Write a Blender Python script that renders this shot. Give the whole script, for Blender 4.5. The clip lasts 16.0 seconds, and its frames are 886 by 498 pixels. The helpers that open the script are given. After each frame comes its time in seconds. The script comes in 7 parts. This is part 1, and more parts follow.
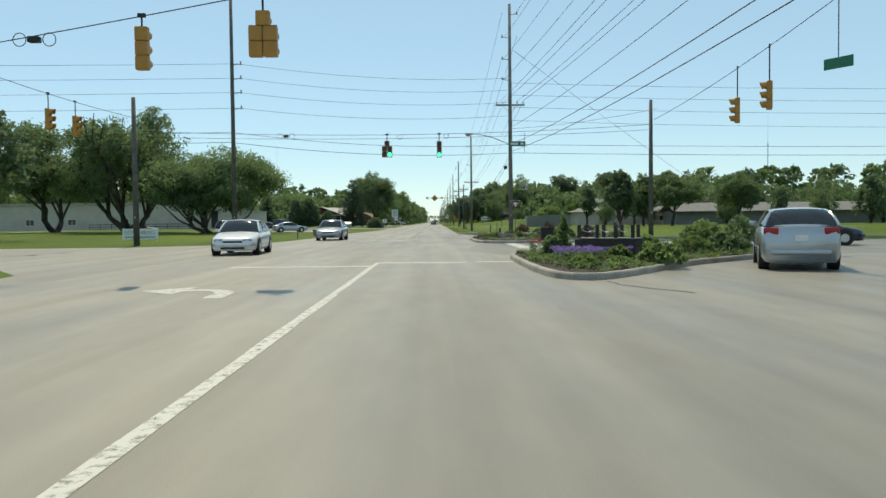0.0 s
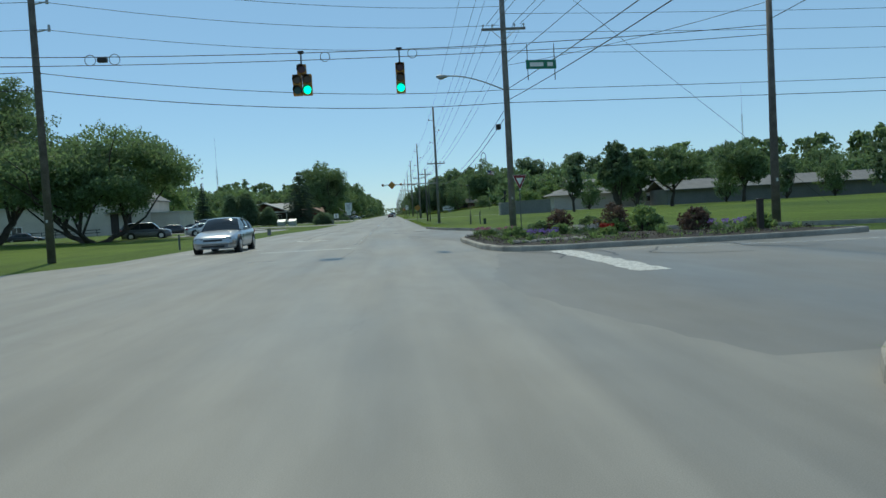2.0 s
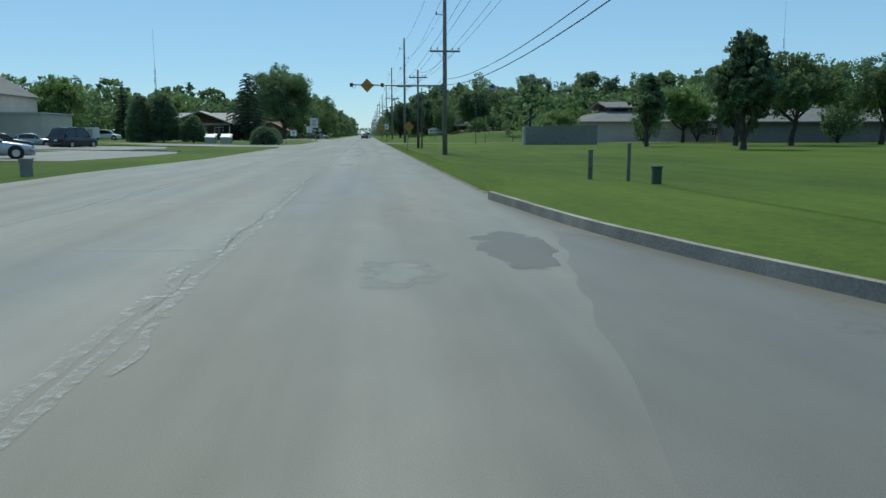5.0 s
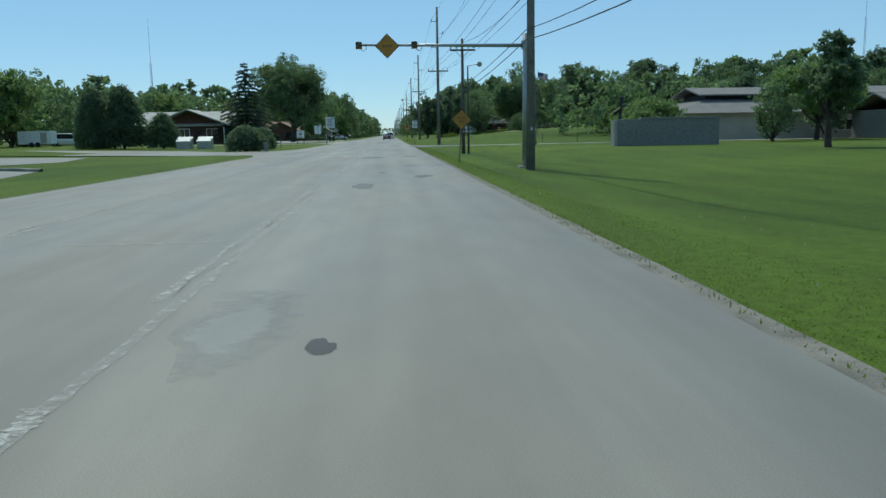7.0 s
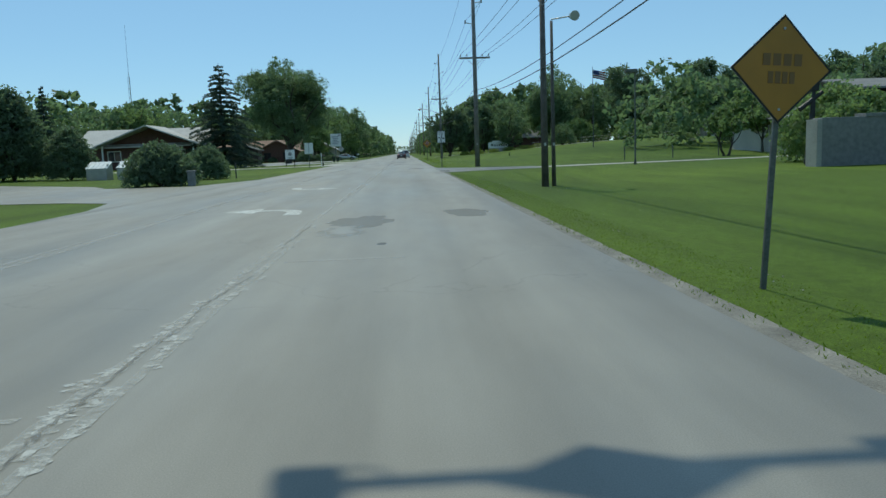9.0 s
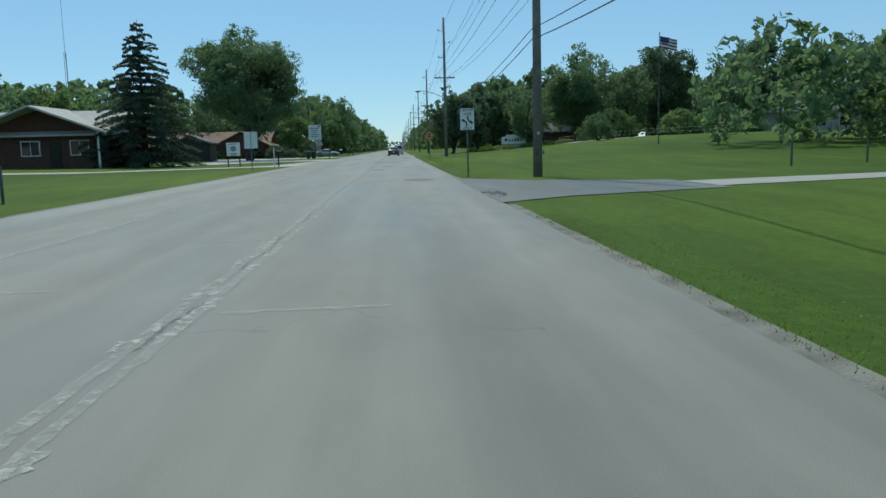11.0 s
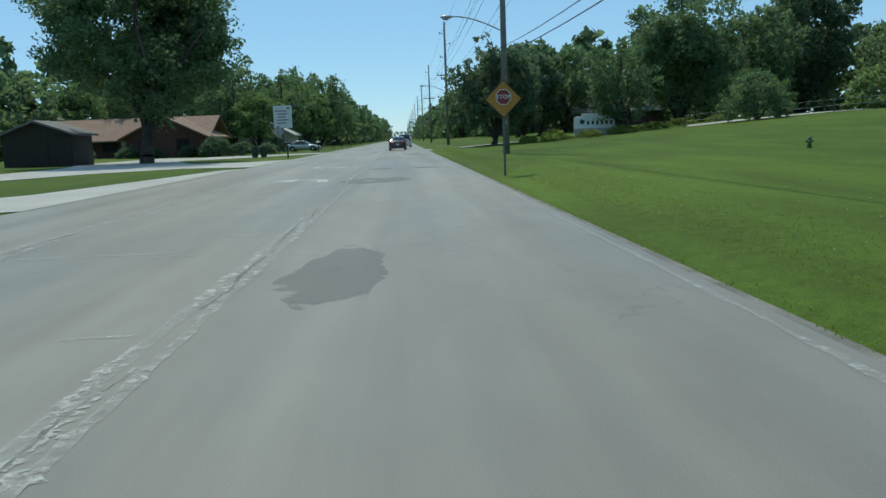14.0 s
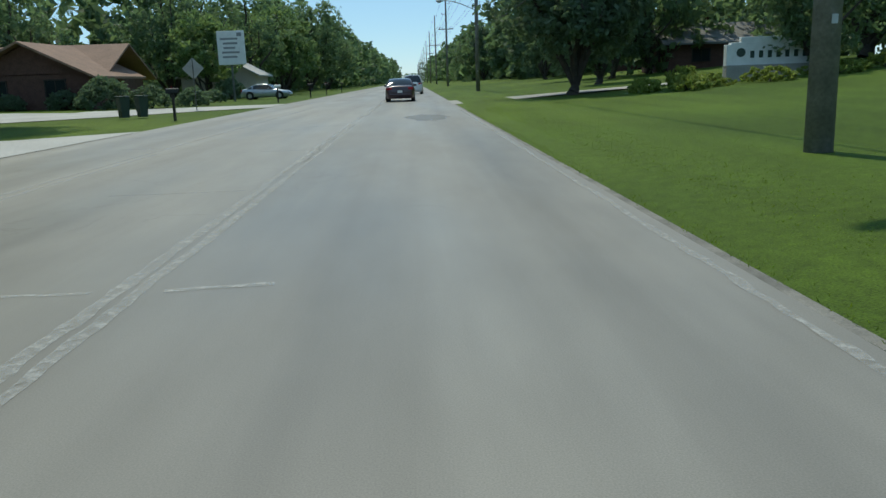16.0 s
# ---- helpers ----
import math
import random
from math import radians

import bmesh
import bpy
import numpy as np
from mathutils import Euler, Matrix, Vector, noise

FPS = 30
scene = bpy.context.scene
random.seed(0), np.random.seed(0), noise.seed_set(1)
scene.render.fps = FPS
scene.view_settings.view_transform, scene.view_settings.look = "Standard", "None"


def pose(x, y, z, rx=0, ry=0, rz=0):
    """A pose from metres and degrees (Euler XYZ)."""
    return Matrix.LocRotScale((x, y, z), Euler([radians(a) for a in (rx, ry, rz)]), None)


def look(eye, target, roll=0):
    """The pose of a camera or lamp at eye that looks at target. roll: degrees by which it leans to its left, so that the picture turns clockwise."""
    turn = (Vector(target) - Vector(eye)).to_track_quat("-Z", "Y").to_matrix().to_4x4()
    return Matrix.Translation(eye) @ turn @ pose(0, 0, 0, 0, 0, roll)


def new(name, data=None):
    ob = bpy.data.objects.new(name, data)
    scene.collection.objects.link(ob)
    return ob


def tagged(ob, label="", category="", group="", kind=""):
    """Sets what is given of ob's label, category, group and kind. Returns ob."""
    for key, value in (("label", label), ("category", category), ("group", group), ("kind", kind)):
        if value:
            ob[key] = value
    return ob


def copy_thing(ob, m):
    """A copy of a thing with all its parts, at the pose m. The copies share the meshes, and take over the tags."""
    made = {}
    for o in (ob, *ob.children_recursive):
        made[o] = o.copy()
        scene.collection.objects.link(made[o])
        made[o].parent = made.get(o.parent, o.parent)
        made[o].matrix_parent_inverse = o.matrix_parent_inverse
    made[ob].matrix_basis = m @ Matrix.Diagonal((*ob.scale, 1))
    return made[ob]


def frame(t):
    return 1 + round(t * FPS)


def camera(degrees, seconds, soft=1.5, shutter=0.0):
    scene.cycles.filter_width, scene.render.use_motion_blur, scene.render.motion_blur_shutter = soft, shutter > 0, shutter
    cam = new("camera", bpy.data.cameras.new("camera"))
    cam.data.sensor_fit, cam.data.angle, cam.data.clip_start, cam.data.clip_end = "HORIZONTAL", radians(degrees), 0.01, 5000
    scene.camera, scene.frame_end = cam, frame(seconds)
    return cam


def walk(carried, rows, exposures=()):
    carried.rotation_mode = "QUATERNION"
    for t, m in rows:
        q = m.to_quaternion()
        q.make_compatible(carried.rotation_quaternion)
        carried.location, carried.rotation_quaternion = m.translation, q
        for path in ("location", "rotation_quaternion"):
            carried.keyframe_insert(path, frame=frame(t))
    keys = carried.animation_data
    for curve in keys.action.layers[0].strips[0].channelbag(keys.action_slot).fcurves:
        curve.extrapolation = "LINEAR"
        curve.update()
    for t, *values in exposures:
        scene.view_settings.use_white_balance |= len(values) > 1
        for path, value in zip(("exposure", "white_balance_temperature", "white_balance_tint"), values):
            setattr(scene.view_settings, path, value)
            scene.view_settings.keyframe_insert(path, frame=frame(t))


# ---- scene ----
cam = camera(59.06, 16.0)
# seconds, x, y, z, yaw, pitch, roll
ROWS = [
    (0.0, 0.146, 0.000, 1.270, -0.54, -2.03, -0.63),
    (0.5, 0.048, 4.898, 1.211, -2.69, -1.83, -1.29),
    (1.0, -0.025, 10.198, 1.216, -3.46, -1.74, -1.43),
    (1.5, -0.068, 16.453, 1.207, -3.18, -1.49, -2.29),
    (2.0, -0.108, 22.801, 1.218, -3.56, -2.77, -3.22),
    (2.5, -0.132, 29.211, 1.215, -2.37, -0.85, -2.84),
    (3.0, -0.130, 36.012, 1.188, -3.75, -2.59, -1.49),
    (3.5, -0.148, 43.133, 1.177, -3.55, -3.06, -1.60),
    (4.0, -0.139, 50.300, 1.282, -5.32, -5.19, -0.04),
    (6.5, 0.079, 85.182, 1.235, -5.01, -9.27, -0.72),
    (7.0, 0.077, 92.148, 1.246, -3.72, -8.40, -0.98),
    (7.5, 0.061, 99.447, 1.225, -4.97, -8.71, 1.20),
    (8.0, 0.082, 106.728, 1.251, -3.08, -8.87, -1.04),
    (8.5, 0.066, 113.914, 1.256, -3.89, -7.28, -1.88),
    (9.0, 0.068, 120.923, 1.254, -2.54, -7.13, -2.04),
    (9.5, 0.097, 128.261, 1.258, -2.99, -6.41, -1.99),
    (12.0, -0.037, 164.492, 1.244, -3.04, -7.98, -1.27),
    (12.5, -0.090, 172.160, 1.250, -2.01, -6.62, -2.33),
    (13.0, -0.111, 180.163, 1.289, -2.67, -7.15, -2.17),
    (13.5, -0.090, 188.423, 1.267, -2.55, -6.76, -1.88),
    (14.0, -0.062, 196.447, 1.236, -2.66, -8.17, -2.24),
    (14.5, -0.012, 204.720, 1.236, -1.60, -9.92, -2.11),
    (15.0, 0.057, 212.923, 1.207, -3.72, -12.76, -0.11),
    (15.5, 0.171, 221.226, 1.221, -3.91, -15.52, -0.66),
    (16.0, 0.239, 229.246, 1.282, -1.79, -12.24, -1.94),
]
walk(cam, [(t, pose(x, y, z, 90 + pitch, 0, yaw) @ pose(0, 0, 0, 0, 0, roll)) for t, x, y, z, yaw, pitch, roll in ROWS],
     exposures=[(0.0, 0.0, 8400, 0), (0.25, -0.12, 7900, -1), (0.5, -0.5, 7350, -2), (1.0, -0.5, 6950, -3), (1.6, -0.47, 6750, -4), (3.0, -0.46, 6480, -5), (12.0, -0.44, 6400, -7), (14.0, -0.40, 6400, -6), (16.0, -0.33, 6650, -3)])

# ---------------------------------------------------------------- light
SUN_ELEV, SUN_AZ = radians(57), radians(-14)          # azimuth from +y towards +x
world = bpy.data.worlds.new("world")
scene.world = world
world.use_nodes = True
wn = world.node_tree.nodes
sky = wn.new("ShaderNodeTexSky")
sky.sky_type, sky.sun_disc = "NISHITA", False
sky.sun_elevation, sky.sun_rotation = SUN_ELEV, SUN_AZ
sky.air_density, sky.dust_density, sky.ozone_density = 0.85, 0.0, 5.5
wn["Background"].inputs["Strength"].default_value = 0.15
even = wn.new("ShaderNodeMix")                         # summer haze evens the sky out
even.data_type = "RGBA"
even.inputs["Factor"].default_value = 0.5
even.inputs["B"].default_value = (3.0, 4.9, 7.5, 1)
world.node_tree.links.new(sky.outputs["Color"], even.inputs["A"])
world.node_tree.links.new(even.outputs["Result"], wn["Background"].inputs["Color"])
sun = new("sun", bpy.data.lights.new("sun", "SUN"))
sun.data.energy, sun.data.angle, sun.data.color = 3.6, radians(1.0), (1.0, 0.92, 0.80)
sun.matrix_world = look((0, 0, 0), (-math.sin(SUN_AZ) * math.cos(SUN_ELEV), -math.cos(SUN_AZ) * math.cos(SUN_ELEV), -math.sin(SUN_ELEV)))


# ---------------------------------------------------------------- helpers
def thing(name, label, category, group="", at=(0, 0, 0), turn=0.0, size=1.0):
    ob = new(name)
    ob.empty_display_size = 0.2
    ob.matrix_basis = Matrix.Translation(at) @ Matrix.Rotation(radians(turn), 4, "Z") @ Matrix.Diagonal((size, size, size, 1))
    return tagged(ob, label, category, group)


def mesh_of(bm, mat, smooth=False):
    me = bpy.data.meshes.new("mesh")
    bm.normal_update()
    bm.to_mesh(me)
    bm.free()
    if mat:
        me.materials.append(mat)
    if smooth:
        for p in me.polygons:
            p.use_smooth = True
    return me


def part(name, bm, mat, parent, label="", smooth=False):
    ob = new(name, mesh_of(bm, mat, smooth))
    ob.parent = parent
    return tagged(ob, label)


def single(name, bm, mat, label, category, group="", kind="", at=(0, 0, 0), turn=0.0, smooth=False):
    ob = new(name, mesh_of(bm, mat, smooth))
    ob.matrix_basis = Matrix.Translation(at) @ Matrix.Rotation(radians(turn), 4, "Z")
    return tagged(ob, label, category, group, kind)


def raw(name, verts, faces, mat, parent=None, smooth=False):
    me = bpy.data.meshes.new(name)
    me.from_pydata(verts, [], faces)
    me.materials.append(mat)
    if smooth:
        for p in me.polygons:
            p.use_smooth = True
    ob = new(name, me)
    if parent:
        ob.parent = parent
    return ob


def B():
    return bmesh.new()


def box(bm, c, s, bevel=0.0, rot=None):
    m = Matrix.Translation(c) @ (rot or Matrix.Identity(4)) @ Matrix.Diagonal((*s, 1))
    vs = bmesh.ops.create_cube(bm, size=1, matrix=m)["verts"]
    if bevel:
        es = list({e for v in vs for e in v.link_edges})
        bmesh.ops.bevel(bm, geom=es, offset=bevel, segments=2, affect="EDGES", profile=0.6)
    return bm


def rod(bm, a, b, r0, r1=None, n=10, cap=True):
    a, b = Vector(a), Vector(b)
    r1 = r0 if r1 is None else r1
    d = b - a
    m = Matrix.Translation((a + b) / 2) @ d.to_track_quat("Z", "Y").to_matrix().to_4x4()
    bmesh.ops.create_cone(bm, cap_ends=cap, segments=n, radius1=r0, radius2=r1, depth=d.length, matrix=m)
    return bm


def ball(bm, c, r, s=(1, 1, 1), sub=2):
    bmesh.ops.create_icosphere(bm, subdivisions=sub, radius=r, matrix=Matrix.Translation(c) @ Matrix.Diagonal((*s, 1)))
    return bm


def prism(bm, pts, z0, z1):
    lo = [bm.verts.new((x, y, z0)) for x, y in pts]
    hi = [bm.verts.new((x, y, z1)) for x, y in pts]
    n = len(pts)
    bm.faces.new(hi)
    bm.faces.new(lo[::-1])
    for i in range(n):
        bm.faces.new((lo[i], lo[(i + 1) % n], hi[(i + 1) % n], hi[i]))
    return bm


def plate(bm, pts, y, d=0.004):
    """An upright plate in x and z, facing -y, d thick."""
    f = [bm.verts.new((x, y, z)) for x, z in pts]
    b = [bm.verts.new((x, y + d, z)) for x, z in pts]
    n = len(pts)
    bm.faces.new(f)
    bm.faces.new(b[::-1])
    for i in range(n):
        bm.faces.new((f[(i + 1) % n], f[i], b[i], b[(i + 1) % n]))
    bmesh.ops.recalc_face_normals(bm, faces=bm.faces)
    return bm


def smooth_line(pts, step=0.6):
    """A Catmull-Rom line through the points."""
    p = [Vector(q) for q in pts]
    p = [2 * p[0] - p[1]] + p + [2 * p[-1] - p[-2]]
    out = []
    for i in range(1, len(p) - 2):
        n = max(2, int((p[i + 1] - p[i]).length / step))
        for k in range(n):
            t = k / n
            a, b, c, d = p[i - 1], p[i], p[i + 1], p[i + 2]
            out.append(0.5 * (2 * b + (c - a) * t + (2 * a - 5 * b + 4 * c - d) * t * t + (3 * b - a - 3 * c + d) * t ** 3))
    out.append(p[-2])
    return out


# ---------------------------------------------------------------- materials
def material(name, color, rough=0.6, metal=0.0, noise_scale=0.0, dark=0.75, fine=0.0, bump=0.0, spec=0.5, detail=5.0, tint=None, coat=0.0):
    """A principled material with stains at two scales (noise_scale and fine, per metre) and a fine bump."""
    m = bpy.data.materials.new(name)
    m.use_nodes = True
    n, l = m.node_tree.nodes, m.node_tree.links
    p = n["Principled BSDF"]
    p.inputs["Roughness"].default_value, p.inputs["Metallic"].default_value = rough, metal
    p.inputs["Specular IOR Level"].default_value = spec
    p.inputs["Coat Weight"].default_value = coat
    p.inputs["Base Color"].default_value = (*color, 1)
    if noise_scale:
        tc = n.new("ShaderNodeTexCoord")
        a = n.new("ShaderNodeTexNoise")
        a.inputs["Scale"].default_value, a.inputs["Detail"].default_value = noise_scale, detail
        l.new(tc.outputs["Object"], a.inputs["Vector"])
        mix = n.new("ShaderNodeMix")
        mix.data_type = "RGBA"
        ramp = n.new("ShaderNodeMapRange")
        ramp.inputs["From Min"].default_value, ramp.inputs["From Max"].default_value = 0.32, 0.68
        l.new(a.outputs["Fac"], ramp.inputs["Value"])
        l.new(ramp.outputs["Result"], mix.inputs["Factor"])
        mix.inputs["A"].default_value = (*[c * dark for c in (tint or color)], 1)
        mix.inputs["B"].default_value = (*color, 1)
        out = mix.outputs["Result"]
        if fine:
            b = n.new("ShaderNodeTexNoise")
            b.inputs["Scale"].default_value, b.inputs["Detail"].default_value = fine, 4
            l.new(tc.outputs["Object"], b.inputs["Vector"])
            mul = n.new("ShaderNodeMix")
            mul.data_type, mul.blend_type = "RGBA", "MULTIPLY"
            r2 = n.new("ShaderNodeMapRange")
            r2.inputs["To Min"].default_value, r2.inputs["To Max"].default_value = 0.55, 1.35
            l.new(b.outputs["Fac"], r2.inputs["Value"])
            mul.inputs["Factor"].default_value = 1.0
            l.new(out, mul.inputs["A"])
            l.new(r2.outputs["Result"], mul.inputs["B"])
            out = mul.outputs["Result"]
            if bump:
                bp = n.new("ShaderNodeBump")
                bp.inputs["Strength"].default_value, bp.inputs["Distance"].default_value = bump, 0.02
                l.new(b.outputs["Fac"], bp.inputs["Height"])
                l.new(bp.outputs["Normal"], p.inputs["Normal"])
        l.new(out, p.inputs["Base Color"])
    return m


def leaf_material(name, color, glow, vary=0.32):
    """Leaves: diffuse with light shining through, each leaf a little different."""
    m = bpy.data.materials.new(name)
    m.use_nodes = True
    n, l = m.node_tree.nodes, m.node_tree.links
    p = n["Principled BSDF"]
    p.inputs["Roughness"].default_value = 0.6
    p.inputs["Specular IOR Level"].default_value = 0.25
    geo, oi = n.new("ShaderNodeNewGeometry"), n.new("ShaderNodeObjectInfo")
    add = n.new("ShaderNodeMath")
    add.operation = "MULTIPLY_ADD"
    l.new(oi.outputs["Random"], add.inputs[0])
    add.inputs[1].default_value = 0.35
    l.new(geo.outputs["Random Per Island"], add.inputs[2])
    r = n.new("ShaderNodeMapRange")
    r.inputs["From Max"].default_value = 1.35
    r.inputs["To Min"].default_value, r.inputs["To Max"].default_value = 1 - vary, 1 + vary
    l.new(add.outputs[0], r.inputs["Value"])
    cols = []
    for c in (color, glow):
        mu = n.new("ShaderNodeMix")
        mu.data_type, mu.blend_type = "RGBA", "MULTIPLY"
        mu.inputs["Factor"].default_value = 1
        mu.inputs["A"].default_value = (*c, 1)
        l.new(r.outputs["Result"], mu.inputs["B"])
        cols.append(mu.outputs["Result"])
    l.new(cols[0], p.inputs["Base Color"])
    tr = n.new("ShaderNodeBsdfTranslucent")
    l.new(cols[1], tr.inputs["Color"])
    mx = n.new("ShaderNodeMixShader")
    mx.inputs[0].default_value = 0.45
    l.new(p.outputs[0], mx.inputs[1])
    l.new(tr.outputs[0], mx.inputs[2])
    l.new(mx.outputs[0], n["Material Output"].inputs["Surface"])
    return m


def asphalt_material(name, light, dark, streak=True):
    """Worn asphalt: broad stains, long wheel-worn streaks along y, grains and fine cracks."""
    m = bpy.data.materials.new(name)
    m.use_nodes = True
    n, l = m.node_tree.nodes, m.node_tree.links
    p = n["Principled BSDF"]
    p.inputs["Specular IOR Level"].default_value = 0.42
    tc = n.new("ShaderNodeTexCoord")

    def noise_at(scale, stretch=(1, 1, 1), detail=6):
        mp, a = n.new("ShaderNodeMapping"), n.new("ShaderNodeTexNoise")
        mp.inputs["Scale"].default_value = stretch
        l.new(tc.outputs["Object"], mp.inputs["Vector"])
        l.new(mp.outputs["Vector"], a.inputs["Vector"])
        a.inputs["Scale"].default_value, a.inputs["Detail"].default_value = scale, detail
        return a.outputs["Fac"]

    def ranged(v, lo, hi, a=0.0, b=1.0):
        r = n.new("ShaderNodeMapRange")
        for k, x in zip(("From Min", "From Max", "To Min", "To Max"), (lo, hi, a, b)):
            r.inputs[k].default_value = x
        l.new(v, r.inputs["Value"])
        return r.outputs["Result"]

    def blend(kind, f, a, b):
        x = n.new("ShaderNodeMix")
        x.data_type, x.blend_type = "RGBA", kind
        for key, v in (("Factor", f), ("A", a), ("B", b)):
            if isinstance(v, (int, float)):
                x.inputs[key].default_value = v
            elif isinstance(v, tuple):
                x.inputs[key].default_value = (*v, 1)
            else:
                l.new(v, x.inputs[key])
        return x.outputs["Result"]

    col = blend("MIX", ranged(noise_at(0.3, (1, 0.12, 1)), 0.32, 0.68), dark, light)
    if streak:
        col = blend("MULTIPLY", 1.0, col, ranged(noise_at(1.0, (1.1, 0.025, 1)), 0.3, 0.7, 0.76, 1.16))
    col = blend("MULTIPLY", 1.0, col, ranged(noise_at(2.2, (1, 0.3, 1)), 0.3, 0.7, 0.91, 1.07))
    grain = noise_at(130, detail=3)
    col = blend("MULTIPLY", 1.0, col, ranged(grain, 0.3, 0.7, 0.84, 1.16))
    vo = n.new("ShaderNodeTexVoronoi")
    vo.feature = "DISTANCE_TO_EDGE"
    vo.inputs["Scale"].default_value = 0.33
    wob = n.new("ShaderNodeMapping")
    l.new(tc.outputs["Object"], wob.inputs["Vector"])
    addv = n.new("ShaderNodeVectorMath")
    wn2 = n.new("ShaderNodeTexNoise")
    wn2.inputs["Scale"].default_value, wn2.inputs["Detail"].default_value = 1.3, 5
    l.new(tc.outputs["Object"], wn2.inputs["Vector"])
    l.new(wob.outputs["Vector"], addv.inputs[0])
    l.new(wn2.outputs["Color"], addv.inputs[1])
    l.new(addv.outputs["Vector"], vo.inputs["Vector"])
    crack = ranged(vo.outputs["Distance"], 0.001, 0.006, 0.82, 1.0)
    gate = ranged(noise_at(0.12), 0.56, 0.64, 1.0, 0.0)
    crack2 = n.new("ShaderNodeMath")
    crack2.operation = "MAXIMUM"
    l.new(crack, crack2.inputs[0])
    l.new(gate, crack2.inputs[1])
    col = blend("MULTIPLY", 1.0, col, crack2.outputs[0])
    l.new(col, p.inputs["Base Color"])
    l.new(ranged(noise_at(0.5, (1, 0.2, 1)), 0.3, 0.7, 0.42, 0.62), p.inputs["Roughness"])
    bp = n.new("ShaderNodeBump")
    bp.inputs["Strength"].default_value, bp.inputs["Distance"].default_value = 0.08, 0.003
    l.new(grain, bp.inputs["Height"])
    l.new(bp.outputs["Normal"], p.inputs["Normal"])
    return m


def paint_material(name, color, under, lo, hi, cover=1.0):
    """Road paint worn through to what lies under it."""
    m = material(name, color, 0.7)
    n, l = m.node_tree.nodes, m.node_tree.links
    tc, a, r, x = n.new("ShaderNodeTexCoord"), n.new("ShaderNodeTexNoise"), n.new("ShaderNodeMapRange"), n.new("ShaderNodeMix")
    a.inputs["Scale"].default_value, a.inputs["Detail"].default_value, a.inputs["Roughness"].default_value = 9.0, 9, 0.75
    r.inputs["From Min"].default_value, r.inputs["From Max"].default_value = lo, hi
    x.data_type = "RGBA"
    x.inputs["A"].default_value, x.inputs["B"].default_value = (*under, 1), (*color, 1)
    l.new(tc.outputs["Object"], a.inputs["Vector"])
    l.new(a.outputs["Fac"], r.inputs["Value"])
    l.new(r.outputs["Result"], x.inputs["Factor"])
    l.new(x.outputs["Result"], n["Principled BSDF"].inputs["Base Color"])
    k = n.new("ShaderNodeMath")
    k.operation = "MULTIPLY"
    k.inputs[1].default_value = cover
    l.new(r.outputs["Result"], k.inputs[0])
    l.new(k.outputs[0], n["Principled BSDF"].inputs["Alpha"])
    return m


def thin_edges(m, cover=0.8, lo=0.05, hi=0.32):
    """Lets a flat patch thin out raggedly towards its outline."""
    n, l = m.node_tree.nodes, m.node_tree.links
    tc, a, d, s, r = n.new("ShaderNodeTexCoord"), n.new("ShaderNodeTexNoise"), n.new("ShaderNodeVectorMath"), n.new("ShaderNodeMath"), n.new("ShaderNodeMapRange")
    a.inputs["Scale"].default_value, a.inputs["Detail"].default_value, a.inputs["Roughness"].default_value = 1.6, 8, 0.7
    l.new(tc.outputs["Object"], a.inputs["Vector"])
    flat = n.new("ShaderNodeVectorMath")
    flat.operation = "MULTIPLY"
    flat.inputs[1].default_value = (1, 1, 0)
    l.new(tc.outputs["Generated"], flat.inputs[0])
    d.operation = "DISTANCE"
    d.inputs[1].default_value = (0.5, 0.5, 0)
    l.new(flat.outputs["Vector"], d.inputs[0])
    s.operation = "SUBTRACT"
    l.new(a.outputs["Fac"], s.inputs[0])
    l.new(d.outputs["Value"], s.inputs[1])
    r.inputs["From Min"].default_value, r.inputs["From Max"].default_value = lo, hi
    r.inputs["To Max"].default_value = cover
    l.new(s.outputs[0], r.inputs["Value"])
    l.new(r.outputs["Result"], n["Principled BSDF"].inputs["Alpha"])
    return m


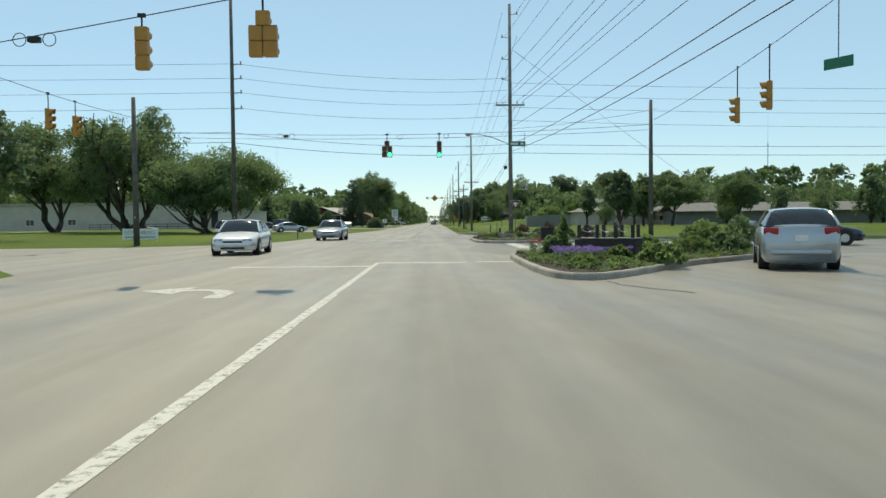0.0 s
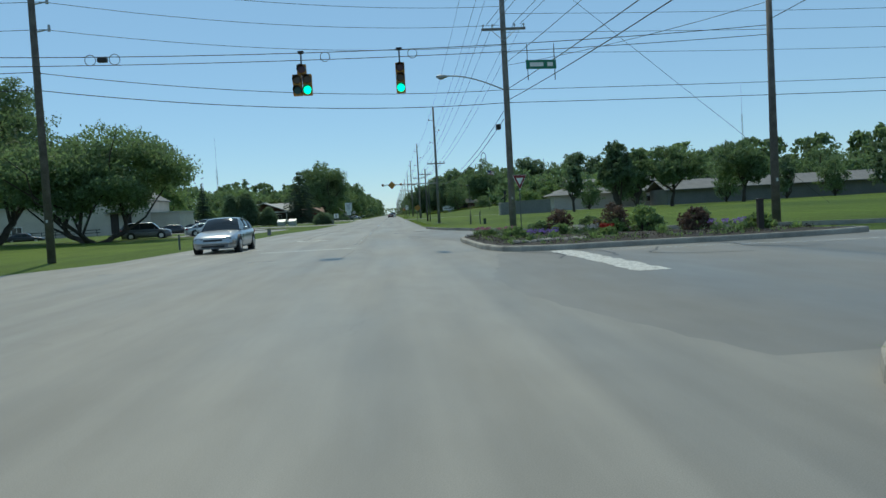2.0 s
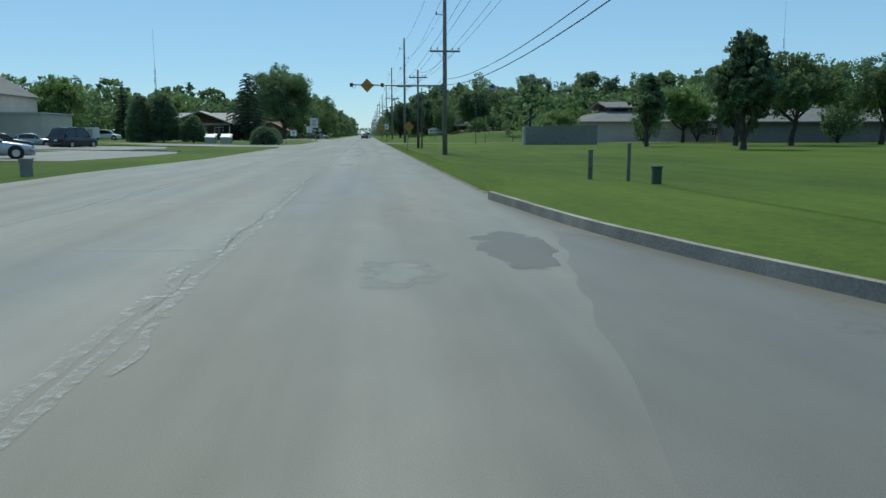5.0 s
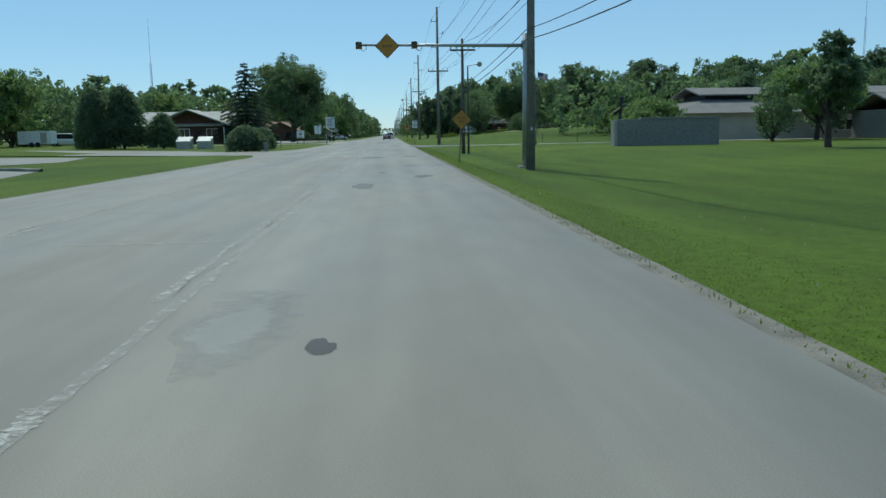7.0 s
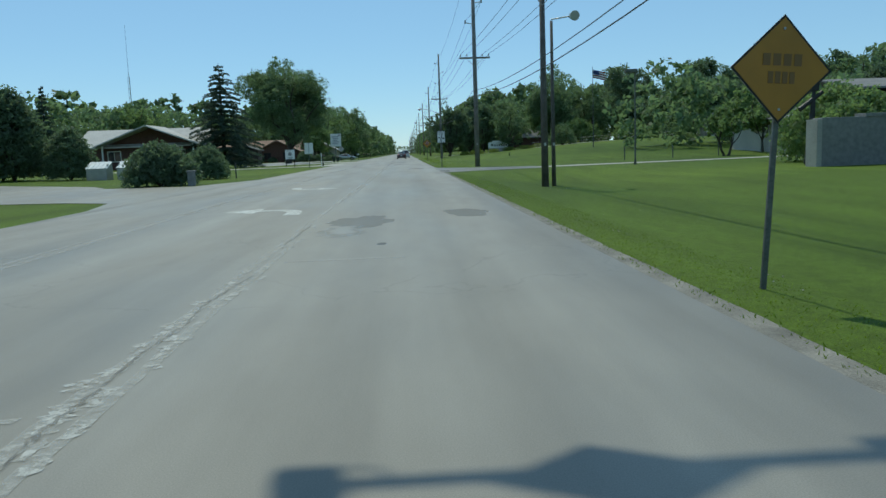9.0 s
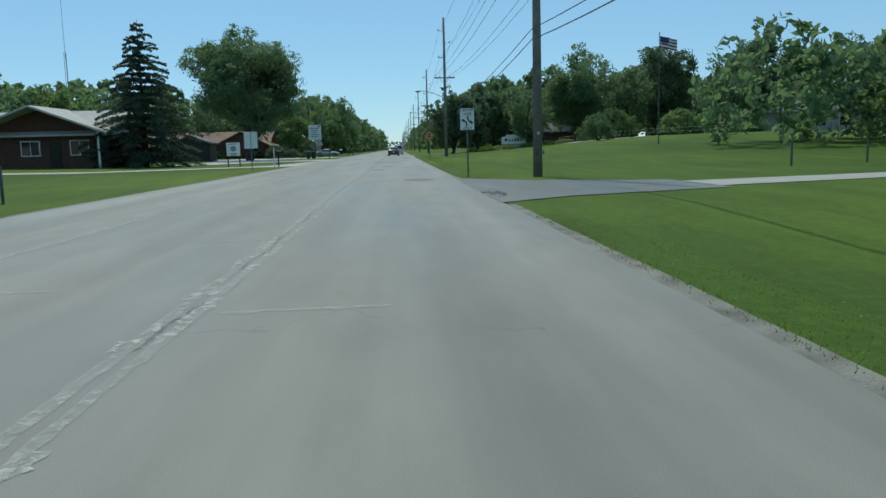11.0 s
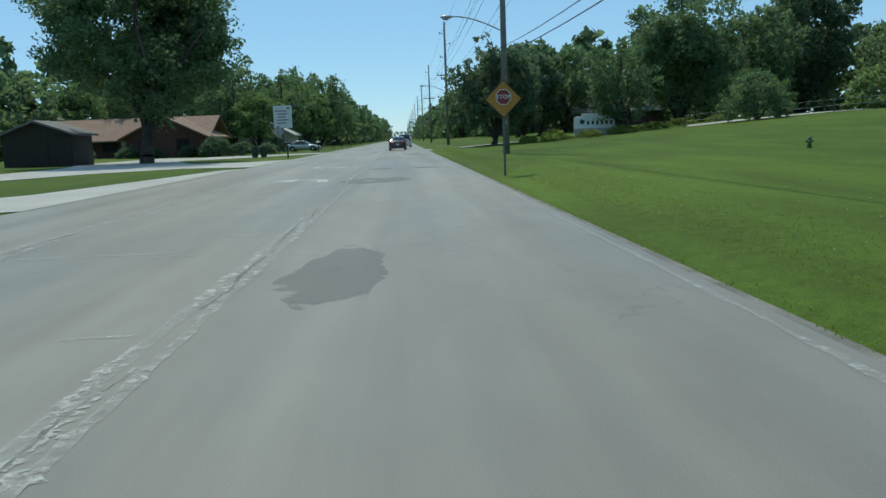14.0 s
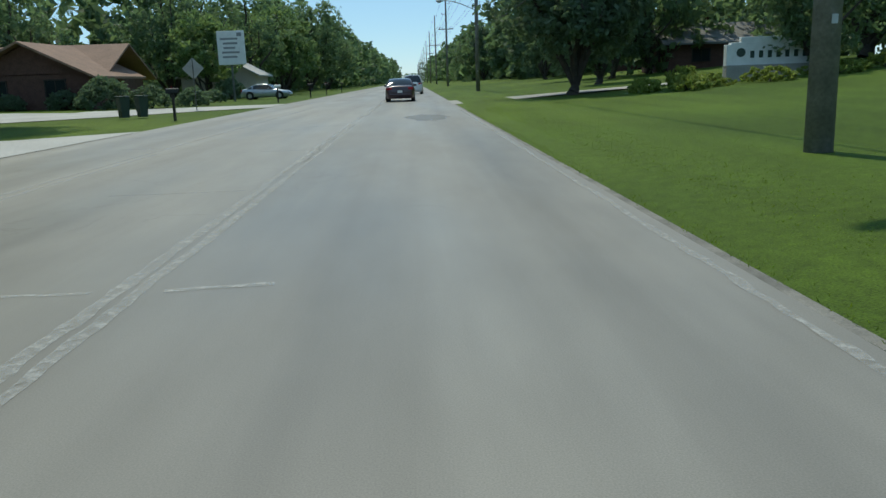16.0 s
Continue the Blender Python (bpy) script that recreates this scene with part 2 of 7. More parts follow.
def grass_material(name, a_col, b_col):
    m = bpy.data.materials.new(name)
    m.use_nodes = True
    n, l = m.node_tree.nodes, m.node_tree.links
    p = n["Principled BSDF"]
    p.inputs["Roughness"].default_value, p.inputs["Specular IOR Level"].default_value = 0.85, 0.15
    tc = n.new("ShaderNodeTexCoord")
    col = None
    for scale, lo, hi, stretch in ((0.06, 0.75, 1.2, (1, 0.6, 1)), (0.5, 0.80, 1.18, (1.6, 0.25, 1)), (6.0, 0.82, 1.16, (1, 1, 1)), (60.0, 0.6, 1.4, (1, 1, 1))):
        mp, a, r = n.new("ShaderNodeMapping"), n.new("ShaderNodeTexNoise"), n.new("ShaderNodeMapRange")
        mp.inputs["Scale"].default_value = stretch
        l.new(tc.outputs["Object"], mp.inputs["Vector"])
        l.new(mp.outputs["Vector"], a.inputs["Vector"])
        a.inputs["Scale"].default_value, a.inputs["Detail"].default_value = scale, 4
        r.inputs["From Min"].default_value, r.inputs["From Max"].default_value = 0.3, 0.7
        l.new(a.outputs["Fac"], r.inputs["Value"])
        if col is None:
            x = n.new("ShaderNodeMix")
            x.data_type = "RGBA"
            x.inputs["A"].default_value, x.inputs["B"].default_value = (*a_col, 1), (*b_col, 1)
            l.new(r.outputs["Result"], x.inputs["Factor"])
            col = x.outputs["Result"]
        else:
            r.inputs["To Min"].default_value, r.inputs["To Max"].default_value = lo, hi
            x = n.new("ShaderNodeMix")
            x.data_type, x.blend_type = "RGBA", "MULTIPLY"
            x.inputs["Factor"].default_value = 1
            l.new(col, x.inputs["A"])
            l.new(r.outputs["Result"], x.inputs["B"])
            col = x.outputs["Result"]
        last = a
    l.new(col, p.inputs["Base Color"])
    bp = n.new("ShaderNodeBump")
    bp.inputs["Strength"].default_value, bp.inputs["Distance"].default_value = 0.6, 0.03
    l.new(last.outputs["Fac"], bp.inputs["Height"])
    l.new(bp.outputs["Normal"], p.inputs["Normal"])
    return m


def emitter(name, color, strength):
    m = material(name, color, 0.3)
    p = m.node_tree.nodes["Principled BSDF"]
    p.inputs["Emission Color"].default_value, p.inputs["Emission Strength"].default_value = (*color, 1), strength
    return m


M_ROAD = asphalt_material("asphalt_worn", (0.262, 0.240, 0.202), (0.200, 0.186, 0.160))
M_ROAD2 = asphalt_material("asphalt_side", (0.24, 0.226, 0.196), (0.18, 0.169, 0.148), False)
M_ROAD4 = asphalt_material("asphalt_side_way", (0.198, 0.184, 0.160), (0.150, 0.140, 0.122), False)
M_ROAD3 = asphalt_material("asphalt_entrance", (0.17, 0.162, 0.145), (0.115, 0.109, 0.098), False)
M_PATCH = thin_edges(asphalt_material("asphalt_patch", (0.215, 0.207, 0.187), (0.175, 0.169, 0.154), False), 0.62, 0.0, 0.09)
M_SCUFF = thin_edges(asphalt_material("asphalt_scuffed", (0.38, 0.37, 0.34), (0.32, 0.31, 0.285), False), 0.7)
M_DARKPATCH = asphalt_material("asphalt_fresh", (0.06, 0.06, 0.06), (0.035, 0.035, 0.036), False)
M_POTHOLE = thin_edges(asphalt_material("asphalt_pothole", (0.06, 0.06, 0.06), (0.035, 0.035, 0.036), False), 0.85, 0.02, 0.14)
M_SEAM = paint_material("opened_seam", (0.12, 0.118, 0.11), (0.15, 0.148, 0.14), 0.42, 0.6, 0.7)
M_CONC = material("concrete", (0.42, 0.40, 0.36), 0.85, 0, 0.8, 0.78, 25, 0.3)
M_KERB = material("kerb_concrete", (0.40, 0.37, 0.32), 0.85, 0, 1.5, 0.6, 30, 0.4)
M_DRIVE = material("drive_concrete", (0.5, 0.48, 0.44), 0.85, 0, 0.3, 0.8, 12, 0.2)
M_PAINT = paint_material("road_paint_white", (0.56, 0.555, 0.52), (0.30, 0.29, 0.265), 0.26, 0.5, 0.95)
M_PAINTWORN = paint_material("road_paint_worn", (0.55, 0.54, 0.505), (0.46, 0.45, 0.415), 0.38, 0.58, 0.8)
M_PAINTFAINT = paint_material("road_paint_faint", (0.50, 0.49, 0.455), (0.42, 0.41, 0.38), 0.36, 0.62, 0.68)
M_GRASS = grass_material("lawn", (0.050, 0.090, 0.010), (0.106, 0.155, 0.016))
M_LEAFY = leaf_material("leaf_yellow_green", (0.20, 0.25, 0.06), (0.35, 0.42, 0.09))
M_SOIL = material("mulch", (0.055, 0.046, 0.039), 0.95, 0, 3, 0.5, 40, 0.8)
M_GRAVEL = material("gravel_edge", (0.30, 0.28, 0.24), 0.95, 0, 2, 0.5, 60, 0.8)
M_WOOD = material("pole_wood", (0.145, 0.132, 0.118), 0.85, 0, 3, 0.6, 20, 0.5)
M_WOODG = material("pole_wood_grey", (0.235, 0.23, 0.22), 0.85, 0, 3, 0.65, 20, 0.5)
M_STEEL = material("galvanised_steel", (0.42, 0.44, 0.45), 0.45, 0.7, 2, 0.8, 25, 0.05)
M_GLASSINS = material("insulator", (0.30, 0.32, 0.33), 0.25)
M_CABLE = material("cable_black", (0.03, 0.03, 0.032), 0.6)
M_SIGY = material("signal_yellow", (0.54, 0.25, 0.045), 0.5, 0, 4, 0.8, 30, 0.05)
M_BLACK = material("matt_black", (0.018, 0.018, 0.018), 0.6)
M_LENSOFF_R = material("lens_red_unlit", (0.09, 0.012, 0.01), 0.2)
M_LENSOFF_Y = material("lens_amber_unlit", (0.12, 0.06, 0.01), 0.2)
M_LENSOFF_G = material("lens_green_unlit", (0.01, 0.07, 0.05), 0.2)
M_GREEN = emitter("lens_green_lit", (0.02, 1.0, 0.55), 2.2)
M_SGREEN = material("sign_green", (0.01, 0.16, 0.09), 0.4)
M_SWHITE = material("sign_white", (0.78, 0.78, 0.76), 0.45, 0, 3, 0.88)
M_SYELLOW = material("sign_yellow", (0.42, 0.20, 0.02), 0.45, 0, 3, 0.85)
M_SRED = material("sign_red", (0.22, 0.02, 0.025), 0.45, 0, 3, 0.85)
M_SBACK = material("sign_back_aluminium", (0.45, 0.46, 0.46), 0.4, 0.8, 3, 0.85)
M_GREY = material("faded_print", (0.25, 0.25, 0.26), 0.6)
M_PRINT = material("faded_sign_print", (0.20, 0.11, 0.035), 0.6)
M_POST = material("sign_post_steel", (0.17, 0.18, 0.16), 0.6, 0.4, 5, 0.6, 40, 0.1)
M_BARK = material("bark", (0.09, 0.075, 0.06), 0.95, 0, 2, 0.5, 18, 0.9)
M_LEAF = leaf_material("leaf_green", (0.115, 0.165, 0.092), (0.23, 0.34, 0.14))
M_LEAF2 = leaf_material("leaf_light_green", (0.135, 0.195, 0.085), (0.26, 0.38, 0.12))
M_LEAF3 = leaf_material("leaf_dark_green", (0.112, 0.16, 0.102), (0.20, 0.29, 0.14))
M_NEEDLE = leaf_material("spruce_needles", (0.075, 0.11, 0.085), (0.10, 0.145, 0.09), 0.35)
M_FLOWP = leaf_material("petal_purple", (0.22, 0.15, 0.42), (0.25, 0.17, 0.45), 0.3)
M_FLOWR = leaf_material("petal_red", (0.42, 0.035, 0.03), (0.35, 0.03, 0.03), 0.3)
M_FLOWK = leaf_material("petal_pink", (0.36, 0.15, 0.22), (0.3, 0.12, 0.18), 0.3)
M_FLOWW = leaf_material("petal_white", (0.55, 0.52, 0.48), (0.45, 0.42, 0.38), 0.2)
M_FLOWY = leaf_material("petal_yellow", (0.40, 0.31, 0.05), (0.4, 0.32, 0.05), 0.3)
M_STONE = material("boulder", (0.30, 0.28, 0.25), 0.9, 0, 4, 0.6, 25, 0.5)
M_GLASS = material("window_dark", (0.02, 0.024, 0.028), 0.06, 0, spec=0.6)
M_TYRE = material("tyre_rubber", (0.02, 0.02, 0.02), 0.8)
M_RIM = material("wheel_alloy", (0.5, 0.5, 0.52), 0.3, 0.9)
M_CHROME = material("chrome", (0.75, 0.75, 0.76), 0.12, 1.0)
M_TAIL = material("tail_lamp", (0.35, 0.012, 0.015), 0.2)
M_HEAD = material("head_lamp", (0.35, 0.37, 0.39), 0.08, 0.5)
M_WALLBEIGE = material("stucco_beige", (0.60, 0.53, 0.45), 0.9, 0, 0.6, 0.85, 15, 0.2)
M_WALLWHITE = material("siding_white", (0.52, 0.48, 0.42), 0.8, 0, 0.5, 0.85, 10, 0.1)
M_WALLGREY = material("wall_grey", (0.235, 0.23, 0.22), 0.85, 0, 0.5, 0.85, 5, 0.15)
M_BRICK = material("brick_dark", (0.13, 0.065, 0.05), 0.9, 0, 2.5, 0.7, 9, 0.5)
M_ROOFW = material("roof_pale", (0.52, 0.50, 0.47), 0.85, 0, 0.8, 0.85, 8, 0.3)
M_ROOFB = material("roof_brown_shingle", (0.30, 0.185, 0.13), 0.9, 0, 0.8, 0.8, 10, 0.4)
M_ROOFG = material("roof_grey_shingle", (0.22, 0.215, 0.21), 0.9, 0, 0.8, 0.8, 10, 0.4)
M_DARKWOOD = material("dark_wood", (0.05, 0.04, 0.033), 0.85, 0, 2, 0.7, 14, 0.3)
M_HYD = material("hydrant_paint", (0.10, 0.16, 0.06), 0.5, 0, 6, 0.8)
M_DKGREEN = material("painted_dark_green", (0.03, 0.055, 0.04), 0.5, 0, 4, 0.8)


# ---------------------------------------------------------------- ground and roads
def smoothstep(t):
    t = min(1.0, max(0.0, t))
    return t * t * (3 - 2 * t)


def rise(x, y):
    """The lawn on the east side climbs gently away from the road."""
    r = 2.0 * smoothstep((x - 4) / 36) * smoothstep((y - 185) / 60) + 0.16 * smoothstep((x - 2.4) / 1.6) * smoothstep((y - 185) / 12)
    r -= 0.32 * smoothstep((x - 2.6) / 2.4) * (1 - smoothstep((x - 9) / 6)) * smoothstep((y - 96) / 14) * (1 - smoothstep((y - 156) / 12))
    return r + (0.35 * smoothstep((-x - 14) / 30) * smoothstep((y - 60) / 40) if x < 0 else 0)


def ground_sheet():
    xs = sorted({2.4, 3.2, *range(-80, 81, 2), *range(-300, 301, 20), *range(-2400, 2401, 300)})
    ys = sorted({*range(-20, 360, 3), *range(-300, 701, 20), *range(-1200, 3001, 300)})
    verts = [(x, y, -0.012 + rise(x, y)) for y in ys for x in xs]
    w = len(xs)
    faces = [(j * w + i, j * w + i + 1, (j + 1) * w + i + 1, (j + 1) * w + i) for j in range(len(ys) - 1) for i in range(w - 1)]
    return tagged(raw("ground", verts, faces, M_GRASS, smooth=True), "mown green lawn on both sides of the road", "ground", kind="structure")


ground_sheet()


def slab(name, pts, mat, label, category, z=0.0, kind="structure"):
    bm = prism(B(), pts, z - 0.03, z)
    return single(name, bm, mat, label, category, kind=kind)


# the main road, widened towards the crossing
main = [(8.6, -120), (8.6, 9), (9.3, 12.0), (12.2, 13.6), (60, 13.6), (60, 43.2), (15.5, 43.4), (13.5, 44.2), (13.6, 50.6), (8.2, 57.0), (6.4, 60.0), (5.6, 63.0),
        (4.3, 68.4), (3.1, 73.6), (2.45, 78.5), (2.35, 90), (2.35, 1500), (-8.25, 1500), (-8.25, 130), (-8.3, 108), (-9.6, 92), (-9.75, 64), (-10.3, 52), (-12.5, 46.5),
        (-17, 43.6), (-60, 42.6), (-60, 27), (-14.5, 25.5), (-10.6, 20), (-9.0, 12), (-8.3, 2), (-8.25, -120)]
slab("road", main, M_ROAD, "worn grey asphalt road with a crossing and a turning lane", "road")


def ribbon(bm, pts, width, z):
    """A flat strip along a line of points."""
    p = [Vector((x, y, 0)) for x, y in pts]
    rows = []
    for i, q in enumerate(p):
        d = (p[min(i + 1, len(p) - 1)] - p[max(i - 1, 0)]).normalized()
        s = Vector((-d.y, d.x, 0)) * width / 2
        rows.append((bm.verts.new((q.x + s.x, q.y + s.y, z)), bm.verts.new((q.x - s.x, q.y - s.y, z))))
    for (a, b), (c, d) in zip(rows, rows[1:]):
        bm.faces.new((b, d, c, a))
    return bm


def ragged(bm, x0, y0, x1, y1, width, z, rng, step=0.5, wobble=0.25):
    """A strip from (x0, y0) to (x1, y1) with uneven sides."""
    n = max(2, int(math.hypot(x1 - x0, y1 - y0) / step))
    d = Vector((x1 - x0, y1 - y0)).normalized()
    s = Vector((-d.y, d.x))
    rows = []
    for i in range(n + 1):
        c = Vector((x0, y0)).lerp(Vector((x1, y1)), i / n)
        a, b = width / 2 * (1 + rng.uniform(-wobble, wobble)), width / 2 * (1 + rng.uniform(-wobble, wobble))
        rows.append((bm.verts.new((c.x + s.x * a, c.y + s.y * a, z)), bm.verts.new((c.x - s.x * b, c.y - s.y * b, z))))
    for (a, b), (c, e) in zip(rows, rows[1:]):
        bm.faces.new((b, e, c, a))
    return bm


def marking(name, bm, mat, label):
    return single(name, bm, mat, label, "road marking", "road markings", "structure")


rng = random.Random(4)
marking("lane_line", ragged(B(), -1.66, -30, -1.66, 24.4, 0.15, 0.004, rng, 1.0, 0.15), M_PAINT, "solid white lane line before the crossing")
marking("stop_line", ragged(B(), -1.6, 24.2, 1.05, 24.0, 0.55, 0.004, rng, 0.3, 0.2), M_PAINT, "worn white stop line across the lane")
marking("stop_line", ragged(B(), 1.4, 24.2, 2.55, 24.1, 0.5, 0.004, rng, 0.3, 0.2), M_PAINT, "worn white stop line beside the kerb")
marking("stop_line", ragged(B(), -5.8, 22.6, -1.72, 22.5, 0.45, 0.004, rng, 0.3, 0.2), M_PAINT, "white stop line of the turning lane")
marking("stop_line", ragged(B(), -5.2, 52.9, -1.6, 52.75, 0.5, 0.004, rng, 0.3, 0.2), M_PAINT, "white stop line facing the crossing")
marking("stop_line", ragged(B(), -9.3, 56.2, -5.6, 56.0, 0.4, 0.004, rng, 0.3, 0.2), M_PAINT, "white stop line of the oncoming lane")
marking("stop_line", ragged(B(), 4.35, 36.0, 4.3, 43.3, 0.6, 0.004, rng, 0.3, 0.2), M_PAINT, "white stop line of the side street")
marking("crosswalk_line", ragged(B(), 5.2, 42.6, 13.0, 40.2, 0.35, 0.004, rng, 0.3, 0.25), M_PAINTWORN, "worn white line in the side street")


def worn_line(x, y0, y1, gaps, label, spurs=1.0):
    """A faint pale double band, with crumbled bits of paint along an opened seam and pale cross joints."""
    faint, bits, seam = B(), B(), B()
    for dx, w in ((-0.09, 0.1), (0.1, 0.09)):
        y = y0
        while y < y1:
            n = rng.uniform(3, 11)
            if rng.random() > gaps:
                ragged(faint, x + dx, y, x + dx + rng.uniform(-0.04, 0.04), min(y + n, y1), w * rng.uniform(0.7, 1.15), 0.0040 + dx * 0.001, rng, 0.15, 0.3)
            y += n
    y = y0
    while y < y1:
        run = rng.uniform(1.5, 7)
        if rng.random() > gaps:
            q = y
            while q < y + run:
                n, o = rng.uniform(0.08, 0.4), rng.choice((-0.1, -0.07, 0.07, 0.1)) + rng.uniform(-0.07, 0.07)
                ragged(bits, x + o, q, x + o + rng.uniform(-0.05, 0.05), q + n, rng.uniform(0.03, 0.11), 0.0047 + rng.uniform(0, 0.0002), rng, 0.03, 0.9)
                q += n * rng.uniform(0.25, 1.0)
            c = x
            for q in range(int(run / 0.8)):
                d = x + rng.uniform(-0.07, 0.07)
                ragged(seam, c, y + q * 0.8, d, y + q * 0.8 + 0.8, rng.uniform(0.01, 0.04), 0.0052, rng, 0.06, 0.9)
                c = d
        y += run + rng.uniform(0.3, 3)
    y = y0 + 3
    while y < y1:
        for s in (-1, 1):
            if rng.random() < 0.55 * spurs:
                ragged(faint, x + s * 0.24, y, x + s * rng.uniform(0.7, 2.3), y + rng.uniform(-0.12, 0.12), rng.uniform(0.05, 0.1), 0.0042, rng, 0.09, 0.55)
        y += rng.uniform(4.5, 9)
    marking("lane_line", faint, M_PAINTFAINT, label)
    marking("lane_line", bits, M_PAINTWORN, label)
    return marking("road_seam", seam, M_SEAM, "opened dark seam between the asphalt lanes")


worn_line(-1.66, 56, 330, 0.22, "crumbling pale lane line beside the turning lane")
worn_line(-5.05, 66, 330, 0.55, "worn pale lane line on the oncoming side", 0.6)
marking("edge_line", ragged(B(), 2.2, 192, 2.2, 262, 0.07, 0.004, rng, 0.2, 0.6), M_PAINTFAINT, "thin worn edge line along the lawn")


def turn_arrow(x, y, flip, label):
    """A curved turn arrow painted in the turning lane; its head points across the road."""
    s = -1 if flip else 1
    bm = B()
    head = [(-1.0, 0.1), (-0.15, 0.9), (-0.15, -0.7)]
    bm.faces.new([bm.verts.new((x + s * px, y + s * py, 0.004)) for px, py in head])
    line = smooth_line([(-0.15, 0.12, 0), (0.35, 0.1, 0), (0.72, -0.35, 0), (0.82, -1.5, 0)], 0.2)
    ribbon(bm, [(x + s * q.x, y + s * q.y) for q in line], 0.34, 0.004)
    bmesh.ops.recalc_face_normals(bm, faces=bm.faces)
    return marking("turn_arrow", bm, M_PAINT, label)


turn_arrow(-4.49, 14.83, False, "faded white turn arrow painted in the middle lane")
for xx, yy, fl in ((-4.45, 65.2, True), (-3.25, 139.4, False), (-3.4, 150.8, True), (-3.4, 222.2, False), (-3.4, 233.4, True)):
    turn_arrow(xx, yy, fl, "white turn arrow painted in the middle lane")


# ---------------------------------------------------------------- patches in the road
def blob(bm, cx, cy, rx, ry, z, rng, n=46, rough=0.22):
    ph = [rng.uniform(0, 6.28) for _ in range(4)]
    pts = []
    for i in range(n):
        a = 2 * math.pi * i / n
        r = 1 + rough * (math.sin(2 * a + ph[0]) * 0.5 + math.sin(3 * a + ph[1]) * 0.5 + math.sin(7 * a + ph[2]) * 0.35 + rng.uniform(-0.25, 0.25))
        pts.append((cx + rx * r * math.cos(a), cy + ry * r * math.sin(a)))
    bm.faces.new([bm.verts.new((x, y, z)) for x, y in pts])
    return bm


def side_way(west, east, label):
    """Darker asphalt of a side way, laid up to the main lanes with an uneven edge."""
    edge = [(p.x + rng.uniform(-0.05, 0.05), p.y + rng.uniform(-0.05, 0.05)) for p in smooth_line([(x, y, 0) for x, y in west], 0.35)]
    bm = B()
    bm.faces.new([bm.verts.new((x, y, 0.0005)) for x, y in edge + east])
    bmesh.ops.recalc_face_normals(bm, faces=bm.faces)
    if bm.faces[:][0].normal.z < 0:
        bmesh.ops.reverse_faces(bm, faces=bm.faces[:])
    return single("side_road", bm, M_ROAD4, label, "road", kind="structure")


side_way([(2.6, 43.6), (2.2, 40.0), (1.6, 36.0), (1.9, 32.0), (2.7, 28.4)], [(12.5, 28.4), (30, 20), (60, 16), (60, 43.1), (13, 43.3)], "darker grey asphalt side street between planted islands")
side_way([(2.4, 74.5), (1.7, 70.5), (1.0, 66.4), (0.8, 63.5), (1.3, 60.0), (1.7, 57.0), (2.5, 53.0)], [(3.4, 54.2), (5.6, 51.6), (8.0, 48.9), (11.5, 45.6), (13.4, 45.0), (13.5, 50.4), (8.1, 56.9), (6.3, 59.9), (5.5, 62.9), (4.2, 68.3), (3.0, 73.5)], "darker grey asphalt turning way beside the kerb")

PATCH_Z = [0.0008]


def road_patch(cx, cy, rx, ry, mat, label):
    PATCH_Z[0] += 0.00006
    return single("road_patch", blob(B(), cx, cy, rx, ry, PATCH_Z[0], rng), mat, label, "road patch", "road patches", "structure")


road_patch(-0.2, 118.2, 0.11, 0.24, M_POTHOLE, "small dark pothole in the lane")
road_patch(-0.37, 96.7, 0.1, 0.2, M_POTHOLE, "small dark pothole in the lane")
road_patch(-0.3, 131.8, 0.08, 0.16, M_POTHOLE, "small dark pothole in the lane")
for cx, cy, rx, ry in ((-0.6, 111.5, 0.3, 1.1), (1.0, 115.5, 0.28, 0.8), (-0.75, 135.6, 0.6, 1.4), (1.3, 136.9, 0.5, 1.0), (0.9, 180.6, 0.6, 1.4),
                       (-0.72, 203.8, 0.5, 1.6), (-1.0, 220.4, 1.0, 1.9), (-1.0, 229.3, 0.55, 0.6), (0.9, 229.2, 0.6, 0.6), (1.6, 73, 0.45, 1.5), (0.9, 62.2, 0.35, 0.6), (1.3, 61.0, 0.3, 0.35),
                       (-1.1, 196.5, 0.5, 1.5), (0.7, 257, 0.8, 2.5)):
    road_patch(cx, cy, rx, ry, M_PATCH, "darker worn asphalt patch in the road")
for cx, cy, rx, ry in ((-0.95, 97.5, 0.4, 1.6), (0.2, 71.5, 0.5, 0.8), (0.9, 60.2, 0.3, 0.5), (-1.05, 220.4, 0.3, 0.4), (-1.0, 133.8, 0.4, 1.3), (-4.2, 46.5, 0.5, 0.6), (-0.7, 180.6, 0.7, 0.35)):
    single("road_patch", blob(B(), cx, cy, rx, ry, 0.0031 + 0.00005 * cy / 100, rng), M_SCUFF, "pale scuffed spot in the asphalt", "road patch", "road patches", "structure")


def crack(points, width, label="dark sealed crack across the road"):
    line = smooth_line([(x, y, 0) for x, y in points], 0.4)
    line = [(p.x + rng.uniform(-0.06, 0.06), p.y + rng.uniform(-0.06, 0.06)) for p in line]
    return single("road_crack", ribbon(B(), line, width, 0.0068), M_DARKPATCH, label, "road crack", "road cracks", "structure")


